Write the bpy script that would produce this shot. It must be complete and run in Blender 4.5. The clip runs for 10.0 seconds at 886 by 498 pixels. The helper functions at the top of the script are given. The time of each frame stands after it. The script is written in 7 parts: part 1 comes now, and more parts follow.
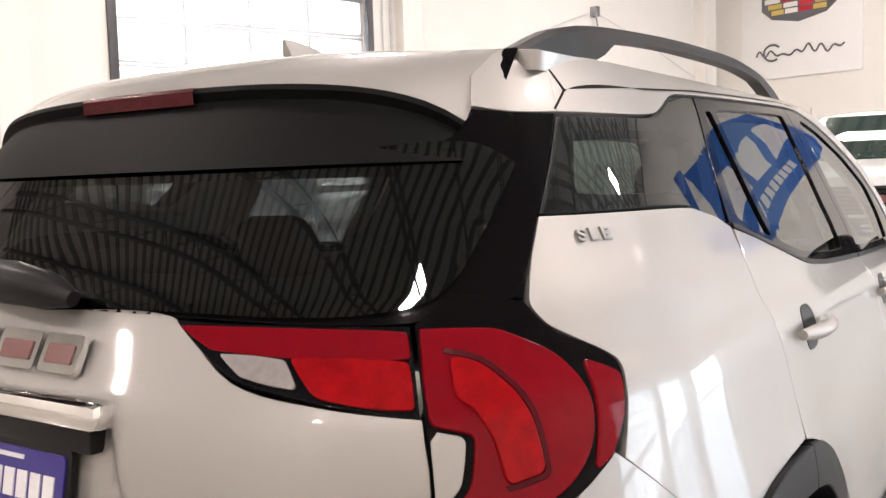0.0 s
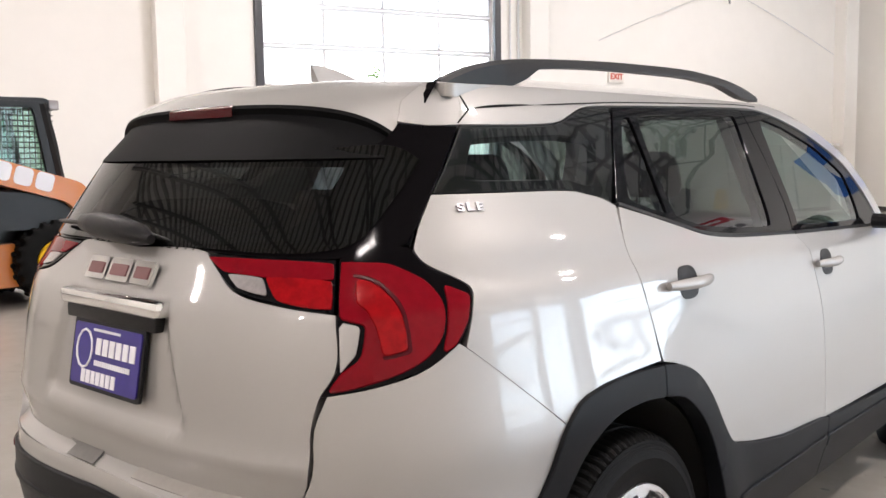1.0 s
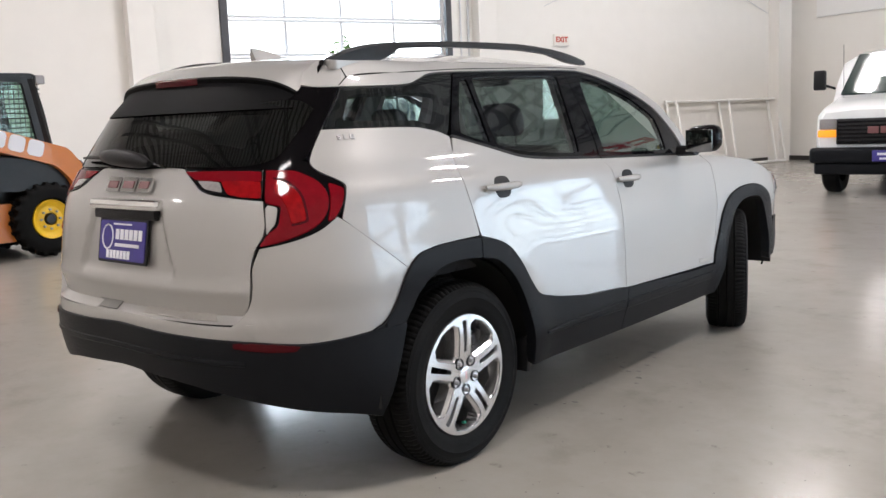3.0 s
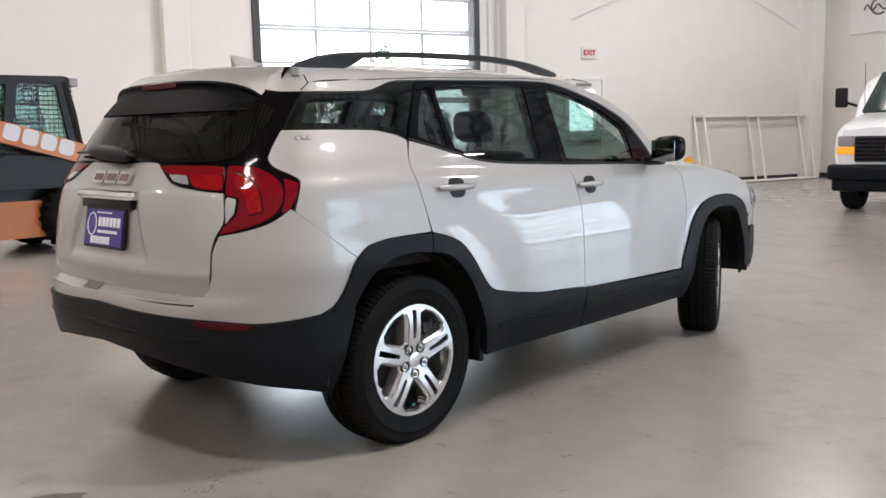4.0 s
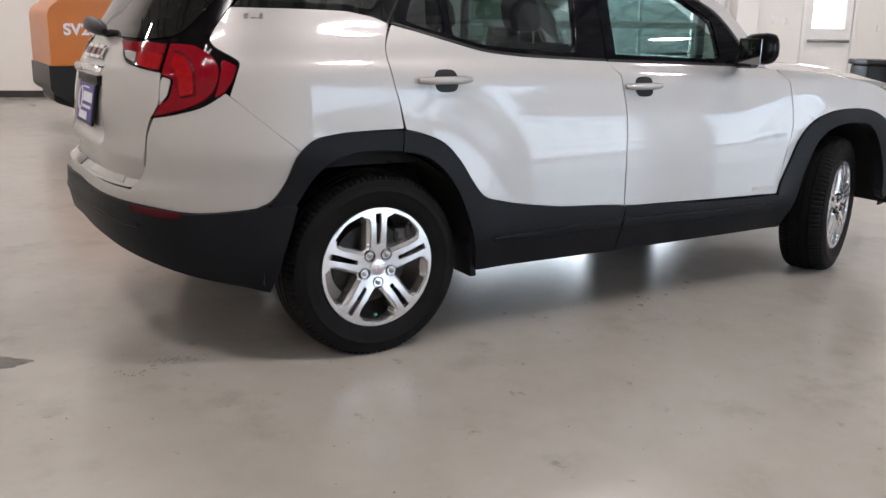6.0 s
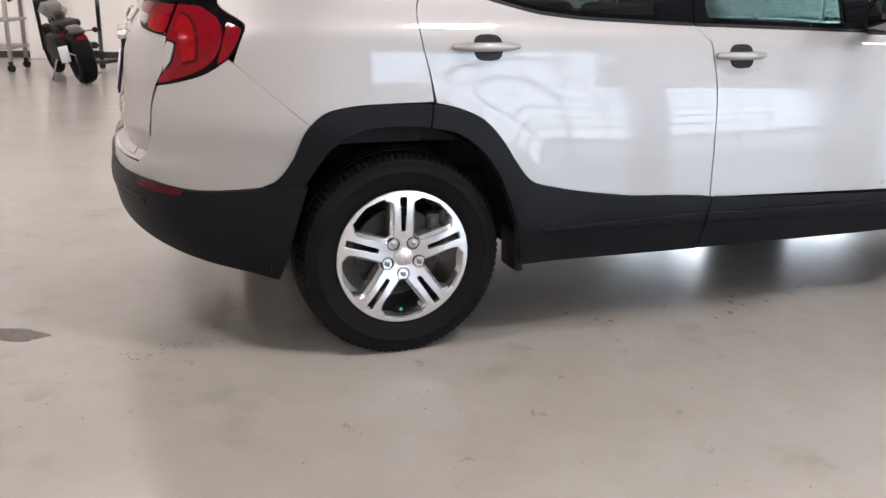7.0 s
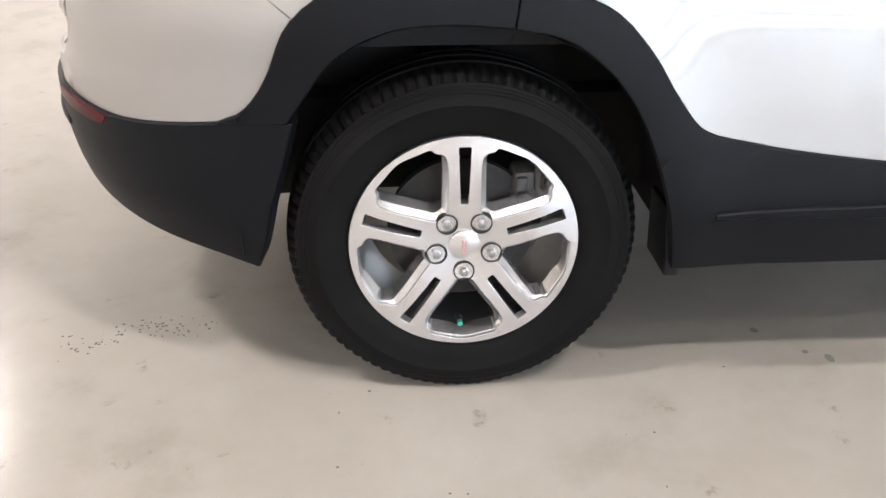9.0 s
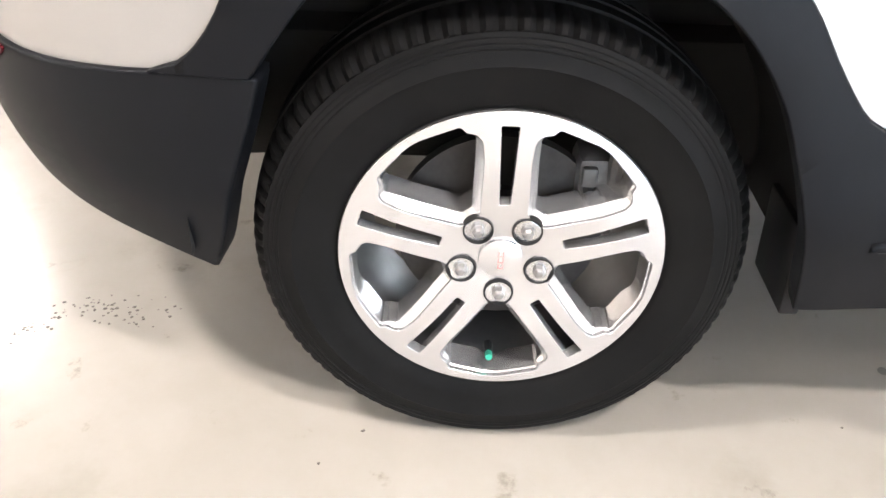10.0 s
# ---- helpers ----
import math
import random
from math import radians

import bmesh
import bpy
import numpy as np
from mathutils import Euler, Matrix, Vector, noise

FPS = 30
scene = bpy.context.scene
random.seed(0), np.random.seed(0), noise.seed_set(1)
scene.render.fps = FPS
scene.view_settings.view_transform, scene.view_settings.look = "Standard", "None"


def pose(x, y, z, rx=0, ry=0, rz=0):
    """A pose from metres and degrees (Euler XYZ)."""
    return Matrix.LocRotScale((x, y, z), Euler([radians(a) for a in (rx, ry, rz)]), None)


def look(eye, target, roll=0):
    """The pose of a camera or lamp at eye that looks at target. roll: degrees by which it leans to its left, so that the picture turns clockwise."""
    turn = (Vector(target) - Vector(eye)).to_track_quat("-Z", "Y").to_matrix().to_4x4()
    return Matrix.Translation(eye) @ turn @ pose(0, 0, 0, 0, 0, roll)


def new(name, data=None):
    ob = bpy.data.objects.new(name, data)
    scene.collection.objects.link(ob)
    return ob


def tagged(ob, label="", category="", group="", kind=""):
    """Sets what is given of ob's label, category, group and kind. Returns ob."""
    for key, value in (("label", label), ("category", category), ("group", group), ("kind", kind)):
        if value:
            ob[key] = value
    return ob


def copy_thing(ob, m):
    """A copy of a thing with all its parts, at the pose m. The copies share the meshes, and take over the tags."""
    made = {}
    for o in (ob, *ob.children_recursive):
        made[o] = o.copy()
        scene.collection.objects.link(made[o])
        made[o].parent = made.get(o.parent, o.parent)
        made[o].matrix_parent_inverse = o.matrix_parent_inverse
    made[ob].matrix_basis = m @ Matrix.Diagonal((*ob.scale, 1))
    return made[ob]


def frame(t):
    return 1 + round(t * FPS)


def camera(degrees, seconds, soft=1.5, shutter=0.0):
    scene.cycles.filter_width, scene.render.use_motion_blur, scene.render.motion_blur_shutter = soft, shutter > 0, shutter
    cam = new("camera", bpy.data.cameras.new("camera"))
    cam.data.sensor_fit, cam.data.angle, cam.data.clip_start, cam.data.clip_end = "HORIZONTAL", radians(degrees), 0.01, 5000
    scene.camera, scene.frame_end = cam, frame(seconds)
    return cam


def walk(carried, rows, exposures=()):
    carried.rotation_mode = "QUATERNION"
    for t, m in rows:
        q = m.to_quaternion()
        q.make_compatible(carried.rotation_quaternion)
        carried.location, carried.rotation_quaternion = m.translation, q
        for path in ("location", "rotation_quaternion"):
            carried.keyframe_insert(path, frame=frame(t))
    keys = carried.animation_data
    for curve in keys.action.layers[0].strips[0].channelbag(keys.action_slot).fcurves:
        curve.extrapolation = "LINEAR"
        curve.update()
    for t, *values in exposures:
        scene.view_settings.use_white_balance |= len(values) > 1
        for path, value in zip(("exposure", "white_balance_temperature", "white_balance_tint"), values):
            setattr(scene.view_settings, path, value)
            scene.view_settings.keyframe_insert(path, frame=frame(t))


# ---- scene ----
cam = camera(51.5, 10.0)
PATH = [
    (0, (1.232, -1.568, 1.343), (0.150, 0.107, 1.189), -1.8),
    (0.5, (1.62, -1.714, 1.358), (0.406, -0.134, 1.177), -0.2),
    (1, (1.969, -1.872, 1.37), (0.64, -0.391, 1.166), -0.9),
    (1.5, (2.252, -2.086, 1.368), (0.914, -0.623, 1.107), -1.6),
    (2, (2.576, -2.234, 1.34), (1.243, -0.773, 1.037), -1.9),
    (2.5, (2.771, -2.459, 1.314), (1.507, -0.94, 1.009), -2.6),
    (3.8, (3.44, -2.671, 1.293), (2.092, -1.215, 1.045), -1.5),
    (4, (3.49, -2.592, 1.272), (2.134, -1.144, 1.017), -1.2),
    (4.5, (3.664, -2.378, 1.276), (2.265, -0.981, 0.976), -0.1),
    (5, (3.878, -2.155, 1.288), (2.388, -0.865, 0.947), 0.4),
    (5.5, (3.9, -1.828, 1.267), (2.315, -0.683, 0.845), 0.6),
    (7, (3.735, -0.845, 1.241), (1.923, -0.213, 0.681), 0.7),
    (7.5, (3.496, -0.537, 1.182), (1.645, -0.103, 0.562), 0.2),
    (8, (3.194, -0.363, 1.203), (1.348, -0.074, 0.49), 1.5),
    (8.5, (2.844, -0.281, 1.188), (1.027, -0.058, 0.383), 0.7),
    (9, (2.519, -0.144, 1.172), (0.742, -0.025, 0.263), -0.1),
    (9.5, (2.205, -0.113, 1.113), (0.494, -0.013, 0.083), 0.4),
    (10, (1.956, -0.082, 1.080), (0.299, -0.070, -0.038), 1.9),
]
EXPOSURE = [(0.0, 1.5, 7000, 20), (1.0, 1.4, 6700, 18), (1.5, 1.45, 6400, 15), (2.0, 1.5, 6350, 14), (2.5, 1.3, 6450, 15), (4.5, 1.0, 6450, 16), (5.5, 0.95, 6500, 17), (7.0, 1.35, 6500, 19), (8.0, 1.62, 6500, 17), (8.5, 1.83, 6500, 17),
            (9.5, 2.22, 6650, 16), (10.0, 2.6, 6650, 16)]
walk(cam, [(t, look(eye, target, roll)) for t, eye, target, roll in PATH], EXPOSURE)

# ---------------------------------------------------------------- world and lights
ROOM = pose(0, 0, 0, 0, 0, -19)          # the hall is turned against the car, which stands along the world's y
WALL_W, WALL_N, WALL_E, WALL_S, CEILING = -11.07, 17.0, 7.6, -13.0, 7.6


def room(x, y, z, turn=0):
    """A pose given in the hall's own axes."""
    return ROOM @ pose(x, y, z, 0, 0, turn)


world = bpy.data.worlds.new("sky")
scene.world = world
world.use_nodes = True
sky = world.node_tree.nodes.new("ShaderNodeTexSky")
sky.sky_type, sky.sun_disc, sky.sun_elevation, sky.sun_rotation = "NISHITA", False, radians(50), radians(200)
world.node_tree.nodes["Background"].inputs["Strength"].default_value = 0.15
world.node_tree.links.new(sky.outputs["Color"], world.node_tree.nodes["Background"].inputs["Color"])

sun = new("sun", bpy.data.lights.new("sun", "SUN"))
sun.data.energy, sun.data.angle, sun.data.color = 5.0, radians(0.6), (1, 0.95, 0.87)
sun.matrix_world = look((-30, -20, 40), (-20, 5, 0))


def panel_lamp(name, m, width, height, power, colour):
    data = bpy.data.lights.new(name, "AREA")
    data.shape, data.size, data.size_y, data.energy, data.color = "RECTANGLE", width, height, power, colour
    ob = new(name, data)
    ob.matrix_world = m
    return ob


LAMP_POWER, WARM, DAY = 112, (1.0, 0.965, 0.93), (0.70, 0.85, 1.0)
LAMP_PLACES = [(x, y) for x in (-6.3, 3.2) for y in (-9.5, -2.8, 4.0, 11.5)]
for px, py in LAMP_PLACES:
    panel_lamp("high_bay_light", room(px, py, CEILING - 0.62), 0.28, 1.15, LAMP_POWER, WARM)
# daylight that the sectional doors let in
panel_lamp("west_door_daylight", ROOM @ look((WALL_W - 0.35, 5.45, 2.2), (0, 5.45, 2.0)), 3.9, 3.9, 130, DAY)
for py, wide, high, power in ((7.0, 4.6, 3.4, 150), (12.7, 5.2, 3.4, 200)):
    panel_lamp("east_door_daylight", ROOM @ look((WALL_E + 0.36, py, high / 2 + 0.1), (0, py, high / 2 + 0.1)), wide, high, power, DAY)
panel_lamp("north_door_daylight", ROOM @ look((5.3, WALL_N + 0.36, 1.7), (5.3, 0, 1.7)), 3.3, 3.2, 115, DAY)

# ---------------------------------------------------------------- materials
def material(name, colour, rough=0.5, metal=0.0, grain=0.0, scale=20.0, bump=0.0, bump_scale=200.0, coat=0.0, stain=None,
             stain_scale=2.0, stain_amount=0.5, rough_vary=0.0, emit=None, emit_power=0.0, spec=0.5, specks=()):
    """A surface with grain at a fine scale, stains at a coarse one and fine relief."""
    m = bpy.data.materials.new(name)
    m.use_nodes = True
    nt = m.node_tree
    p = nt.nodes["Principled BSDF"]
    link = nt.links.new

    def node(kind, **values):
        n = nt.nodes.new(kind)
        for k, v in values.items():
            n.inputs[k].default_value = v
        return n
    p.inputs["Base Color"].default_value = (*colour, 1)
    p.inputs["Roughness"].default_value, p.inputs["Metallic"].default_value = rough, metal
    p.inputs["Coat Weight"].default_value, p.inputs["Coat Roughness"].default_value = coat, 0.03
    p.inputs["Specular IOR Level"].default_value = spec
    if emit:
        p.inputs["Emission Color"].default_value, p.inputs["Emission Strength"].default_value = (*emit, 1), emit_power
    coords = nt.nodes.new("ShaderNodeTexCoord").outputs["Object"]
    last = None
    if grain:
        t = node("ShaderNodeTexNoise", Scale=scale, Detail=5.0, Roughness=0.6)
        link(coords, t.inputs["Vector"])
        ramp = node("ShaderNodeMapRange")
        ramp.inputs["From Min"].default_value, ramp.inputs["From Max"].default_value = 0.3, 0.7
        ramp.inputs["To Min"].default_value, ramp.inputs["To Max"].default_value = 1 - grain, 1 + grain
        link(t.outputs["Fac"], ramp.inputs["Value"])
        mul = nt.nodes.new("ShaderNodeVectorMath")
        mul.operation = "SCALE"
        mul.inputs[0].default_value = colour
        link(ramp.outputs["Result"], mul.inputs["Scale"])
        last = mul.outputs["Vector"]
    for tone, sc, amount, edge, middle in ([(stain, stain_scale, stain_amount, 0.32, 0.5)] if stain else []) + list(specks):
        t = node("ShaderNodeTexNoise", Scale=sc, Detail=6.0, Roughness=0.65)
        link(coords, t.inputs["Vector"])
        ramp = node("ShaderNodeMapRange")
        ramp.interpolation_type = "SMOOTHERSTEP"
        ramp.inputs["From Min"].default_value, ramp.inputs["From Max"].default_value = middle - edge, middle + edge
        ramp.inputs["To Min"].default_value, ramp.inputs["To Max"].default_value = 0, amount
        link(t.outputs["Fac"], ramp.inputs["Value"])
        mix = nt.nodes.new("ShaderNodeMix")
        mix.data_type = "RGBA"
        mix.inputs[6].default_value, mix.inputs[7].default_value = (*colour, 1), (*tone, 1)
        if last:
            link(last, mix.inputs[6])
        link(ramp.outputs["Result"], mix.inputs[0])
        last = mix.outputs[2]
    if last:
        link(last, p.inputs["Base Color"])
    if rough_vary:
        t = node("ShaderNodeTexNoise", Scale=stain_scale * 1.7, Detail=4.0)
        link(coords, t.inputs["Vector"])
        ramp = node("ShaderNodeMapRange")
        ramp.interpolation_type = "SMOOTHERSTEP"
        ramp.inputs["From Min"].default_value, ramp.inputs["From Max"].default_value = 0.15, 0.85
        ramp.inputs["To Min"].default_value, ramp.inputs["To Max"].default_value = max(rough - rough_vary, 0.02), rough + rough_vary
        link(t.outputs["Fac"], ramp.inputs["Value"])
        link(ramp.outputs["Result"], p.inputs["Roughness"])
    if bump:
        t = node("ShaderNodeTexNoise", Scale=bump_scale, Detail=3.0)
        link(coords, t.inputs["Vector"])
        b = node("ShaderNodeBump", Strength=min(bump, 1.0), Distance=0.002)
        link(t.outputs["Fac"], b.inputs["Height"])
        link(b.outputs["Normal"], p.inputs["Normal"])
    return m


def glass(name, tint, gloss=0.05, rough=0.0):
    """Thin tinted glass: it lets light through in its tint and mirrors more at a glancing view."""
    m = bpy.data.materials.new(name)
    m.use_nodes = True
    nt = m.node_tree
    nt.nodes.clear()
    out = nt.nodes.new("ShaderNodeOutputMaterial")
    mix = nt.nodes.new("ShaderNodeMixShader")
    clear, mirror, fresnel = nt.nodes.new("ShaderNodeBsdfTransparent"), nt.nodes.new("ShaderNodeBsdfGlossy"), nt.nodes.new("ShaderNodeLayerWeight")
    clear.inputs["Color"].default_value = (*tint, 1)
    mirror.inputs["Roughness"].default_value = rough
    fresnel.inputs["Blend"].default_value = 0.5
    power, scale = nt.nodes.new("ShaderNodeMath"), nt.nodes.new("ShaderNodeMath")
    power.operation, scale.operation = "POWER", "MULTIPLY_ADD"
    power.inputs[1].default_value = 4.0
    scale.inputs[1].default_value, scale.inputs[2].default_value = 0.9, gloss
    nt.links.new(fresnel.outputs["Facing"], power.inputs[0])
    nt.links.new(power.outputs["Value"], scale.inputs[0])
    nt.links.new(scale.outputs["Value"], mix.inputs["Fac"])
    nt.links.new(clear.outputs["BSDF"], mix.inputs[1])
    nt.links.new(mirror.outputs["BSDF"], mix.inputs[2])
    nt.links.new(mix.outputs["Shader"], out.inputs["Surface"])
    return m


PAINT = material("silver_paint", (0.385, 0.374, 0.357), 0.52, 0.6, coat=1.0, grain=0.03, scale=900, bump=0.02, bump_scale=1500)
PAINT.node_tree.nodes["Principled BSDF"].inputs["Coat Roughness"].default_value = 0.05
PAINT_IN = material("inner_paint", (0.33, 0.31, 0.285), 0.32, 0.3, coat=0.4, grain=0.05, scale=40)
GLOSS_BLACK = material("gloss_black", (0.004, 0.004, 0.005), 0.05, spec=0.16, grain=0.1, scale=60)
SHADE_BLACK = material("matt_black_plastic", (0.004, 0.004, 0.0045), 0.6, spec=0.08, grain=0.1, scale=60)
LAMP_BLACK = material("lamp_housing_black", (0.004, 0.0035, 0.004), 0.08, spec=0.06, grain=0.1, scale=60)
CLADDING = material("grey_cladding", (0.0052, 0.0059, 0.0074), 0.42, spec=0.12, grain=0.12, scale=9, bump=0.25, bump_scale=900, stain=(0.010, 0.011, 0.013), stain_scale=5, stain_amount=0.3)
BLACK_TRIM = material("black_trim", (0.008, 0.008, 0.009), 0.42, spec=0.25, grain=0.15, scale=50, bump=0.15, bump_scale=700)
DARK = material("inner_structure", (0.006, 0.006, 0.006), 0.8, grain=0.2, scale=10)
CARPET = material("cargo_carpet", (0.010, 0.010, 0.011), 0.95, grain=0.35, scale=300, bump=0.6, bump_scale=900, stain=(0.02, 0.02, 0.02), stain_scale=6)
CLOTH = material("seat_cloth", (0.010, 0.010, 0.012), 0.9, grain=0.3, scale=400, bump=0.5, bump_scale=1200)
GREY_TRIM = material("grey_interior_trim", (0.42, 0.405, 0.385), 0.7, grain=0.08, scale=30, bump=0.2, bump_scale=600)
HEADLINER = material("headliner", (0.55, 0.535, 0.51), 0.9, grain=0.08, scale=250, bump=0.3, bump_scale=900)
TINTED = glass("privacy_glass", (0.28, 0.297, 0.29), 0.07)
REAR_TINT = glass("dark_rear_glass", (0.10, 0.107, 0.107), 0.06)
CLEAR = glass("green_glass", (0.34, 0.45, 0.42), 0.07)
RED_LENS = material("red_lens", (0.17, 0.004, 0.009), 0.06, spec=0.13, grain=0.10, scale=40, bump=0.03, bump_scale=300)
BRIGHT_RED = material("bright_red_lens", (0.25, 0.005, 0.007), 0.06, spec=0.13, grain=0.2, scale=45, bump=0.06, bump_scale=120)
# disc iron far below IRON: the shade behind the spokes is in its colour
BRAKE = material("brake_iron", (0.028, 0.026, 0.025), 0.55, 0.5, grain=0.25, scale=60)
CALIPER = material("cast_aluminium", (0.085, 0.085, 0.085), 0.5, 0.3, grain=0.2, scale=50)
DARK_RED = material("dark_red_lens", (0.06, 0.003, 0.006), 0.2, spec=0.15, grain=0.15, scale=60, bump=0.4, bump_scale=250)
WHITE_LENS = material("white_lens", (0.26, 0.24, 0.24), 0.10, coat=1.0, grain=0.1, scale=80, bump=0.4, bump_scale=300)
MIRROR = material("tinted_mirror", (0.30, 0.30, 0.31), 0.02, 1.0)
CHROME = material("chrome", (0.80, 0.80, 0.80), 0.08, 1.0, grain=0.04, scale=30)
ALLOY = material("silver_alloy", (0.66, 0.66, 0.665), 0.22, 0.8, grain=0.03, scale=60, coat=0.5, bump=0.05, bump_scale=1200)
# silver barrel in a darker tone: the shade inside the wheel is in its colour
ALLOY_SHADED = material("shaded_alloy_barrel", (0.10, 0.10, 0.10), 0.36, 0.6, grain=0.08, scale=40)
RUBBER = material("tyre_rubber", (0.0032, 0.0032, 0.0032), 0.6, spec=0.11, grain=0.15, scale=25, bump=0.3, bump_scale=700, stain=(0.010, 0.0097, 0.0094), stain_scale=7, stain_amount=0.4)
STEEL = material("steel", (0.35, 0.35, 0.35), 0.35, 0.9, grain=0.1, scale=30)
IRON = material("cast_iron", (0.16, 0.14, 0.13), 0.6, 0.6, grain=0.25, scale=60)
RED_BADGE = material("red_badge", (0.16, 0.06, 0.06), 0.35)
GREEN_CAP = material("green_valve_cap", (0.01, 0.30, 0.20), 0.4)
PURPLE = material("purple_plate", (0.035, 0.025, 0.20), 0.4, grain=0.12, scale=30)
WHITE_INK = material("white_ink", (0.75, 0.75, 0.78), 0.5)

FLOOR = material("sealed_concrete", (0.35, 0.33, 0.30), 0.22, grain=0.03, scale=3, stain=(0.30, 0.27, 0.23),
                 stain_scale=0.9, stain_amount=0.6,
                 specks=(((0.255, 0.235, 0.20), 6, 0.35, 0.3, 0.5), ((0.20, 0.185, 0.15), 2.3, 0.38, 0.12, 0.62), ((0.13, 0.115, 0.09), 9, 0.5, 0.06, 0.68)))
WALL = material("cream_wall_paint", (0.80, 0.775, 0.73), 0.65, grain=0.015, scale=3, bump=0.15, bump_scale=120, stain=(0.74, 0.71, 0.66), stain_scale=0.5, stain_amount=0.4)
BASE = material("dark_baseboard", (0.035, 0.032, 0.03), 0.5, grain=0.15, scale=12)
ROOF_DECK = material("white_roof_deck", (0.62, 0.62, 0.61), 0.6, grain=0.04, scale=4)
TRUSS = material("painted_truss_steel", (0.22, 0.22, 0.22), 0.5, grain=0.08, scale=20)
FRAME_DARK = material("dark_door_frame", (0.05, 0.05, 0.055), 0.45, grain=0.1, scale=15)
ALU = material("aluminium_frame", (0.62, 0.62, 0.63), 0.4, 0.5, grain=0.06, scale=25)
WHITE_PAINT = material("white_paint", (0.80, 0.79, 0.76), 0.4, grain=0.02, scale=6)
PANE = glass("door_pane", (0.92, 0.95, 0.95), 0.04)
LIGHT_FACE = material("lamp_face", (0.9, 0.9, 0.88), 0.4, emit=(1, 0.95, 0.88), emit_power=14)
EXIT_RED = material("exit_red", (0.45, 0.06, 0.035), 0.4, emit=(1, 0.10, 0.05), emit_power=0.03)
EXIT_FACE = material("exit_face", (0.78, 0.74, 0.68), 0.4)
ORANGE = material("loader_orange", (0.58, 0.175, 0.022), 0.42, coat=0.3, grain=0.08, scale=8, stain=(0.40, 0.12, 0.03), stain_scale=4, stain_amount=0.4)
BLACK_PAINT = material("black_machine_paint", (0.007, 0.007, 0.008), 0.34, spec=0.3, grain=0.15, scale=12, stain=(0.025, 0.023, 0.02), stain_scale=5, stain_amount=0.3)
CAB_GLASS = glass("green_cab_glass", (0.50, 0.66, 0.58), 0.06)
YELLOW = material("yellow_rim", (0.80, 0.50, 0.02), 0.4, grain=0.06, scale=20)
YELLOW_SIGN = material("yellow_plastic", (0.85, 0.48, 0.02), 0.45, grain=0.05, scale=15)
VAN_WHITE = material("van_white", (0.80, 0.80, 0.79), 0.25, coat=0.8, grain=0.015, scale=8)
AMBER = material("amber_lens", (0.75, 0.22, 0.01), 0.15, coat=0.8, emit=(1, 0.35, 0.02), emit_power=0.4)
BANNER_BLUE = material("blue_banner", (0.02, 0.14, 0.50), 0.6, grain=0.06, scale=6)
GRASS = material("grass", (0.06, 0.12, 0.03), 0.9, grain=0.3, scale=5)
LEAVES = material("leaves", (0.075, 0.16, 0.03), 0.6, grain=0.35, scale=3)
ASPHALT = material("yard_concrete", (0.55, 0.54, 0.51), 0.9, grain=0.15, scale=20)
BARK = material("bark", (0.12, 0.09, 0.06), 0.9, grain=0.3, scale=15)


# ---------------------------------------------------------------- building tools
def mesh_ob(name, bm, mat, parent=None, label="", smooth=True, angle=35):
    """Links a bmesh as one mesh object, a part of parent where one is given."""
    bmesh.ops.recalc_face_normals(bm, faces=bm.faces[:])
    me = bpy.data.meshes.new(name)
    bm.to_mesh(me)
    bm.free()
    for m in (mat if isinstance(mat, (list, tuple)) else [mat]):
        me.materials.append(m)
    if smooth:
        me.shade_smooth()
        me.set_sharp_from_angle(angle=radians(angle))
    ob = new(name, me)
    if parent:
        ob.parent = parent
    return tagged(ob, label)


part = mesh_ob


def thing(name, label, category, m=None, group="", kind=""):
    ob = new(name)
    ob.empty_display_size = 0.1
    if m is not None:
        ob.matrix_world = m
    return tagged(ob, label, category, group, kind)


def setting(name, bm, mat, label, category, m=None):
    ob = tagged(mesh_ob(name, bm, mat, smooth=False), label, category, kind="structure")
    if m is not None:
        ob.matrix_world = m
    return ob


def box(bm, x0, x1, y0, y1, z0, z1, bevel=0.0, m=None, segments=2):
    """Adds a box with rounded edges."""
    r = bmesh.ops.create_cube(bm, size=1)
    vs = r["verts"]
    for v in vs:
        v.co = Vector(((x0 + x1) / 2 + v.co.x * (x1 - x0), (y0 + y1) / 2 + v.co.y * (y1 - y0), (z0 + z1) / 2 + v.co.z * (z1 - z0)))
    if bevel:
        edges = list({e for v in vs for e in v.link_edges})
        out = bmesh.ops.bevel(bm, geom=edges, offset=bevel, segments=segments, affect="EDGES", profile=0.5)
        vs = [v for v in {w for f in out["faces"] for w in f.verts}]
        seen, stack = set(vs), list(vs)
        while stack:
            v = stack.pop()
            for e in v.link_edges:
                w = e.other_vert(v)
                if w not in seen:
                    seen.add(w)
                    stack.append(w)
        vs = list(seen)
    if m is not None:
        for v in vs:
            v.co = m @ v.co
    return vs


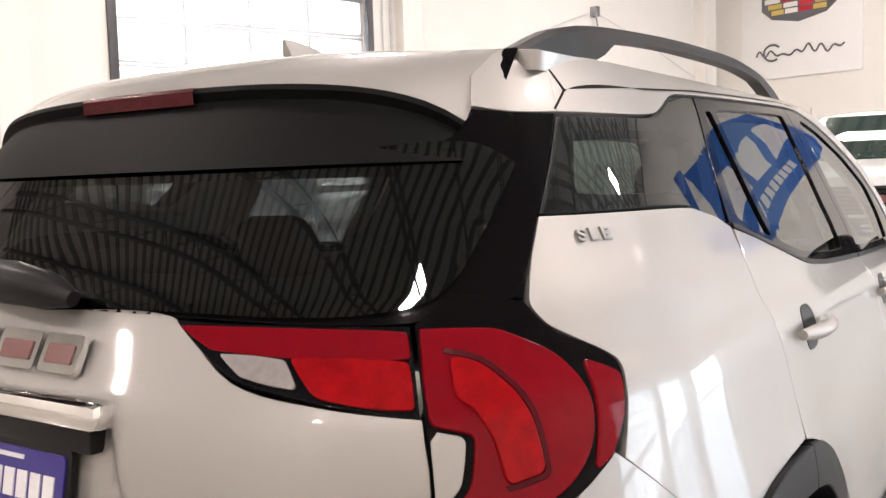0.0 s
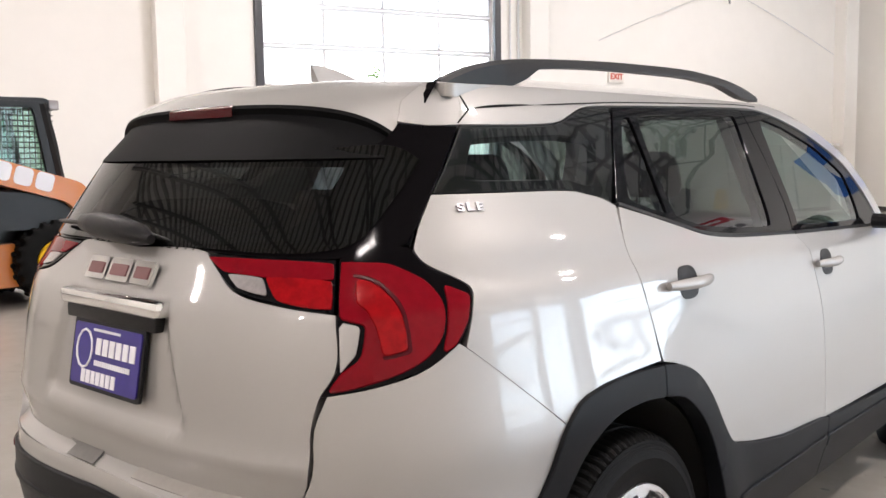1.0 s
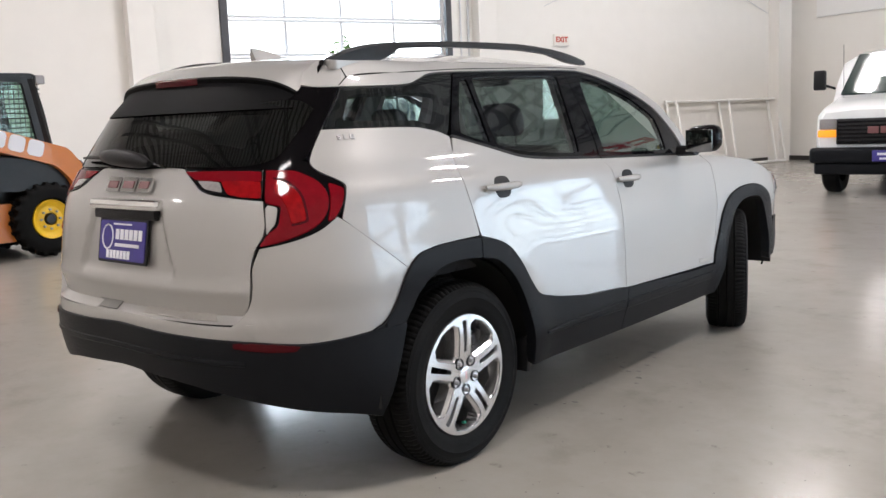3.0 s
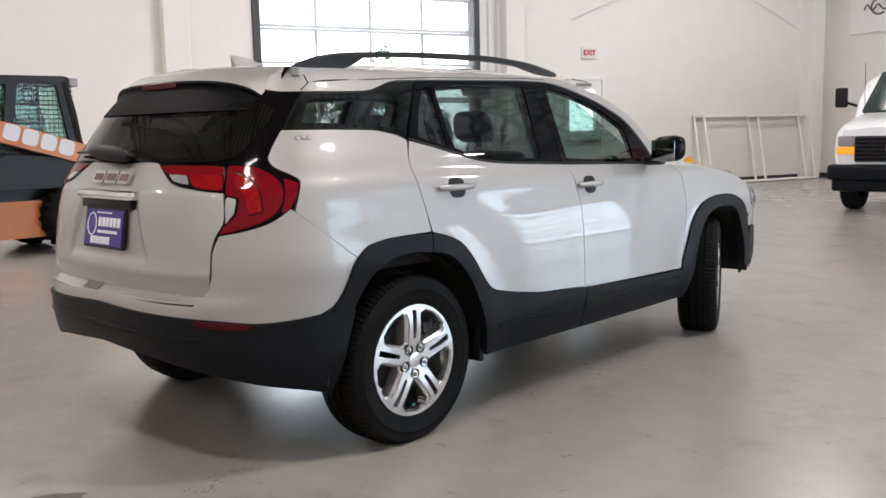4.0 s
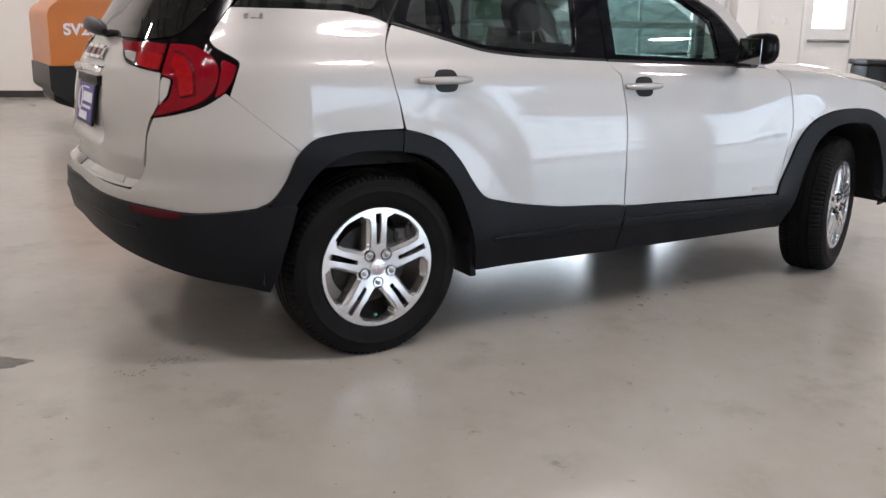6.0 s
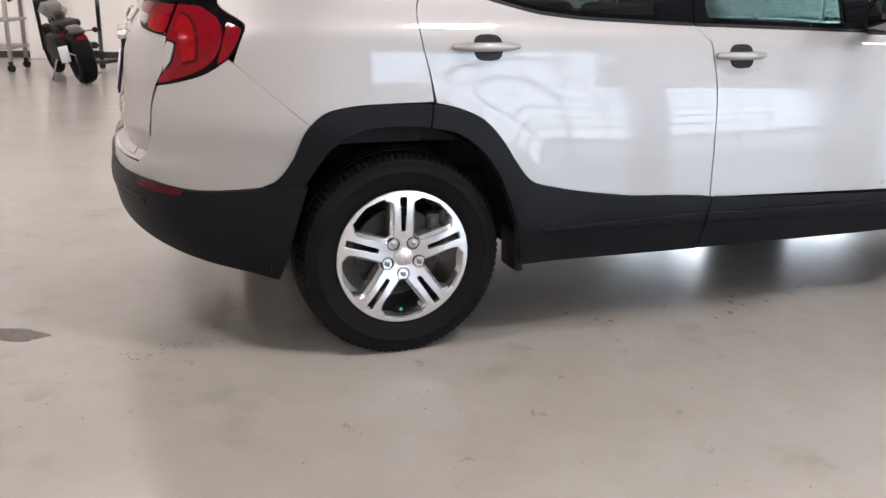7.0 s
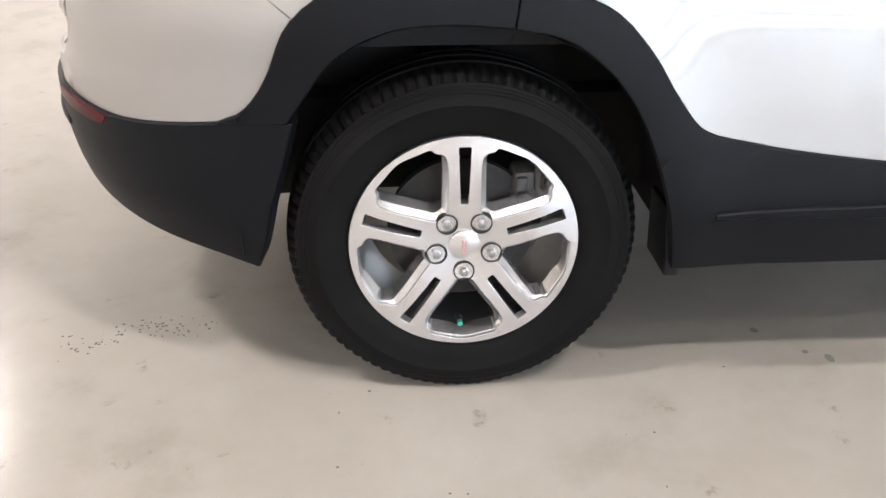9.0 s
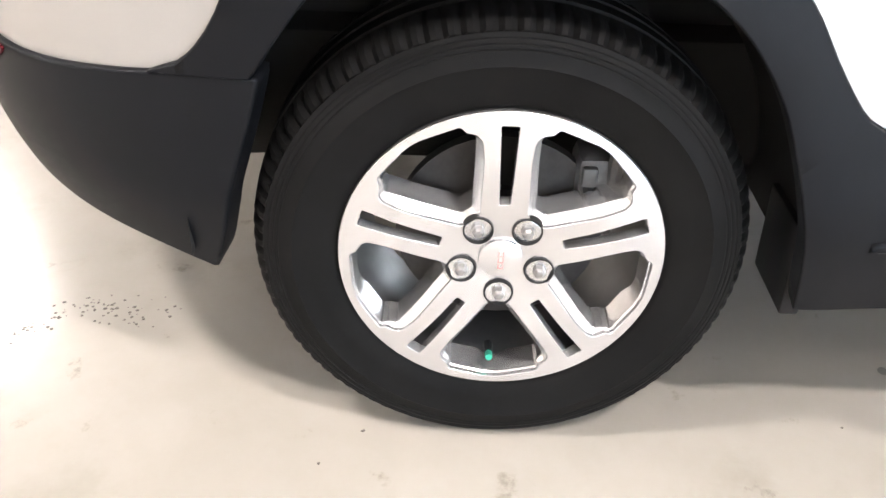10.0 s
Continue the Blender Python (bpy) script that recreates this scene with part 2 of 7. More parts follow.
def tube(bm, points, r, sides=8, closed=False, caps=True):
    """Adds a tube of radius r (one number, or one a point) along points."""
    pts = [Vector(p) for p in points]
    rad = r if isinstance(r, (list, tuple)) else [r] * len(pts)
    rings, up = [], Vector((0, 0, 1))
    n = len(pts)
    for i, p in enumerate(pts):
        a = pts[(i - 1) % n] if (closed or i > 0) else p
        b = pts[(i + 1) % n] if (closed or i < n - 1) else p
        d = (b - a).normalized()
        if i == 0 or abs(d.dot(up)) > 0.99:
            up = Vector((0, 0, 1)) if abs(d.z) < 0.9 else Vector((1, 0, 0))
        s = d.cross(up).normalized()
        up = s.cross(d).normalized()
        rings.append([bm.verts.new(p + rad[i] * (math.cos(2 * math.pi * k / sides) * s + math.sin(2 * math.pi * k / sides) * up)) for k in range(sides)])
    for i in range(n if closed else n - 1):
        a, b = rings[i], rings[(i + 1) % n]
        for k in range(sides):
            bm.faces.new((a[k], a[(k + 1) % sides], b[(k + 1) % sides], b[k]))
    if caps and not closed:
        bm.faces.new(rings[0][::-1])
        bm.faces.new(rings[-1])


def lathe(bm, profile, m=None, steps=48, close=False):
    """Adds a turned shape: profile of (radius, height along x), turned about the x axis."""
    m = m or Matrix()
    rings = []
    for r, h in profile:
        if r < 1e-5:
            rings.append([bm.verts.new(m @ Vector((h, 0, 0)))])
        else:
            rings.append([bm.verts.new(m @ Vector((h, r * math.cos(2 * math.pi * k / steps), r * math.sin(2 * math.pi * k / steps)))) for k in range(steps)])
    pairs = list(zip(rings, rings[1:])) + ([(rings[-1], rings[0])] if close else [])
    for a, b in pairs:
        for k in range(steps):
            j = (k + 1) % steps
            if len(a) == 1 and len(b) > 1:
                bm.faces.new((a[0], b[j], b[k]))
            elif len(b) == 1 and len(a) > 1:
                bm.faces.new((a[k], a[j], b[0]))
            elif len(a) > 1:
                bm.faces.new((a[k], a[j], b[j], b[k]))


def fillet(points):
    """Rounds the corners of an outline: a point may carry a radius as its third number."""
    out = []
    n = len(points)
    for i, p in enumerate(points):
        r = p[2] if len(p) > 2 else 0
        if not r:
            out.append((p[0], p[1]))
            continue
        a, b, c = Vector(points[i - 1][:2]), Vector(p[:2]), Vector(points[(i + 1) % n][:2])
        u, v = (a - b), (c - b)
        k = min(r, 0.49 * u.length, 0.49 * v.length)
        p0, p1 = b + u.normalized() * k, b + v.normalized() * k
        for j in range(6):
            t = j / 5
            out.append(tuple((1 - t) ** 2 * p0 + 2 * t * (1 - t) * b + t * t * p1))
    return out


def prism(bm, outline, depth, m=None):
    """Adds a flat plate of that outline (x, y), from z 0 to depth."""
    m = m or Matrix()
    pts = fillet(outline)
    lo = [bm.verts.new(m @ Vector((x, y, 0))) for x, y in pts]
    hi = [bm.verts.new(m @ Vector((x, y, depth))) for x, y in pts]
    bm.faces.new(lo[::-1])
    bm.faces.new(hi)
    for i in range(len(pts)):
        j = (i + 1) % len(pts)
        bm.faces.new((lo[i], lo[j], hi[j], hi[i]))
def curve(points):
    """A smooth monotone curve through (x, y) points, as a function."""
    xs = np.array([p[0] for p in points], float)
    ys = np.array([p[1] for p in points], float)
    h, d = np.diff(xs), np.diff(ys) / np.diff(xs)
    m = np.zeros(len(xs))
    m[0], m[-1] = d[0], d[-1]
    for i in range(1, len(xs) - 1):
        if d[i - 1] * d[i] > 0:
            m[i] = 3 * (h[i - 1] + h[i]) / ((2 * h[i] + h[i - 1]) / d[i - 1] + (h[i] + 2 * h[i - 1]) / d[i])

    def f(x):
        x = min(max(x, xs[0]), xs[-1])
        i = min(max(int(np.searchsorted(xs, x)) - 1, 0), len(h) - 1)
        t = (x - xs[i]) / h[i]
        return float((1 + 2 * t) * (1 - t) ** 2 * ys[i] + t * (1 - t) ** 2 * h[i] * m[i]
                     + t * t * (3 - 2 * t) * ys[i + 1] + t * t * (t - 1) * h[i] * m[i + 1])
    return f


# half width of the car by height, and how far its tail reaches behind the rear axle
HALF = curve([(0.15, 0.84), (0.30, 0.885), (0.45, 0.912), (0.60, 0.908), (0.75, 0.905), (0.88, 0.896), (1.0, 0.880), (1.06, 0.868),
              (1.096, 0.853), (1.112, 0.843), (1.18, 0.812), (1.245, 0.775), (1.38, 0.708), (1.50, 0.648), (1.53, 0.624), (1.56, 0.585), (1.62, 0.48)])
TAIL = curve([(0.15, 0.70), (0.28, 0.80), (0.36, 0.842), (0.45, 0.876), (0.55, 0.892), (0.64, 0.888), (0.70, 0.868), (0.80, 0.855), (0.95, 0.840),
              (1.05, 0.818), (1.10, 0.79), (1.25, 0.70), (1.40, 0.60), (1.50, 0.53), (1.56, 0.48), (1.62, 0.42)])
NOSE_Y = 2.75
NOSE = curve([(0.15, 0.70), (0.30, 0.84), (0.50, 0.88), (0.70, 0.87), (0.85, 0.82), (0.95, 0.72), (1.05, 0.50), (1.2, 0.35), (1.62, 0.2)])
CORNER = 3.25
SWOOSH = curve([(0.22, 0.81), (0.42, 0.86), (0.62, 0.894), (0.87, 0.905), (1.15, 0.912), (1.85, 0.89)])


def smooth_outline(points):
    """Bends the long straight runs of an outline so that they pass smoothly through its gentle corners."""
    pts = [Vector(p) for p in points]
    n = len(pts)
    way = [(pts[(i + 1) % n] - pts[i]) for i in range(n)]

    def tangent(i, own):
        a, b = way[i - 1], way[i]
        if a.length < 1e-6 or b.length < 1e-6 or a.angle(b) > 0.65:
            return own.normalized()
        return (a.normalized() * b.length + b.normalized() * a.length).normalized()
    out = []
    for i in range(n):
        a, b, d = pts[i], pts[(i + 1) % n], way[i]
        out.append(tuple(a))
        k = math.ceil(min(d.length, 0.6) / 0.03)
        if k < 2:
            continue
        reach = min(d.length, 0.16)
        t0, t1 = tangent(i, d) * reach, tangent((i + 1) % n, d) * reach
        for j in range(1, k):
            t = j / k
            out.append(tuple((1 + 2 * t) * (1 - t) ** 2 * a + t * (1 - t) ** 2 * t0 + t * t * (3 - 2 * t) * b + t * t * (t - 1) * t1))
    return out


def side_width(y, z):
    """Half width of the body at a place along it."""
    bow = 1 - 0.010 * ((y - 1.2) / 1.2) ** 2
    swell = 0.0
    for centre in (0.0, 2.69):
        d = math.hypot(y - centre, z - 0.36)
        swell += 0.016 * math.exp(-((d - 0.44) / 0.10) ** 2)
    zz = z + 0.029 * min(max(y, 0), 2.2) * math.exp(-((z - 1.08) / 0.12) ** 2)
    # the door's lower half stands out under a rising line
    along = min(max((y - 0.10) / 0.75, 0), 1) * min(max((2.35 - y) / 0.5, 0), 1)
    below = min(max((SWOOSH(y) + 0.02 - z) / 0.28, 0), 1)
    above = math.exp(-((z - SWOOSH(y) - 0.07) / 0.10) ** 2)
    press = along * along * (3 - 2 * along) * (0.010 * below - 0.007 * above)
    return HALF(zz) * bow + press + swell * (1 if z < 1.0 else math.exp(-((z - 1.0) / 0.06) ** 2))


def radius(angle, z, width, depth):
    c, s = abs(math.cos(angle)) / width, abs(math.sin(angle)) / depth
    t = min(max((z - 0.52) / 0.26, 0), 1)
    bend = 3.1 + (CORNER - 3.1) * t * t * (3 - 2 * t)
    return (c ** bend + s ** bend) ** (-1 / bend)


def skin(s, z, off=0.0):
    """The body's surface: s is the place along the side (metres) from the rear axle to NOSE_Y, and below 0 or beyond NOSE_Y
    an angle in radians round the tail or the nose."""
    if s < 0:
        r = radius(-s, z, side_width(0, z), TAIL(z)) + off
        return Vector((r * math.cos(s), r * math.sin(s), z))
    if s > NOSE_Y:
        a = s - NOSE_Y
        r = radius(a, z, side_width(NOSE_Y, z), NOSE(z)) + off
        return Vector((r * math.cos(a), NOSE_Y + r * math.sin(a), z))
    return Vector((side_width(s, z) + off, s, z))


def gate_skin(u, v, off=0.0):
    """The gate's face: the tail's surface with a sunk field round the number plate and a soft ledge under it."""
    p = skin(u, v, off)
    wide = 0.235 + 0.10 * min(max((1.03 - v) / 0.25, 0), 1)
    inside = min(max((wide - abs(p.x)) / 0.035, 0), 1) * min(max((1.068 - v) / 0.03, 0), 1) * min(max((v - 0.775) / 0.05, 0), 1)
    inside = inside * inside * (3 - 2 * inside)
    ledge = math.exp(-((v - 0.765) / 0.022) ** 2)
    tuck = min(max((0.80 - v) / 0.13, 0), 1)
    return p + Vector((-0.25 * p.x, -p.y, 0)).normalized() * (0.030 * tuck * tuck) + Vector((0, 0.016 * inside - 0.006 * ledge, 0))


def facing(mapper, u, v):
    """The outward normal of a mapped surface."""
    e = 0.002
    a, b = mapper(u + e, v, 0) - mapper(u - e, v, 0), mapper(u, v + e, 0) - mapper(u, v - e, 0)
    return a.cross(b).normalized()


def panel(name, outline, mat, parent=None, off=0.0, depth=0.025, holes=(), side=1, step=0.04, label="", mapper=skin, chamfer=0.0015):
    """A curved plate on a mapped surface: an outline (with corner radii) in the surface's own axes, holes through it, turned-in rims."""
    bm = bmesh.new()
    for loop in (outline, *holes):
        loop = fillet(loop)
        vs = [bm.verts.new((x, y, 0)) for x, y in (smooth_outline(loop) if mapper is skin or mapper is gate_skin else loop)]
        for i in range(len(vs)):
            if (vs[i].co - vs[(i + 1) % len(vs)].co).length > 1e-6:
                bm.edges.new((vs[i], vs[(i + 1) % len(vs)]))
    bmesh.ops.triangle_fill(bm, use_beauty=True, use_dissolve=False, edges=bm.edges[:], normal=(0, 0, 1))
    for axis in (0, 1):
        lo, hi = min(v.co[axis] for v in bm.verts), max(v.co[axis] for v in bm.verts)
        for k in range(math.floor(lo / step) + 1, math.ceil(hi / step)):
            co, no = Vector((0, 0, 0)), Vector((0, 0, 0))
            co[axis], no[axis] = k * step, 1
            bmesh.ops.bisect_plane(bm, geom=bm.verts[:] + bm.edges[:] + bm.faces[:], plane_co=co, plane_no=no)
    bmesh.ops.recalc_face_normals(bm, faces=bm.faces[:])
    bm.verts.index_update()
    places, normals, faces = [], [], []
    for v in bm.verts:
        n = facing(mapper, v.co.x, v.co.y)
        places.append(mapper(v.co.x, v.co.y, off))
        normals.append(n)
    for f in bm.faces:
        ids = [v.index for v in f.verts]
        faces.append(ids if f.normal.z > 0 else ids[::-1])
    outs, runs = {}, []
    for e in bm.edges:
        if len(e.link_faces) != 1 or depth <= 0:
            continue
        f = e.link_faces[0]
        l = [q for q in f.loops if q.edge == e][0]
        a, b = l.vert.index, l.link_loop_next.vert.index
        if f.normal.z < 0:
            a, b = b, a
        run = places[b] - places[a]
        if run.length < 1e-7:
            continue
        runs.append((a, b))
        for i in (a, b):
            outs[i] = outs.get(i, Vector()) + run.normalized().cross(normals[i])
    rim = {}
    for i, out in outs.items():
        out = out.normalized()
        rim[i] = len(places)
        places += [places[i] + out * chamfer - normals[i] * chamfer, places[i] + out * chamfer - normals[i] * depth]
        normals += [out, out]
    for a, b in runs:
        faces.append([b, a, rim[a], rim[b]])
        faces.append([rim[b], rim[a], rim[a] + 1, rim[b] + 1])
    bm.free()
    if side < 0:
        places = [Vector((-p.x, p.y, p.z)) for p in places]
        normals = [Vector((-n.x, n.y, n.z)) for n in normals]
        faces = [f[::-1] for f in faces]
    me = bpy.data.meshes.new(name)
    me.from_pydata([tuple(p) for p in places], [], faces)
    me.materials.append(mat)
    me.shade_smooth()
    me.normals_split_custom_set_from_vertices([tuple(n) for n in normals])
    ob = new(name, me)
    if parent:
        ob.parent = parent
    return tagged(ob, label)


def both(points):
    """An outline of the tail, given from its middle to the right, carried over to the left as well."""
    return list(points) + [(-math.pi - p[0], *p[1:]) for p in reversed(points) if abs(p[0] + math.pi / 2) > 1e-4]


# ---------------------------------------------------------------- the silver car
suv = thing("suv", "silver compact suv with closed liftgate parked on concrete floor", "car")
M = -math.pi / 2
DLO_LOW = [(-0.60, 1.287), (-0.055, 1.278), (0.107, 1.241), (0.355, 1.177), (0.49, 1.143), (0.66, 1.124), (1.11, 1.101), (1.97, 1.07)]
REAR_GAP = [(0.283, 1.49), (0.20, 1.366), (0.114, 1.248), (0.075, 1.165), (0.078, 1.055), (0.10, 0.952), (0.112, 0.858)]
MID_GAP = [(1.115, 1.098), (1.172, 1.04), (1.186, 0.93), (1.184, 0.70), (1.181, 0.487)]
ARCH = [(-0.425, 0.612), (-0.376, 0.69), (-0.318, 0.797), (-0.272, 0.835), (-0.19, 0.853), (-0.06, 0.86), (0.10, 0.855), (0.19, 0.839),
        (0.278, 0.80), (0.34, 0.735), (0.40, 0.645), (0.446, 0.59), (0.56, 0.552), (0.816, 0.511), (1.17, 0.486)]
ARCH_IN = [(-0.346, 0.612), (-0.312, 0.66), (-0.245, 0.736), (-0.166, 0.777), (-0.033, 0.794), (0.093, 0.788), (0.181, 0.766), (0.263, 0.71),
           (0.325, 0.632), (0.376, 0.52), (0.410, 0.41), (0.432, 0.288)]
FRONT_ARCH = [(2.165, 0.455), (2.24, 0.62), (2.30, 0.72), (2.40, 0.80), (2.52, 0.837), (2.69, 0.85), (2.86, 0.835), (2.97, 0.79),
              (3.05, 0.72), (3.11, 0.62), (3.15, 0.52)]
FRONT_IN = [(2.21, 0.288), (2.285, 0.41), (2.325, 0.52), (2.375, 0.63), (2.44, 0.72), (2.54, 0.768), (2.69, 0.785), (2.84, 0.765),
            (2.92, 0.71), (2.99, 0.62), (3.03, 0.52), (3.05, 0.40), (3.06, 0.27)]
G = 0.0028


def shift(points, ds=0.0, dz=0.0):
    return [(p[0] + ds, p[1] + dz) for p in points]


def car_side(side):
    quarter = panel("quarter_panel", shift(DLO_LOW[:2]) + [(0.05, 1.262, 0.03)] + shift([(0.107, 1.238)] + REAR_GAP[3:6], -G) + [(0.106, 0.866)]
                    + shift(ARCH[5:1:-1], 0, 0.004) + [(-0.565, 0.992), (-0.547, 1.048, 0.02), (-0.532, 1.105, 0.02), (-0.645, 1.158, 0.03), (-0.662, 1.182, 0.01), (-0.645, 1.22)],
                    PAINT, suv, side=side, depth=0.03, step=0.02)
    # chrome trim letters stand on the quarter panel
    door = panel("rear_door", shift([(0.118, 1.234)] + DLO_LOW[3:6]) + [(1.108, 1.098)] + shift(MID_GAP[:5], -G) + shift(ARCH[13:6:-1], 0, 0.005)
                 + [(0.119, 0.862)] + shift(REAR_GAP[5:2:-1], G), PAINT, suv, side=side, depth=0.03, step=0.02)
    front = panel("front_door", [(1.118, 1.095), (1.97, 1.067), (2.16, 1.05, 0.02), (2.232, 0.994), (2.246, 0.76), (2.212, 0.66), (2.162, 0.462)] + shift(MID_GAP[4:0:-1], G),
                  PAINT, suv, side=side, depth=0.03, step=0.02)
    panel("fender", [(2.168, 1.052), (2.40, 1.035), (2.70, 1.00), (2.95, 0.955), (3.12, 0.90), (3.13, 0.70)] + shift(FRONT_ARCH[8::-1], 0, 0.005) + [(2.218, 0.66), (2.252, 0.76), (2.238, 0.994)],
          PAINT, suv, side=side, depth=0.03)
    panel("cant_rail", [(-0.475, 1.437), (0.011, 1.449), (0.135, 1.486), (0.283, 1.496), (1.06, 1.512), (1.226, 1.509), (1.398, 1.479), (1.638, 1.407), (1.826, 1.314),
                        (1.942, 1.184), (2.02, 1.07), (2.10, 1.06), (2.01, 1.2), (1.89, 1.335), (1.69, 1.435), (1.42, 1.512), (1.3, 1.53), (-0.45, 1.53), (-0.46, 1.47)],
          PAINT, suv, side=side, depth=0.04)
    # joint between roof frame and body side, over the windows
    panel("body_seam", [(-0.478, 1.4385), (-0.432, 1.4665), (0.0, 1.4865), (0.30, 1.5015), (1.07, 1.5195), (1.24, 1.5165), (1.24, 1.5200), (1.07, 1.5230), (0.30, 1.5050), (0.0, 1.4900), (-0.428, 1.4710), (-0.455, 1.521), (-0.461, 1.521), (-0.437, 1.4690), (-0.484, 1.4400)],
          SHADE_BLACK, suv, off=0.0006, depth=0, side=side, chamfer=0)
    # windows
    ring = panel("quarter_window_frame", [(-0.592, 1.291), (-0.055, 1.282), (0.105, 1.246), (0.195, 1.366), (0.277, 1.488), (0.137, 1.478), (0.013, 1.441), (-0.472, 1.429)], BLACK_TRIM, quarter,
                 off=-0.009, depth=0.03, side=side, holes=[[(-0.50, 1.315, 0.02), (-0.05, 1.305, 0.02), (0.06, 1.285, 0.03), (0.155, 1.40, 0.03), (0.01, 1.415, 0.02), (-0.44, 1.405, 0.02)]])
    panel("quarter_glass", [(-0.588, 1.292), (-0.055, 1.283), (0.103, 1.248), (0.194, 1.366), (0.275, 1.487), (0.137, 1.477), (0.013, 1.440), (-0.469, 1.428)], TINTED, quarter, off=-0.004, depth=0, side=side, label="dark privacy glass")
    panel("window_frame", [(0.121, 1.241), (0.355, 1.181), (0.49, 1.147), (0.66, 1.128), (1.108, 1.105), (1.122, 1.30), (1.098, 1.505), (0.289, 1.489), (0.206, 1.366)], GLOSS_BLACK, door, off=-0.004,
          side=side, depth=0.03, holes=[[(0.182, 1.25, 0.015), (0.342, 1.205, 0.01), (0.358, 1.465, 0.01), (0.312, 1.463, 0.02)],
                                        [(0.376, 1.197, 0.01), (0.49, 1.165, 0.03), (0.66, 1.147, 0.03), (0.955, 1.133, 0.015), (1.030, 1.482, 0.015), (0.392, 1.468, 0.01)]])
    for pts in ([(0.175, 1.245), (0.348, 1.198), (0.364, 1.472), (0.305, 1.47)], [(0.37, 1.19), (0.49, 1.158), (0.66, 1.14), (0.962, 1.126), (1.037, 1.49), (0.386, 1.475)]):
        panel("window_glass", pts, TINTED, door, off=-0.010, depth=0, side=side, label="dark privacy glass")
    panel("window_frame", [(1.116, 1.105), (1.97, 1.075), (1.996, 1.092), (1.926, 1.18), (1.814, 1.306), (1.63, 1.399), (1.394, 1.471), (1.226, 1.501), (1.104, 1.503), (1.128, 1.30)], GLOSS_BLACK,
          front, off=-0.004, side=side, depth=0.03, holes=[[(1.168, 1.125, 0.015), (1.80, 1.103, 0.015), (1.79, 1.272, 0.02), (1.62, 1.376, 0.06), (1.39, 1.449, 0.06), (1.235, 1.478, 0.02), (1.208, 1.46, 0.02)]])
    panel("window_glass", [(1.16, 1.118), (1.81, 1.096), (1.80, 1.278), (1.625, 1.384), (1.392, 1.457), (1.235, 1.486), (1.20, 1.465)], CLEAR, front, off=-0.010, depth=0, side=side, label="clear green-tinted glass")
    panel("belt_moulding", [(0.118, 1.240), (0.355, 1.176), (0.49, 1.142), (0.66, 1.122), (1.107, 1.099), (1.107, 1.107), (0.66, 1.130), (0.49, 1.150), (0.355, 1.184), (0.122, 1.247)], BLACK_TRIM, door, off=0.003, depth=0.012, side=side)
    panel("belt_moulding", [(1.119, 1.098), (1.97, 1.068), (1.97, 1.076), (1.119, 1.106)], BLACK_TRIM, front, off=0.003, depth=0.012, side=side)
    # cladding
    panel("arch_cladding", [(-0.478, 0.6075), (-0.440, 0.619), (-0.409, 0.645)] + ARCH[1:6] + [(0.098, 0.855), (0.088, 0.786)] + ARCH_IN[4::-1], CLADDING, suv, off=0.012, depth=0.05, side=side, chamfer=0.004)
    panel("door_cladding", [(0.106, 0.855)] + ARCH[7:] + [(1.179, 0.484), (1.165, 0.40), (1.153, 0.287)] + [(0.432, 0.288)] + ARCH_IN[10:5:-1] + [(0.096, 0.784)], CLADDING, door, off=0.012, depth=0.05, side=side, chamfer=0.004)
    panel("door_cladding", [(1.187, 0.484), (1.56, 0.466), (2.0, 0.452), (2.16, 0.452), (2.20, 0.288), (1.161, 0.287), (1.173, 0.40)], CLADDING, front, off=0.012, depth=0.05, side=side, chamfer=0.004)
    panel("arch_cladding", FRONT_ARCH + [(3.16, 0.42), (3.10, 0.355)] + FRONT_IN[-2::-1] + [(2.17, 0.40)], CLADDING, suv, off=0.012, depth=0.05, side=side, chamfer=0.004)
    panel("sill_rib", [(0.50, 0.414), (1.155, 0.428), (1.147, 0.396), (0.50, 0.408)], CLADDING, door, off=0.019, depth=0.012, side=side, chamfer=0.007)
    panel("sill_rib", [(1.178, 0.427), (2.13, 0.412), (2.13, 0.385), (1.170, 0.395)], CLADDING, front, off=0.019, depth=0.012, side=side, chamfer=0.007)
    # door handles: dark cup, silver grip
    for owner, y0, y1, zc in ((door, 0.180, 0.410, 1.033), (front, 1.185, 1.390, 0.991)):
        yc = (y0 + y1) / 2
        panel("handle_cup", [(yc - 0.040, zc - 0.041, 0.035), (yc + 0.060, zc - 0.041, 0.035), (yc + 0.060, zc + 0.041, 0.035), (yc - 0.040, zc + 0.041, 0.035)], BLACK_TRIM, owner, off=0.0015, depth=0.004, side=side)
        bm = bmesh.new()
        base = side_width(yc, zc)
        pts = []
        for k in range(9):
            t = k / 8
            pts.append((side * (base + 0.012 + 0.022 * math.sin(math.pi * min(max(t * 1.15 - 0.075, 0), 1)) ** 0.6), y0 + (y1 - y0) * t, zc + 0.003))
        tube(bm, pts, [0.010, 0.0135, 0.015, 0.0155, 0.0155, 0.0155, 0.015, 0.0135, 0.008], 12)
        for v in bm.verts:
            v.co.z = zc + (v.co.z - zc) * 0.98
        part("door_handle", bm, PAINT, owner)
    # thin raised name strip low on the front door
    panel("name_strip", [(1.985, 0.487), (2.135, 0.480), (2.137, 0.496), (1.987, 0.503)], PAINT_IN, front, off=0.002, depth=0.004, side=side)
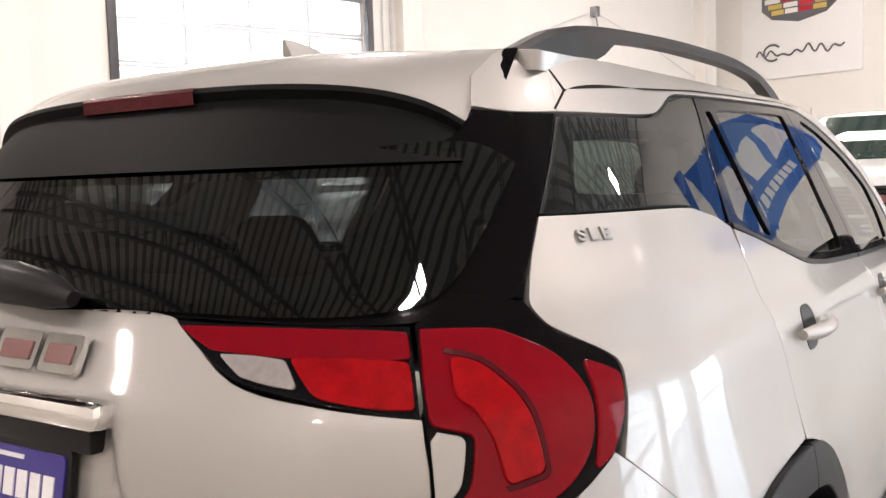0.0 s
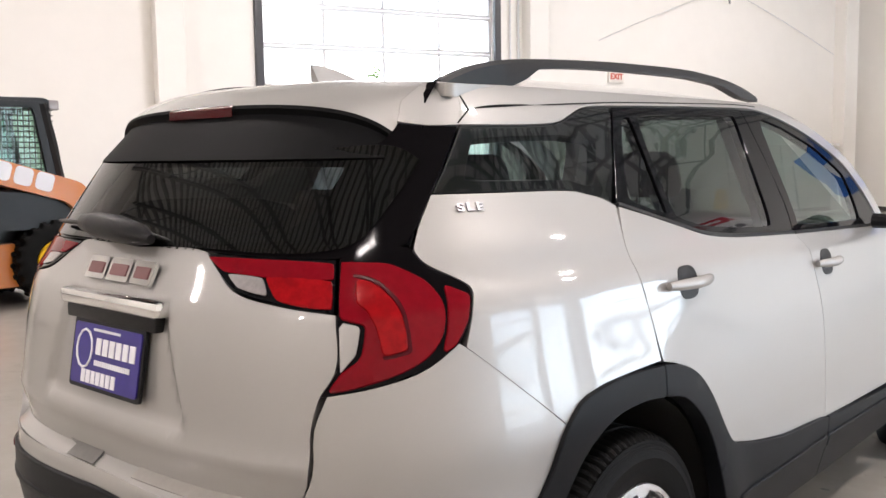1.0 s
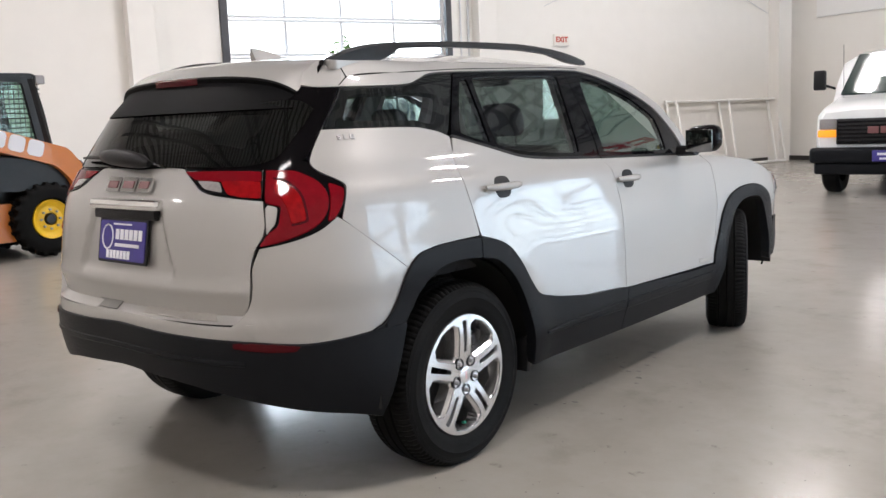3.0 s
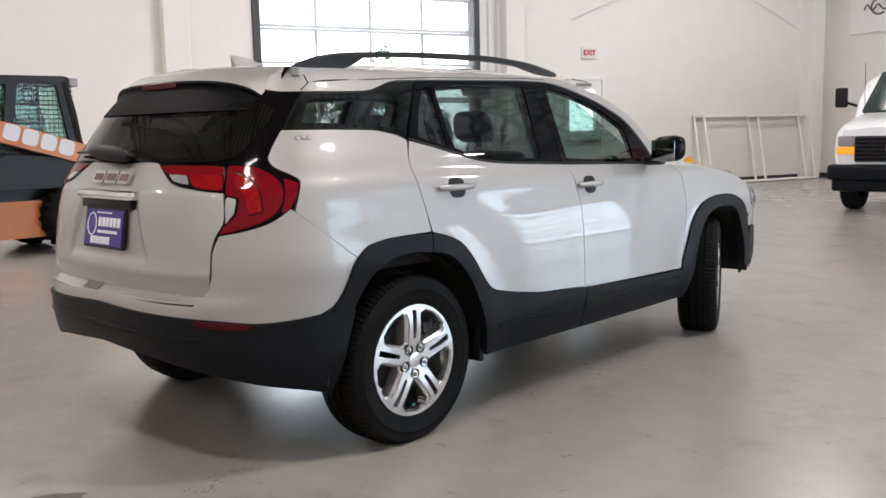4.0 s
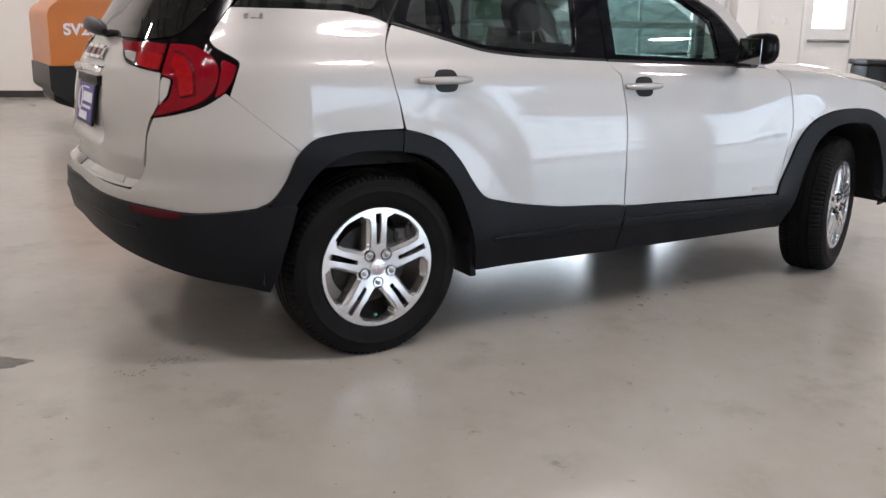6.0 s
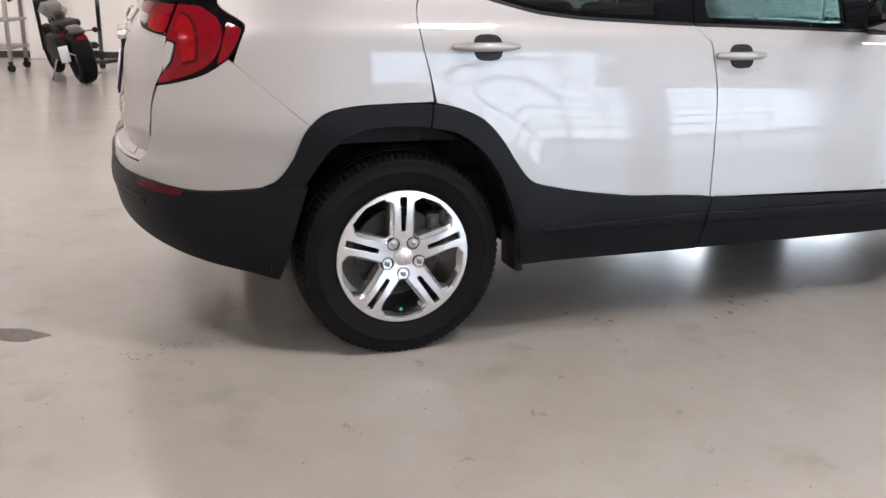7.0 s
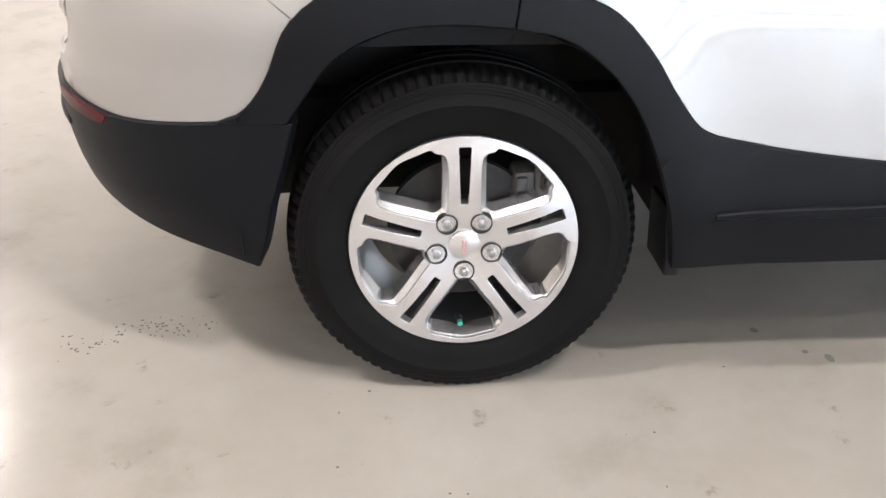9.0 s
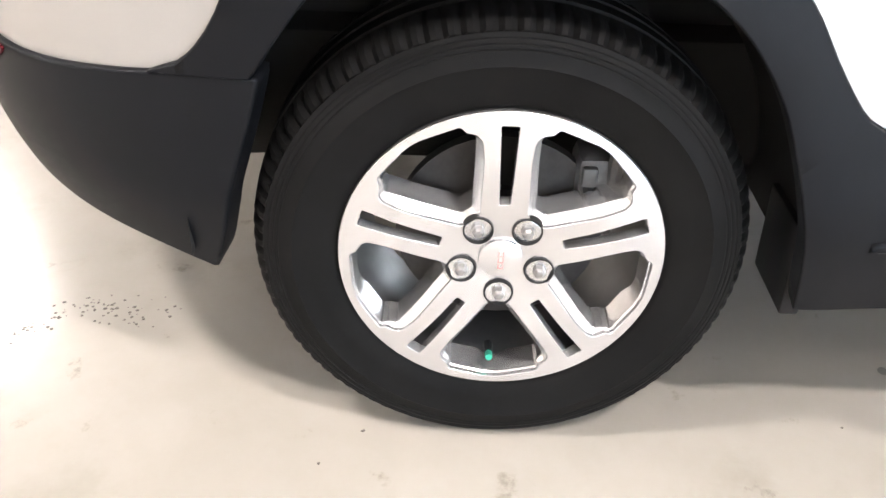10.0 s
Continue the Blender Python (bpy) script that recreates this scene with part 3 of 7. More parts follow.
    # body lamp
    lamp = panel("tail_lamp", [(-0.540, 1.105, 0.02), (-0.554, 1.048, 0.02), (-0.579, 1.003, 0.02), (-0.644, 0.962, 0.03), (-0.755, 0.930, 0.03), (-0.842, 0.914), (-0.865, 0.909), (-0.831, 0.957), (-0.830, 1.06), (-0.830, 1.165), (-0.765, 1.195), (-0.672, 1.185), (-0.652, 1.160)], LAMP_BLACK, suv, off=0.001, depth=0.04, side=side, label="red wraparound tail lamp in black housing")
    panel("lamp_notch", [(-0.824, 0.958), (-0.812, 0.972), (-0.795, 0.990, 0.008), (-0.785, 1.042, 0.01), (-0.818, 1.049), (-0.826, 1.04)], PAINT, lamp, off=0.004, depth=0.01, side=side)
    panel("lens", [(-0.824, 1.160), (-0.72, 1.157, 0.02), (-0.640, 1.122, 0.03), (-0.608, 1.080, 0.03), (-0.617, 1.02, 0.04), (-0.650, 0.982, 0.03), (-0.70, 0.958, 0.03), (-0.76, 0.940), (-0.846, 0.921, 0.005), (-0.820, 0.955, 0.01),
                   (-0.780, 0.980, 0.02), (-0.769, 1.048, 0.015), (-0.824, 1.060, 0.01)], RED_LENS, lamp, off=0.006, depth=0.01, side=side, chamfer=0.004)
    panel("inner_lens", [(-0.790, 1.130, 0.01), (-0.752, 1.122, 0.03), (-0.704, 1.078, 0.03), (-0.692, 1.00, 0.01), (-0.738, 0.990, 0.01), (-0.750, 1.045, 0.03), (-0.770, 1.078, 0.02), (-0.790, 1.088, 0.01)],
          BRIGHT_RED, lamp, off=0.011, depth=0.005, side=side, chamfer=0.003, label="brighter turn signal lens")
    panel("lens_divider", [(-0.798, 1.139), (-0.748, 1.131, 0.03), (-0.694, 1.083, 0.03), (-0.682, 0.992, 0.01), (-0.738, 0.981), (-0.741, 0.986), (-0.688, 0.996, 0.01), (-0.700, 1.080, 0.03), (-0.751, 1.126, 0.03), (-0.798, 1.134)],
          DARK_RED, lamp, off=0.0075, depth=0.003, side=side, chamfer=0.001)
    panel("lens", [(-0.550, 1.092, 0.006), (-0.561, 1.046, 0.01), (-0.590, 1.003, 0.006), (-0.614, 0.990, 0.006), (-0.603, 1.030, 0.01), (-0.597, 1.075, 0.01), (-0.600, 1.112, 0.006)], RED_LENS, lamp, off=0.006, depth=0.01, side=side, chamfer=0.004)
    panel("pillar_trim", [(-0.845, 1.17), (-0.765, 1.199), (-0.668, 1.189), (-0.655, 1.215), (-0.745, 1.235), (-0.80, 1.215)], GLOSS_BLACK, suv, off=-0.006, depth=0.03, side=side)
    return quarter, door, front


for sgn in (1, -1):
    car_side(sgn)
# hidden structure that closes the gaps between panels
INNER_SIDE = [(-0.42, 0.62), (-0.31, 0.80), (-0.19, 0.84), (0.10, 0.845), (0.28, 0.79), (0.39, 0.64), (0.45, 0.30), (2.17, 0.30), (2.25, 0.62), (2.41, 0.79), (2.69, 0.84), (2.96, 0.78), (3.10, 0.62),
              (3.2, 0.30), (3.6, 0.30), (3.6, 0.85), (2.75, 0.98), (2.15, 1.04), (0.66, 1.11), (0.36, 1.16), (0.1, 1.225), (-0.58, 1.27), (-0.62, 1.16), (-0.50, 1.10), (-0.56, 0.98)]
for sgn in (1, -1):
    panel("inner_structure", INNER_SIDE, DARK, suv, off=-0.034, depth=0.01, side=sgn)

# ---- tail: bumper, opening, liftgate
bumper = panel("rear_bumper", both([(M, 0.628), (-1.32, 0.620), (-0.935, 0.609), (-0.88, 0.606), (-0.70, 0.592), (-0.51, 0.604), (-0.428, 0.614), (-0.379, 0.690), (-0.3203, 0.7982), (-0.5672, 0.9892), (-0.583, 1.000), (-0.648, 0.958),
                                    (-0.757, 0.925), (-0.851, 0.909), (-0.877, 0.846), (-0.882, 0.758), (-0.902, 0.708), (-0.962, 0.654), (-1.136, 0.656), (-1.386, 0.662), (M, 0.665)]), PAINT, suv, depth=0.03, label="silver upper rear bumper")
panel("lower_bumper", both([(M, 0.622), (-1.32, 0.614), (-0.935, 0.603), (-0.88, 0.600), (-0.70, 0.586), (-0.51, 0.598), (-0.424, 0.607), (-0.340, 0.606), (-0.358, 0.545), (-0.393, 0.44), (-0.414, 0.374), (-0.45, 0.292),
                            (-0.523, 0.315), (-0.70, 0.352), (-0.99, 0.415), (-1.17, 0.445), (M, 0.470)]), CLADDING, suv, off=0.010, depth=0.06, chamfer=0.006)
panel("bumper_crease", both([(M, 0.552), (-1.2, 0.546), (-0.92, 0.535), (-0.92, 0.527), (-1.2, 0.534), (M, 0.540)]), CLADDING, suv, off=0.015, depth=0.012, chamfer=0.006)
for sgn in (1, -1):
    panel("reflector", [(-0.955, 0.602, 0.004), (-0.735, 0.586, 0.004), (-0.75, 0.571, 0.006), (-0.955, 0.587, 0.006)], DARK_RED, suv, off=0.014, depth=0.02, side=sgn, label="red bumper reflector")


def sill(u, v, off):
    """The step behind the bumper, under the gate: u along the tail's angle, v from 0 (outer edge) to 1 (seal)."""
    a = skin(u, 0.661)
    b = skin(u, 0.735, -0.075)
    p = a.lerp(b, v)
    return p + Vector((0, -0.3, 0.9)) * off


panel("load_sill", [(-0.885, 0.0), (-1.2, 0.0), (M, 0.0), (-1.94, 0.0), (-2.256, 0.0), (-2.256, 1.0), (-1.94, 1.0), (M, 1.0), (-1.2, 1.0), (-0.885, 1.0)], PAINT, suv, mapper=sill, depth=0.0, step=0.1)
# grey patches on the painted sill: reflections put on as thin coloured plates
panel("sill_plate", [(-2.02, 0.55), (-1.70, 0.55), (-1.66, 0.80), (-1.98, 0.80)], PAINT_IN, suv, mapper=sill, off=0.003, depth=0.003, step=0.1)
REFLECTION_GREY = material("reflection_grey", (0.13, 0.125, 0.115), 0.4, grain=0.1, scale=50)
panel("scuff_strip", [(-1.42, 0.50), (-0.98, 0.50), (-0.99, 0.66), (-1.40, 0.66)], REFLECTION_GREY, suv, mapper=sill, off=0.006, depth=0.003, step=0.1)
panel("scuff_strip", [(-1.74, 0.05), (-1.60, 0.05), (-1.60, 0.40), (-1.90, 0.66), (-1.96, 0.60), (-1.74, 0.30)], REFLECTION_GREY, suv, mapper=sill, off=0.006, depth=0.003, step=0.1)
panel("sill_plate", [(-1.42, 0.12), (-1.02, 0.12), (-1.05, 0.62), (-1.40, 0.62)], PAINT_IN, suv, mapper=sill, off=0.003, depth=0.003, step=0.1)
OPENING = [(M, 0.775), (-1.40, 0.768), (-1.16, 0.768), (-1.10, 0.770), (-1.04, 0.80), (-0.99, 0.85), (-0.95, 0.94), (-0.88, 1.06), (-0.800, 1.22), (-0.70, 1.36), (-0.66, 1.41), (-0.72, 1.455), (-0.9, 1.475), (M, 1.485)]
OPENING_OUT = [(M, 0.745), (-1.40, 0.738), (-1.16, 0.738), (-1.07, 0.740), (-1.00, 0.775), (-0.95, 0.84), (-0.915, 0.93), (-0.85, 1.06), (-0.770, 1.21), (-0.662, 1.36), (-0.615, 1.43), (-0.68, 1.495), (-0.9, 1.512), (M, 1.52)]
panel("opening_frame", both([(M, 0.715), (-1.2, 0.715), (-1.04, 0.72), (-0.96, 0.78), (-0.90, 0.92), (-0.82, 1.06), (-0.80, 1.20), (-0.64, 1.285), (-0.495, 1.43), (-0.46, 1.50), (-0.5, 1.52), (-0.8, 1.53), (M, 1.535)]),
      PAINT_IN, suv, off=-0.085, depth=0.04, holes=[both(OPENING_OUT)], step=0.05)
panel("opening_trim", both([(p[0] + 0.006, p[1] - 0.004) if p[1] < 1.4 else (p[0], p[1] + 0.006) for p in OPENING_OUT]), BLACK_TRIM, suv, off=-0.094, depth=0.03, holes=[both(OPENING)], step=0.05, label="black plastic lining of the opening")
bm = bmesh.new()
tube(bm, [skin(s, z, -0.088) for s, z in fillet([(p[0], p[1], 0.06) for p in both(OPENING)])], 0.016, 8, closed=True)
part("weather_seal", bm, BLACK_TRIM, suv, "black rubber seal round the tailgate opening")

GATE = [(M, 0.672), (-1.386, 0.669), (-1.136, 0.663), (-0.972, 0.661), (-0.912, 0.712), (-0.892, 0.756), (-0.887, 0.846), (-0.871, 0.903), (-0.837, 0.955), (-0.836, 1.062), (-0.966, 1.075), (-1.096, 1.097), (-1.218, 1.166), (M, 1.166)]
gate = panel("liftgate", both(GATE), PAINT, suv, depth=0.05, step=0.025, mapper=gate_skin, label="silver liftgate, closed")
panel("rear_window_frame", both([(M, 1.170), (-1.216, 1.171), (-0.836, 1.168), (-0.68, 1.192), (-0.652, 1.225), (-0.606, 1.287), (-0.487, 1.432), (-0.60, 1.434), (-0.665, 1.438), (-0.72, 1.40), (-0.9, 1.385), (M, 1.385)]), LAMP_BLACK, gate, off=0.0, depth=0.04,
      holes=[both([(M, 1.185), (-1.2, 1.186), (-0.93, 1.20), (-0.86, 1.26), (-0.80, 1.345), (-0.82, 1.37), (-0.95, 1.372), (M, 1.372)])])
panel("rear_window", both([(M, 1.176), (-1.2, 1.177), (-0.90, 1.178), (-0.80, 1.195), (-0.70, 1.28), (-0.62, 1.36), (-0.66, 1.383), (-0.95, 1.383), (M, 1.383)]), REAR_TINT, gate, off=0.007, depth=0)
panel("gate_trim", both([(M, 0.72), (-1.386, 0.725), (-1.14, 0.73), (-1.04, 0.78), (-0.98, 0.86), (-0.93, 0.95), (-0.88, 1.08), (-0.84, 1.19), (-0.76, 1.30), (-0.67, 1.42), (-0.7, 1.47), (M, 1.475)]), BLACK_TRIM, gate, off=-0.065, depth=0.02,
      holes=[both([(M, 1.215), (-1.2, 1.216), (-0.97, 1.225), (-0.88, 1.29), (-0.80, 1.39), (-0.80, 1.42), (-0.95, 1.435), (M, 1.44)])], label="black plastic inner lining")
for sgn in (1, -1):
    gl = panel("gate_lamp", [(-1.214, 1.166), (-0.839, 1.163), (-0.839, 1.066), (-0.966, 1.081, 0.02), (-1.096, 1.103, 0.03)], GLOSS_BLACK, gate, off=0.003, depth=0.03, side=sgn, label="red and white lamp on the gate")
    panel("lens", [(-1.200, 1.161, 0.003), (-0.844, 1.158, 0.006), (-0.843, 1.130, 0.004), (-1.135, 1.136, 0.01)], RED_LENS, gate, off=0.008, depth=0.006, side=sgn)
    panel("lens", [(-1.005, 1.129, 0.006), (-0.846, 1.125, 0.006), (-0.844, 1.076, 0.006), (-0.97, 1.088, 0.015)], BRIGHT_RED, gate, off=0.008, depth=0.006, side=sgn)
    panel("reverse_lens", [(-1.118, 1.131, 0.006), (-1.014, 1.127, 0.006), (-0.995, 1.096, 0.01), (-1.08, 1.108, 0.006)], WHITE_LENS, gate, off=0.008, depth=0.006, side=sgn, label="white reversing lens")


# ---- roof, spoiler, glass, bonnet
ROOF_MID = curve([(-0.34, 1.552), (-0.2, 1.568), (0.3, 1.602), (0.8, 1.607), (1.15, 1.588), (1.38, 1.545)])


def roof_map(x, y, off):
    z = 1.527 + (ROOF_MID(y) - 1.527) * (1 - min(abs(x) / 0.627, 1) ** 2.3)
    return Vector((x, y, z + off))


panel("roof", [(-0.610, -0.335), (0.610, -0.335), (0.622, 0.2), (0.626, 0.9), (0.620, 1.25), (0.575, 1.34), (0.30, 1.375), (-0.30, 1.375), (-0.575, 1.34), (-0.620, 1.25), (-0.626, 0.9), (-0.622, 0.2)], PAINT, suv, mapper=roof_map, depth=0.03, step=0.06)


def tail_angle(x, z):
    """The angle round the tail at which the skin stands x from the middle."""
    lo, hi = M, -0.3
    for _ in range(30):
        mid = (lo + hi) / 2
        lo, hi = (mid, hi) if skin(mid, z).x < x else (lo, mid)
    return lo


def spoiler_edge(x):
    e = min(abs(x) / 0.6, 1)
    return -0.562 + 0.135 * e ** 3.2, 1.494 - 0.045 * e ** 3 - 0.075 * e ** 10


def spoiler_top(x, t):
    """The top of the spoiler: t from 0 at the roof's end to 1 at the trailing edge."""
    y1, z1 = spoiler_edge(x)
    a, b = roof_map(max(min(x, 0.608), -0.608), -0.338, 0.001), Vector((x, y1, z1))
    p = a.lerp(b, t)
    p.z += 0.022 * math.sin(math.pi * t) * (1 - (abs(x) / 0.6) ** 6)
    return p


for sgn in (1, -1):
    panel("spoiler_cheek", [(-0.478, 1.437), (-0.60, 1.437), (-0.668, 1.445), (-0.65, 1.49), (-0.565, 1.53), (-0.452, 1.532), (-0.463, 1.47)], PAINT, gate, depth=0.03, side=sgn)
XS = [-0.582 + 1.164 * k / 48 for k in range(49)]
tops = [[spoiler_top(x, t / 8) for t in range(9)] for x in XS]
for name, wanted in (("spoiler", 0), ("spoiler_end", 1), ("spoiler_end", -1)):
    bm = bmesh.new()
    for k in range(48):
        for t in range(8):
            quad = (tops[k][t], tops[k][t + 1], tops[k + 1][t + 1], tops[k + 1][t])
            if (-1 if k == 0 else 1 if k == 47 else 0) == wanted:
                bm.faces.new([bm.verts.new(p) for p in quad])
    bmesh.ops.remove_doubles(bm, verts=bm.verts[:], dist=1e-5)
    part(name, bm, LAMP_BLACK if wanted else PAINT, gate, "" if wanted else "silver roof spoiler")
bm = bmesh.new()
rows = []
for x in XS:
    y1, z1 = spoiler_edge(x)
    foot = skin(tail_angle(abs(x) * 0.99, 1.366), 1.366, 0.014)
    foot.x = x
    lip = Vector((x, y1 + 0.004, z1 - 0.022))
    hollow = lip.lerp(foot, 0.55) + Vector((0, -0.002, 0.0))
    rows.append([bm.verts.new(p) for p in (Vector((x, y1, z1)), Vector((x, y1 - 0.004, z1 - 0.008)), lip, hollow, foot)])
for a, b in zip(rows, rows[1:]):
    for k in range(4):
        bm.faces.new((a[k], a[k + 1], b[k + 1], b[k]))
part("spoiler_face", bm, SHADE_BLACK, gate, "black hollow face under the spoiler")
bm = bmesh.new()
rows = []
for k in range(13):
    x = -0.135 + 0.27 * k / 12
    y1, z1 = spoiler_edge(x)
    rows.append([bm.verts.new(p) for p in ((x, y1 - 0.001, z1 + 0.001), (x, y1 - 0.008, z1 - 0.005), (x, y1 - 0.007, z1 - 0.026), (x, y1 + 0.010, z1 - 0.028))])
for a, b in zip(rows, rows[1:]):
    for k in range(3):
        bm.faces.new((a[k], a[k + 1], b[k + 1], b[k]))
part("brake_light", bm, DARK_RED, gate, "dark red high brake light")
bm = bmesh.new()
tube(bm, [(0.10, -0.775, 1.190), (0.06, -0.780, 1.200), (-0.02, -0.785, 1.210), (-0.12, -0.785, 1.216), (-0.19, -0.778, 1.219), (-0.22, -0.770, 1.220)], [0.012, 0.026, 0.032, 0.030, 0.022, 0.008], 14)
wiper = part("rear_wiper", bm, BLACK_TRIM, gate, "black rear wiper with moulded cover")
bm = bmesh.new()
tube(bm, [(-0.19, -0.772, 1.216), (-0.30, -0.752, 1.214), (-0.40, -0.732, 1.212), (-0.46, -0.715, 1.210)], [0.008, 0.007, 0.006, 0.004], 8)
part("wiper_blade", bm, BLACK_TRIM, wiper)
# handle bar, plate, letters and badges on the gate
bm = bmesh.new()
box(bm, -0.215, 0.225, -0.846, -0.80, 1.028, 1.066, 0.012)
part("handle_bar", bm, CHROME, gate, "chrome bar over the number plate")
bm = bmesh.new()
box(bm, -0.20, 0.20, -0.835, -0.79, 0.994, 1.028, 0.006)
part("plate_recess", bm, BLACK_TRIM, gate)
tilt = pose(0, -0.838, 0.915, 90 - 10, 0, 0)
bm = bmesh.new()
prism(bm, [(-0.160, -0.082, 0.012), (0.160, -0.082, 0.012), (0.160, 0.082, 0.012), (-0.160, 0.082, 0.012)], 0.008, tilt @ pose(0, 0, 0))
part("number_plate", bm, BLACK_TRIM, gate, "purple dealer plate in black frame")
bm = bmesh.new()
prism(bm, [(-0.150, -0.072, 0.01), (0.150, -0.072, 0.01), (0.150, 0.072, 0.01), (-0.150, 0.072, 0.01)], 0.003, tilt @ pose(0, 0, 0.008))
part("plate_face", bm, PURPLE, gate)
for x0, x1, y0, y1 in ((-0.045, 0.135, 0.004, 0.042), (-0.045, 0.115, -0.022, -0.010), (-0.10, 0.06, -0.066, -0.036), (-0.06, 0.06, 0.057, 0.063)):
    bm = bmesh.new()
    n = max(1, round((x1 - x0) / (0.8 * (y1 - y0))))
    w = (x1 - x0) / n
    for k in range(n):
        prism(bm, [(x0 + k * w + 0.12 * w, y0), (x0 + (k + 1) * w - 0.12 * w, y0), (x0 + (k + 1) * w - 0.12 * w, y1), (x0 + k * w + 0.12 * w, y1)], 0.002, tilt @ pose(0, 0, 0.011))
    part("lettering_bar", bm, WHITE_INK, gate)
bm = bmesh.new()
tube(bm, [tilt @ Vector((-0.095 + 0.036 * math.cos(a / 12 * math.tau), 0.012 + 0.045 * math.sin(a / 12 * math.tau), 0.012)) for a in range(12)], 0.003, 6, closed=True)
part("plate_emblem", bm, WHITE_INK, gate)
m = pose(0, -0.790, 1.113, 90 - 26, 0, 0)
for x0, x1 in ((-0.150, -0.062), (-0.051, 0.045), (0.056, 0.140)):
    bm = bmesh.new()
    prism(bm, [(x0, -0.028, 0.008), (x1, -0.028, 0.008), (x1, 0.028, 0.008), (x0, 0.028, 0.008)], 0.010, m)
    bar = part("emblem_bar", bm, CHROME, gate, "chrome bar of the maker's emblem")
    bm = bmesh.new()
    prism(bm, [(x0 + 0.013, -0.015, 0.004), (x1 - 0.013, -0.015, 0.004), (x1 - 0.013, 0.013, 0.004), (x0 + 0.013, 0.013, 0.004)], 0.002, m @ pose(0, 0, 0.0102))
    part("inlay", bm, RED_BADGE, bar, "dull red inlay")

# trim letters on the quarter panels
for sgn in (1, -1):
    c = bpy.data.curves.new("trim_letters", "FONT")
    c.body, c.size, c.extrude, c.bevel_depth, c.align_x = "SLE", 0.027, 0.0025, 0.0005, "CENTER"
    c.space_character, c.offset = 1.35, 0.0006
    ob = new("trim_letters", c)
    ob.matrix_world = Matrix(((0, 0, 1, 0), (1, 0, 0, 0), (0, 1, 0, 0), (0, 0, 0, 1))) if sgn > 0 else Matrix(((0, 0, -1, 0), (-1, 0, 0, 0), (0, 1, 0, 0), (0, 0, 0, 1)))
    p = skin(-0.50, 1.252, 0.001)
    n = facing(skin, -0.50, 1.252)
    along = Vector((0, 0, 1)).cross(n).normalized()
    up = n.cross(along)
    if sgn < 0:
        n, along, p = Vector((-n.x, n.y, n.z)), Vector((along.x, -along.y, -along.z)), Vector((-p.x, p.y, p.z))
        up = n.cross(along)
    ob.matrix_world = Matrix(((along.x, up.x, n.x, p.x), (along.y, up.y, n.y, p.y), (along.z, up.z, n.z, p.z), (0, 0, 0, 1))) @ Matrix.Diagonal((1.35, 0.95, 1, 1))
    c.materials.append(STEEL)
    dg = bpy.context.evaluated_depsgraph_get()
    me = bpy.data.meshes.new_from_object(ob.evaluated_get(dg))
    m = ob.matrix_world.copy()
    bpy.data.objects.remove(ob)
    ob = new("trim_letters", me)
    ob.matrix_basis, ob.parent = m, suv
    tagged(ob, "chrome trim letters")


def glide(a, b, c, d):
    """A bilinear patch with a bulge."""
    a, b, c, d = map(Vector, (a, b, c, d))

    def f(u, v, off):
        p = a.lerp(b, u).lerp(d.lerp(c, u), v)
        bulge = 16 * u * (1 - u) * v * (1 - v)
        n = (b - a).cross(d - a).normalized()
        return p + n * (off + 0.05 * bulge)
    return f


SQUARE = [(0, 0), (1, 0), (1, 1), (0, 1)]
panel("windscreen", SQUARE, CLEAR, suv, mapper=glide((-0.70, 2.10, 1.07), (0.70, 2.10, 1.07), (0.575, 1.36, 1.535), (-0.575, 1.36, 1.535)), depth=0, step=0.1)


def bonnet_map(x, y, off):
    t = (y - 2.1) / 1.45
    z = 1.085 - 0.03 * t - 0.13 * max(t, 0) ** 3 - (0.055 + 0.01 * t) * (abs(x) / 0.8) ** 3 + 0.012 * math.exp(-((abs(x) - 0.5) / 0.06) ** 2)
    return Vector((x, y, z + off))


panel("bonnet", [(-0.80, 2.14), (0.80, 2.14), (0.805, 2.7), (0.76, 3.10), (0.60, 3.40), (0.0, 3.52), (-0.60, 3.40), (-0.76, 3.10), (-0.805, 2.7)], PAINT, suv, mapper=bonnet_map, depth=0.03, step=0.08)
FM = NOSE_Y + math.pi / 2


def nose(points):
    return list(points) + [(2 * FM - p[0], *p[1:]) for p in reversed(points) if abs(p[0] - FM) > 1e-4]


panel("front_bumper", nose([(FM, 0.60), (3.6, 0.60), (3.25, 0.62), (3.13, 0.62), (3.135, 0.90), (3.3, 0.88), (3.6, 0.86), (FM, 0.86)]), PAINT, suv, depth=0.03, step=0.06)
panel("front_lower_bumper", nose([(FM, 0.27), (3.5, 0.30), (3.16, 0.40), (3.16, 0.615), (3.25, 0.615), (3.6, 0.595), (FM, 0.595)]), CLADDING, suv, off=0.008, depth=0.04, step=0.06)
panel("grille", nose([(FM, 0.56), (3.75, 0.58), (3.62, 0.74), (3.72, 0.92), (FM, 0.93)]), GLOSS_BLACK, suv, off=0.012, depth=0.03, step=0.06)
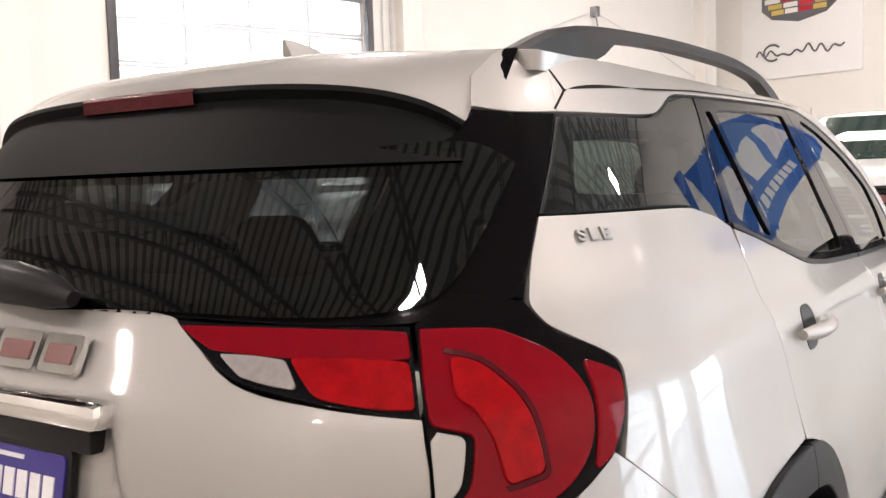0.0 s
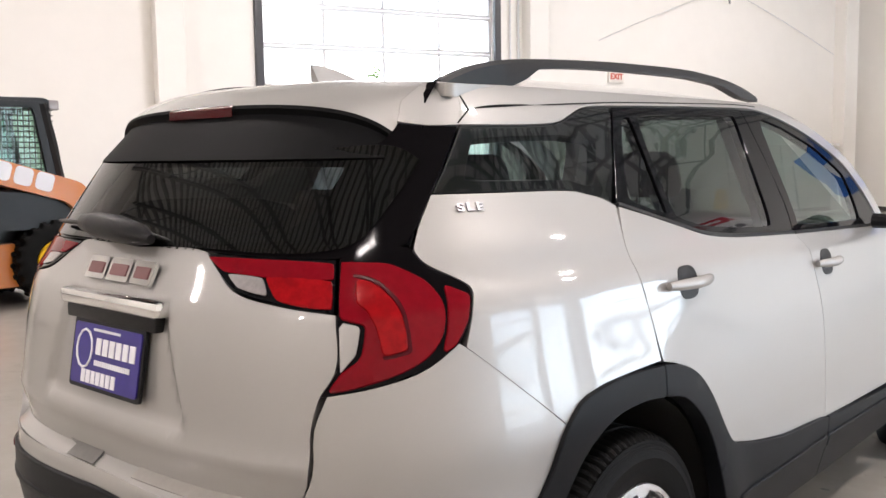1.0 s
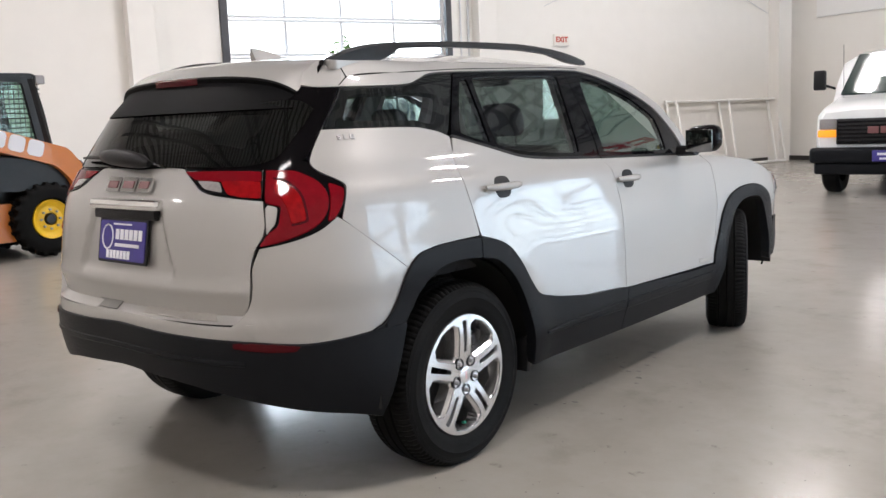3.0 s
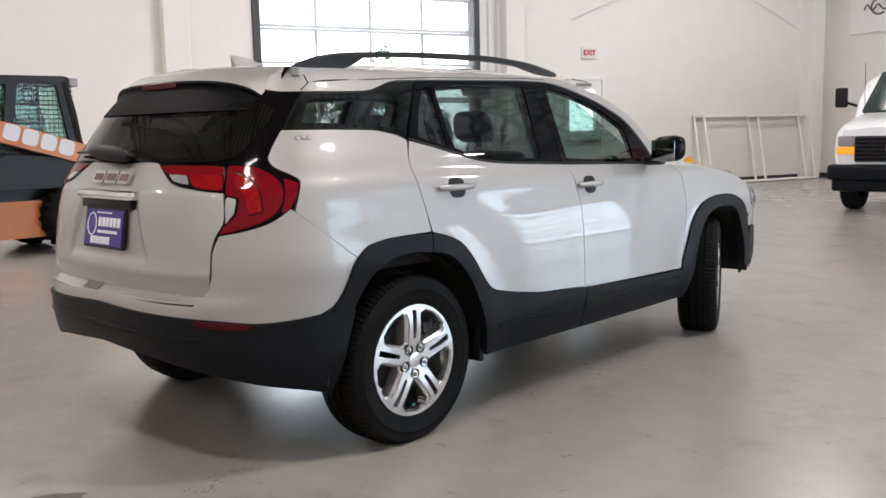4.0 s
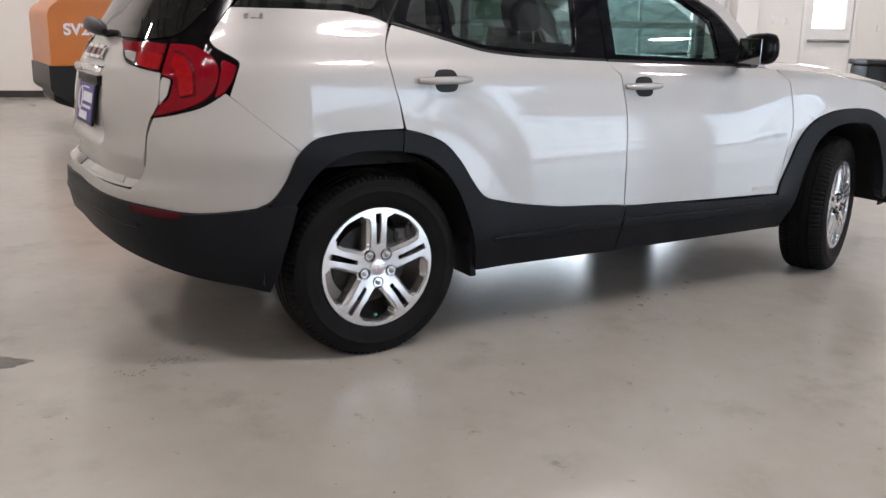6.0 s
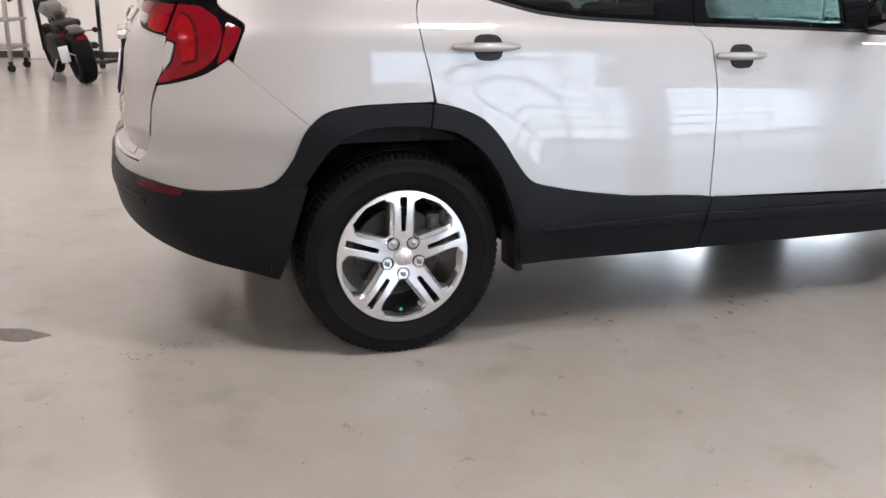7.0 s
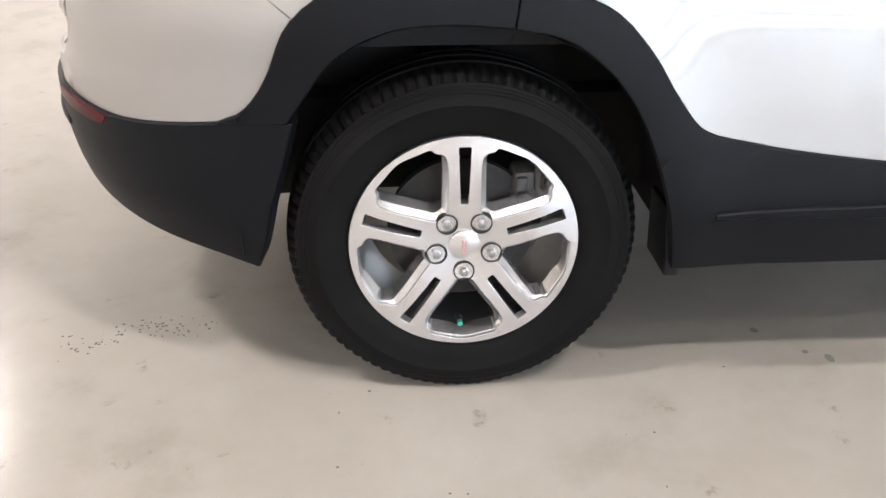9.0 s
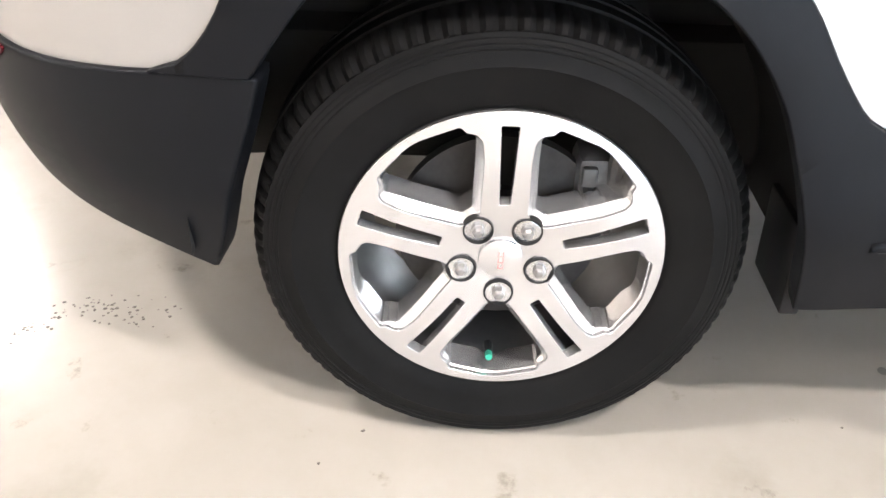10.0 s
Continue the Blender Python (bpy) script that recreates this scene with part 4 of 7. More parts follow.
for sgn in (1, -1):
    panel("headlamp", [(3.15, 0.76, 0.02), (3.52, 0.70, 0.02), (3.54, 0.83, 0.03), (3.17, 0.885, 0.03)], WHITE_LENS, suv, off=0.006, depth=0.03, side=sgn, label="clear headlamp")
    # roof rail with solid feet
    bm = bmesh.new()
    ys = [-0.30, -0.20, -0.08, 0.10, 0.45, 0.80, 1.10, 1.32, 1.45]
    tops = [1.540, 1.576, 1.598, 1.610, 1.622, 1.626, 1.614, 1.590, 1.566]
    low = [1.522, 1.528, 1.532, 1.586, 1.598, 1.600, 1.586, 1.552, 1.545]
    low_fn, top_fn = curve(list(zip(ys, low))), curve(list(zip(ys, tops)))
    ring = None
    for k in range(36):
        y = -0.30 + 1.75 * k / 35
        x = 0.572 - 0.035 * ((y - 0.5) / 0.95) ** 2
        lo, hi = low_fn(y), top_fn(y)
        if 0.02 < y < 1.12:
            lo = max(lo, hi - 0.026)
        w = 0.017
        now = [bm.verts.new((sgn * (x + dx), y, z)) for dx, z in ((-w, lo), (w, lo), (w, hi - 0.010), (w - 0.007, hi), (-w + 0.007, hi), (-w, hi - 0.010))]
        if ring:
            for i in range(6):
                bm.faces.new((ring[i], ring[(i + 1) % 6], now[(i + 1) % 6], now[i]))
        else:
            bm.faces.new(now)
        ring = now
    bm.faces.new(ring[::-1])
    part("roof_rail", bm, BLACK_TRIM, suv, "black raised roof rail")
    # mirror
    bm = bmesh.new()
    box(bm, 0.915, 1.105, 1.80, 1.93, 1.078, 1.215, 0.05, segments=4)
    for v in bm.verts:
        t = (v.co.x - 0.905) / 0.2
        v.co.y += -0.05 * t
        v.co.z += 0.012 * t
        if v.co.y > 1.86:
            v.co.z = 1.14 + (v.co.z - 1.14) * 0.8
        v.co.x *= sgn
    mir = part("door_mirror", bm, LAMP_BLACK, suv, "gloss black door mirror")
    bm = bmesh.new()
    box(bm, 0.93, 1.09, 1.752, 1.758, 1.09, 1.20, 0.002)
    for v in bm.verts:
        v.co.y += 0.045 - 0.05 * (v.co.x - 0.905) / 0.2
        v.co.x *= sgn
    part("mirror_glass", bm, MIRROR, mir)
    bm = bmesh.new()
    tube(bm, [(sgn * 0.84, 1.90, 1.09), (sgn * 0.95, 1.88, 1.09)], [0.03, 0.025], 10)
    part("mirror_arm", bm, BLACK_TRIM, mir)
    # deflector ahead of the rear wheel
    bm = bmesh.new()
    box(bm, 0.74, 0.875, 0.426, 0.456, 0.250, 0.40, 0.005)
    for v in bm.verts:
        v.co.y += 0.10 * max(v.co.z - 0.25, 0) * -0.3
        v.co.x *= sgn
    part("wheel_deflector", bm, BLACK_TRIM, suv)
    # gas strut from the pillar to the gate
    bm = bmesh.new()
    top = Vector((sgn * 0.55, -0.60, 1.16))
    foot = Vector((sgn * 0.605, -0.415, 1.372))
    mid = foot.lerp(top, 0.72)
    tube(bm, [foot, mid], 0.017, 12)
    tube(bm, [mid, top], 0.010, 10)
    bmesh.ops.create_icosphere(bm, subdivisions=2, radius=0.022, matrix=Matrix.Translation(foot))
    bmesh.ops.create_icosphere(bm, subdivisions=2, radius=0.02, matrix=Matrix.Translation(top))
    part("gas_strut", bm, BLACK_TRIM, suv, "black gas strut")
    bm = bmesh.new()
    box(bm, 0.36, 0.42, -0.36, -0.28, 1.49, 1.528, 0.006)
    for v in bm.verts:
        v.co.x *= sgn
    part("gate_hinge", bm, PAINT_IN, suv)
# shark fin
bm = bmesh.new()
fin = []
for y, z0, z1, w in ((-0.207, 1.616, 1.621, 0.004), (-0.192, 1.562, 1.621, 0.020), (-0.170, 1.548, 1.619, 0.028), (-0.12, 1.548, 1.611, 0.031), (-0.06, 1.552, 1.594, 0.029), (-0.01, 1.556, 1.577, 0.022), (0.03, 1.560, 1.567, 0.006)):
    top = min(w, 0.006)
    fin.append([bm.verts.new(p) for p in ((w, y, z0), (w * 0.55 + 0.002, y, z0 + 0.5 * (z1 - z0)), (top, y, z1), (-top, y, z1), (-w * 0.55 - 0.002, y, z0 + 0.5 * (z1 - z0)), (-w, y, z0))])
for a, b in zip(fin, fin[1:]):
    for i in range(6):
        bm.faces.new((a[i], a[(i + 1) % 6], b[(i + 1) % 6], b[i]))
bm.faces.new(fin[0])
bm.faces.new(fin[-1][::-1])
part("antenna_fin", bm, PAINT, suv, "silver shark-fin antenna")


# ---- wheels
HUB_Z = 0.343
RIM = 1.036                              # rim size against the drawing below
CAP_RED = material("faded_red", (0.55, 0.22, 0.21), 0.4, grain=0.1, scale=200)


# half of a wheel window, from its middle line: radius and angle
WINDOW = [(0.084, 0), (0.084, 6), (0.104, 12), (0.150, 20.0), (0.187, 23.0), (0.195, 19.5), (0.205, 18.0), (0.2105, 0)]


def face_map(u, v, off):
    """The wheel's gently bowed face."""
    r = math.hypot(u, v)
    bow = 0.008 * math.exp(-((r - 0.15) / 0.07) ** 2) - 0.006 * math.exp(-(r / 0.05) ** 2)
    return Vector((bow + off, u, v))


def polar(r, deg):
    return (r * math.cos(radians(deg)), r * math.sin(radians(deg)))


def make_wheel(parent, m, outward):
    """One road wheel with the axle along x, the outer face towards +x."""
    holes, windows = [], []
    for k in range(5):
        mid = 54 + 72 * k
        fillets = (0.0, 0.004, 0.012, 0.012, 0.006, 0.003, 0.003, 0.02)
        ring = [(r, d, f) for (r, d), f in zip(WINDOW, fillets)]
        inner = fillet([(*polar(r, mid - d), f) for r, d, f in ring[1:]] + [(*polar(r, mid + d), f) for r, d, f in ring[-2:0:-1]])
        inner = [Vector(q) for i, q in enumerate(inner) if (Vector(q) - Vector(inner[i - 1])).length > 2e-4]
        outer = []
        for i, q in enumerate(inner):
            way = (inner[(i + 1) % len(inner)] - inner[i - 1]).normalized()
            flank = 0.012 - 0.0080 * min(max((q.length - 0.176) / 0.022, 0), 1)
            outer.append(q + Vector((way.y, -way.x)) * flank)
        windows.append((inner, outer))
        holes.append([tuple(q) for q in outer])
        s = 18 + 72 * k
        c, n = Vector(polar(1, s)), Vector(polar(1, s + 90))
        holes.append([(*(c * r + n * w), 0.004) for r, w in ((0.086, -0.0085), (0.203, -0.0130), (0.203, 0.0130), (0.086, 0.0085))])
    rim = panel("wheel", [polar(0.2215, 360 * k / 72) for k in range(72)], ALLOY, parent, mapper=face_map, depth=0.02, holes=holes, step=0.012, chamfer=0.0015, label="five double-spoke silver alloy wheel")
    rim.matrix_basis = m
    for inner, outer in windows:
        bm = bmesh.new()
        loops = []
        for pts, drop in ((outer, 0.0006), (outer, 0.004), (inner, 0.0), (inner, 0.05)):
            row = []
            for q, w in zip(pts, inner):
                rimward = min(max((w.length - 0.176) / 0.022, 0), 1)
                fall = drop if pts is outer else (0.019 - 0.009 * rimward) + drop
                row.append(bm.verts.new(face_map(q.x, q.y, -fall)))
            loops.append(row)
        for la, lb in zip(loops, loops[1:]):
            for i in range(len(la)):
                j = (i + 1) % len(la)
                bm.faces.new((la[i], la[j], lb[j], lb[i]))
        part("spoke_flank", bm, ALLOY, rim, angle=30)
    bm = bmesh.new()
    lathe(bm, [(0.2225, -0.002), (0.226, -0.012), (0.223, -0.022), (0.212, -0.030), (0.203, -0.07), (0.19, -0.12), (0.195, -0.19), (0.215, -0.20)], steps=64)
    part("rim_barrel", bm, ALLOY_SHADED, rim)
    # tyre with blocks on its shoulders
    bm = bmesh.new()
    prof = [(0.219, -0.012, 0), (0.224, -0.004, 0), (0.232, 0.002, 0), (0.258, 0.009, 0), (0.285, 0.011, 0), (0.288, 0.0125, 0), (0.291, 0.011, 0), (0.308, 0.0075, 0), (0.309, 0.0065, 0), (0.3105, 0.0065, 0), (0.3115, 0.0072, 0), (0.315, 0.0063, 0), (0.316, 0.0052, 0), (0.3175, 0.0051, 0), (0.3185, 0.0056, 0),
            (0.322, 0.0040, 0), (0.323, 0.0028, 0), (0.3245, 0.0024, 0), (0.326, 0.003, 0), (0.331, 0.0005, 0), (0.332, 0.0005, 0), (0.3335, -0.003, 1), (0.340, -0.008, 1), (0.3465, -0.018, 1), (0.3505, -0.030, 1),
            (0.3525, -0.050, 1), (0.3530, -0.058, 0), (0.345, -0.060, 0), (0.345, -0.068, 0), (0.3535, -0.070, 0), (0.354, -0.100, 0), (0.346, -0.102, 0), (0.346, -0.110, 0), (0.354, -0.112, 0), (0.3535, -0.142, 0), (0.345, -0.144, 0),
            (0.345, -0.152, 0), (0.3530, -0.154, 0), (0.3525, -0.162, 1), (0.3505, -0.182, 1), (0.3465, -0.194, 1), (0.340, -0.204, 1), (0.330, -0.210, 0), (0.29, -0.222, 0), (0.23, -0.212, 0), (0.219, -0.204, 0)]
    steps = 3 * 92
    rings = []
    for r, h, block in prof:
        rings.append([bm.verts.new((h - (0.0025 if block and k % 3 == 0 and r < 0.345 else 0), (r - (0.0055 if block and k % 3 == 0 else 0)) * math.cos(math.tau * k / steps), (r - (0.0055 if block and k % 3 == 0 else 0)) * math.sin(math.tau * k / steps))) for k in range(steps)])
    for v in bm.verts:
        r = math.hypot(v.co.y, v.co.z)
        g = RIM - (RIM - 1.010) * min(max((r - 0.235) / 0.095, 0), 1)
        v.co.y, v.co.z = v.co.y * g, v.co.z * g
        if v.co.z < -HUB_Z:
            v.co.x += 0.25 * (-HUB_Z - v.co.z) * (1 if v.co.x > -0.1 else -1)
            v.co.z = -HUB_Z
    for a, b in zip(rings, rings[1:]):
        for k in range(steps):
            j = (k + 1) % steps
            bm.faces.new((a[k], a[j], b[j], b[k]))
    part("tyre", bm, RUBBER, rim, "black road tyre", angle=28)
    bm = bmesh.new()
    lathe(bm, [(0.0, 0.004), (0.022, 0.004), (0.030, 0.001), (0.032, -0.006), (0.032, -0.02)], steps=32)
    cap = part("centre_cap", bm, ALLOY, rim)
    bm = bmesh.new()
    for y0 in (-0.0145, -0.0045, 0.0055):
        box(bm, 0.0035, 0.0044, -0.004, -0.0022, y0, y0 + 0.0085, 0.0003)
        box(bm, 0.0035, 0.0044, 0.0022, 0.004, y0, y0 + 0.0085, 0.0003)
        box(bm, 0.0035, 0.0044, -0.0021, 0.0021, y0, y0 + 0.0022, 0.0003)
    part("cap_emblem", bm, CAP_RED, rim, "small red emblem")
    for k in range(5):
        y, z = polar(0.0565, 54 + 72 * k)
        bm = bmesh.new()
        lathe(bm, [(0.0, 0.012), (0.005, 0.0115), (0.0088, 0.008), (0.0098, -0.03)], pose(0, y, z), 6)
        nut = part("lug_nut", bm, STEEL, rim, smooth=False)
        bm = bmesh.new()
        lathe(bm, [(0.0225, -0.004), (0.0205, 0.0066), (0.0190, 0.0060), (0.0178, 0.0), (0.0, 0.0)], pose(-0.0025, y, z), 20)
        part("nut_seat", bm, DARK, rim)
    y, z = polar(0.186, 268)
    bm = bmesh.new()
    tube(bm, [(-0.020, y * 0.99, z * 0.99), (-0.004, y * 0.97, z * 0.97)], [0.0056, 0.0052], 8)
    part("valve_cap", bm, GREEN_CAP, rim, "green valve cap")
    bm = bmesh.new()
    tube(bm, [(-0.045, y * 1.01, z * 1.01), (-0.019, y * 0.99, z * 0.99)], [0.0075, 0.0060], 10)
    part("valve_stem", bm, BLACK_TRIM, rim)
    bm = bmesh.new()
    lathe(bm, [(0.04, -0.055), (0.075, -0.06), (0.075, -0.075), (0.148, -0.078), (0.148, -0.10), (0.04, -0.10)], steps=40)
    part("brake_disc", bm, BRAKE, rim)
    bm = bmesh.new()
    box(bm, -0.14, -0.062, 0.10, 0.165, 0.02, 0.125, 0.015)
    box(bm, -0.066, -0.050, 0.112, 0.152, 0.040, 0.062, 0.005)
    box(bm, -0.066, -0.052, 0.106, 0.128, 0.085, 0.115, 0.005)
    tube(bm, [(-0.075, 0.150, 0.005), (-0.060, 0.152, 0.135)], 0.011, 8)
    tube(bm, [(-0.062, 0.118, 0.075), (-0.046, 0.118, 0.075)], 0.010, 10)
    part("brake_caliper", bm, CALIPER, rim)
    for ob in [rim] + [c for c in rim.children if not c.name.startswith("tyre")]:
        ob.data.transform(Matrix.Diagonal((1, RIM, RIM, 1)))
    return rim


rear_wheel = make_wheel(suv, pose(0.884, 0.008, HUB_Z), 1)


def copy_part(ob, m):
    made = copy_thing(ob, m)
    made.parent = suv
    return made


copy_part(rear_wheel, pose(-0.884, 0.008, HUB_Z, 0, 0, 180))
copy_part(rear_wheel, pose(0.865, 2.69, HUB_Z, 0, 0, 0) @ pose(-0.1, 0, 0) @ pose(0, 0, 0, 0, 0, 24) @ pose(0.1, 0, 0))
copy_part(rear_wheel, pose(-0.865, 2.69, HUB_Z, 0, 0, 180) @ pose(-0.1, 0, 0) @ pose(0, 0, 0, 0, 0, 24) @ pose(0.1, 0, 0))
for y0, rad in ((0.0, 0.435), (2.69, 0.43)):
    for sgn in (1, -1):
        bm = bmesh.new()
        rows = [[bm.verts.new((sgn * x, y0 + rad * math.cos(a), 0.354 + rad * math.sin(a))) for x in (0.56, 0.87)] for a in [radians(-4 + 188 * k / 22) for k in range(23)]]
        for a, b in zip(rows, rows[1:]):
            bm.faces.new((a[0], a[1], b[1], b[0]))
        c = bm.verts.new((sgn * 0.56, y0, 0.354))
        for a, b in zip(rows, rows[1:]):
            bm.faces.new((a[0], b[0], c))
        part("wheel_well", bm, DARK, suv)
for name, dims in (("underbody", (-0.62, 0.62, -0.45, 3.3, 0.34, 0.58, 0.05)), ("rear_pan", (-0.60, 0.60, -0.76, -0.44, 0.46, 0.60, 0.03)), ("floor_pan", (-0.80, 0.80, 0.46, 2.2, 0.31, 0.45, 0.03)),
                   ("under_shield", (-0.60, 0.60, 0.50, 2.15, 0.275, 0.33, 0.02))):
    bm = bmesh.new()
    box(bm, *dims)
    part(name, bm, DARK, suv)

# ---- cabin
bm = bmesh.new()
box(bm, -0.56, 0.56, -0.68, 0.26, 0.66, 0.735, 0.01)
part("cargo_floor", bm, CARPET, suv, "black carpeted cargo floor")
for sgn in (1, -1):
    panel("cargo_side_trim", [(-0.86, 0.72), (-0.83, 0.95), (-0.76, 1.16), (-0.62, 1.235), (0.1, 1.225), (0.22, 1.20), (0.22, 0.72)], CARPET, suv, off=-0.13, depth=0.08, side=sgn, label="black moulded cargo side lining")
    panel("upper_side_trim", [(-0.80, 1.18), (-0.62, 1.235), (0.1, 1.225), (0.30, 1.20), (0.36, 1.52), (-0.52, 1.52), (-0.66, 1.40), (-0.76, 1.26)], GREY_TRIM, suv, off=-0.075, depth=0.05, side=sgn, label="grey upper cargo lining",
          holes=[[(-0.49, 1.315, 0.03), (-0.05, 1.305, 0.02), (0.07, 1.285, 0.03), (0.20, 1.42, 0.03), (0.01, 1.425, 0.02), (-0.43, 1.415, 0.03)]])
    panel("centre_pillar_trim", [(1.0, 1.12), (1.16, 1.12), (1.20, 1.52), (1.06, 1.52)], GREY_TRIM, suv, off=-0.05, depth=0.03, side=sgn)
    panel("door_lining", [(0.48, 0.5), (2.1, 0.45), (2.1, 1.06), (1.1, 1.09), (0.66, 1.11), (0.36, 1.165), (0.2, 1.2), (0.2, 0.93), (0.48, 0.80)], BLACK_TRIM, suv, off=-0.07, depth=0.02, side=sgn)
    panel("side_header", [(-0.5, 1.50), (1.25, 1.50), (1.6, 1.40), (1.85, 1.28), (2.02, 1.08), (2.08, 1.1), (1.95, 1.32), (1.65, 1.46), (1.28, 1.53), (-0.5, 1.53)], HEADLINER, suv, off=-0.045, depth=0.02, side=sgn)


# sill lining inside the gate, with two worn strips and tie-down loops
bm = bmesh.new()
box(bm, -0.50, 0.50, -0.735, -0.675, 0.700, 0.757, 0.012)
lining = part("sill_lining", bm, BLACK_TRIM, suv, "black plastic sill lining")
WORN = material("worn_strip", (0.075, 0.066, 0.06), 0.5, grain=0.2, scale=60)
for x0, x1 in ((-0.46, -0.05), (0.05, 0.46)):
    bm = bmesh.new()
    box(bm, x0, x1, -0.728, -0.682, 0.756, 0.762, 0.002)
    part("worn_strip", bm, WORN, lining)
for sgn in (1, -1):
    bm = bmesh.new()
    tube(bm, [(sgn * 0.60, -0.62 + 0.025 * math.cos(a), 0.83 + 0.025 * math.sin(a)) for a in [radians(k) for k in range(-30, 211, 30)]], 0.004, 8)
    part("tie_down_loop", bm, CHROME, suv, "small chrome tie-down loop")


def liner_map(x, y, off):
    p = roof_map(x, y, -0.04)
    return Vector((p.x, p.y, p.z + off))


panel("headliner", [(-0.56, -0.36), (0.56, -0.36), (0.56, 1.30), (-0.56, 1.30)], HEADLINER, suv, mapper=liner_map, depth=0.02, step=0.1, label="light grey headliner")
bm = bmesh.new()
tube(bm, [(-0.52, -0.36, 1.42), (-0.46, -0.35, 1.465), (-0.2, -0.35, 1.482), (0.2, -0.35, 1.482), (0.46, -0.35, 1.465), (0.52, -0.36, 1.42)], 0.03, 10)
part("rear_header_trim", bm, GREY_TRIM, suv)


def seat(x0, x1, y, z_base, z_top, rake, headrests, name):
    """A seat row: back, cushion and head rests on two posts."""
    bm = bmesh.new()
    w = x1 - x0
    box(bm, x0, x1, y, y + 0.14, z_base, z_top, 0.05, segments=3)
    for v in bm.verts:
        v.co.y -= rake * (v.co.z - z_base)
    s = part(name, bm, CLOTH, suv, "black cloth seat")
    bm = bmesh.new()
    box(bm, x0, x1, y + 0.02, y + 0.58, z_base - 0.14, z_base + 0.08, 0.05, segments=3)
    part("cushion", bm, CLOTH, s)
    for hx in headrests:
        bm = bmesh.new()
        box(bm, hx - 0.12, hx + 0.12, y - 0.03, y + 0.075, z_top + 0.045, z_top + 0.205, 0.055, segments=4)
        for v in bm.verts:
            v.co.y -= rake * (v.co.z - z_base)
            v.co.x = hx + (v.co.x - hx) * (1 - 0.12 * (v.co.z - z_top - 0.05) / 0.2)
        h = part("head_rest", bm, CLOTH, s, "black padded head rest")
        for dx in (-0.06, 0.06):
            bm = bmesh.new()
            yy = y + 0.03 - rake * (z_top - z_base)
            tube(bm, [(hx + dx, yy, z_top - 0.02), (hx + dx, yy - 0.01, z_top + 0.08)], 0.006, 8)
            part("head_rest_post", bm, CHROME, s)
    return s


seat(-0.58, 0.58, 0.20, 0.70, 1.06, 0.22, (-0.34, 0.36), "rear_seat")
seat(-0.62, -0.12, 1.09, 0.70, 1.165, 0.22, (-0.37,), "driver_seat")
seat(0.12, 0.62, 1.09, 0.70, 1.165, 0.22, (0.37,), "passenger_seat")
bm = bmesh.new()
box(bm, -0.72, 0.72, 1.90, 2.25, 0.75, 1.06, 0.06, segments=3)
part("dashboard", bm, BLACK_TRIM, suv)
bm = bmesh.new()
m = pose(-0.37, 1.84, 0.98, 62, 0, 0)
tube(bm, [m @ Vector((0.18 * math.cos(math.tau * k / 24), 0.18 * math.sin(math.tau * k / 24), 0)) for k in range(24)], 0.015, 8, closed=True)
box(bm, -0.16, 0.16, -0.03, 0.03, -0.02, 0.02, 0.01, m=m)
part("steering_wheel", bm, BLACK_TRIM, suv)
bm = bmesh.new()
box(bm, -0.10, 0.10, 1.42, 1.45, 1.47, 1.53, 0.012)
part("inner_mirror", bm, BLACK_TRIM, suv)


# ---------------------------------------------------------------- the hall
def slab(x0, x1, y0, y1, z0, z1):
    bm = bmesh.new()
    box(bm, x0, x1, y0, y1, z0, z1)
    return bm


setting("floor", slab(WALL_W - 0.3, WALL_E + 0.3, WALL_S - 0.3, WALL_N + 0.3, -0.2, 0), FLOOR, "smooth sealed beige concrete floor with faint stains", "floor", ROOM)
NORTH_DOOR = (3.6, 7.0, 0, 3.4)
bm = bmesh.new()
box(bm, WALL_W - 0.3, NORTH_DOOR[0], WALL_N, WALL_N + 0.3, 0, CEILING)
box(bm, NORTH_DOOR[1], WALL_E + 0.3, WALL_N, WALL_N + 0.3, 0, CEILING)
box(bm, NORTH_DOOR[0], NORTH_DOOR[1], WALL_N, WALL_N + 0.3, NORTH_DOOR[3], CEILING)
setting("wall_north", bm, WALL, "cream painted hall wall with signs", "wall", ROOM)
setting("wall_south", slab(WALL_W - 0.3, WALL_E + 0.3, WALL_S - 0.3, WALL_S, 0, CEILING), WALL, "cream painted hall wall", "wall", ROOM)


def wall_with_openings(x0, x1, openings):
    """A wall across x0..x1 that runs along y, with openings (y0, y1, z0, z1) through it."""
    bm = bmesh.new()
    y = WALL_S
    for y0, y1, z0, z1 in openings:
        box(bm, x0, x1, y, y0, 0, CEILING)
        if z0 > 0:
            box(bm, x0, x1, y0, y1, 0, z0)
        box(bm, x0, x1, y0, y1, z1, CEILING)
        y = y1
    box(bm, x0, x1, y, WALL_N, 0, CEILING)
    return bm


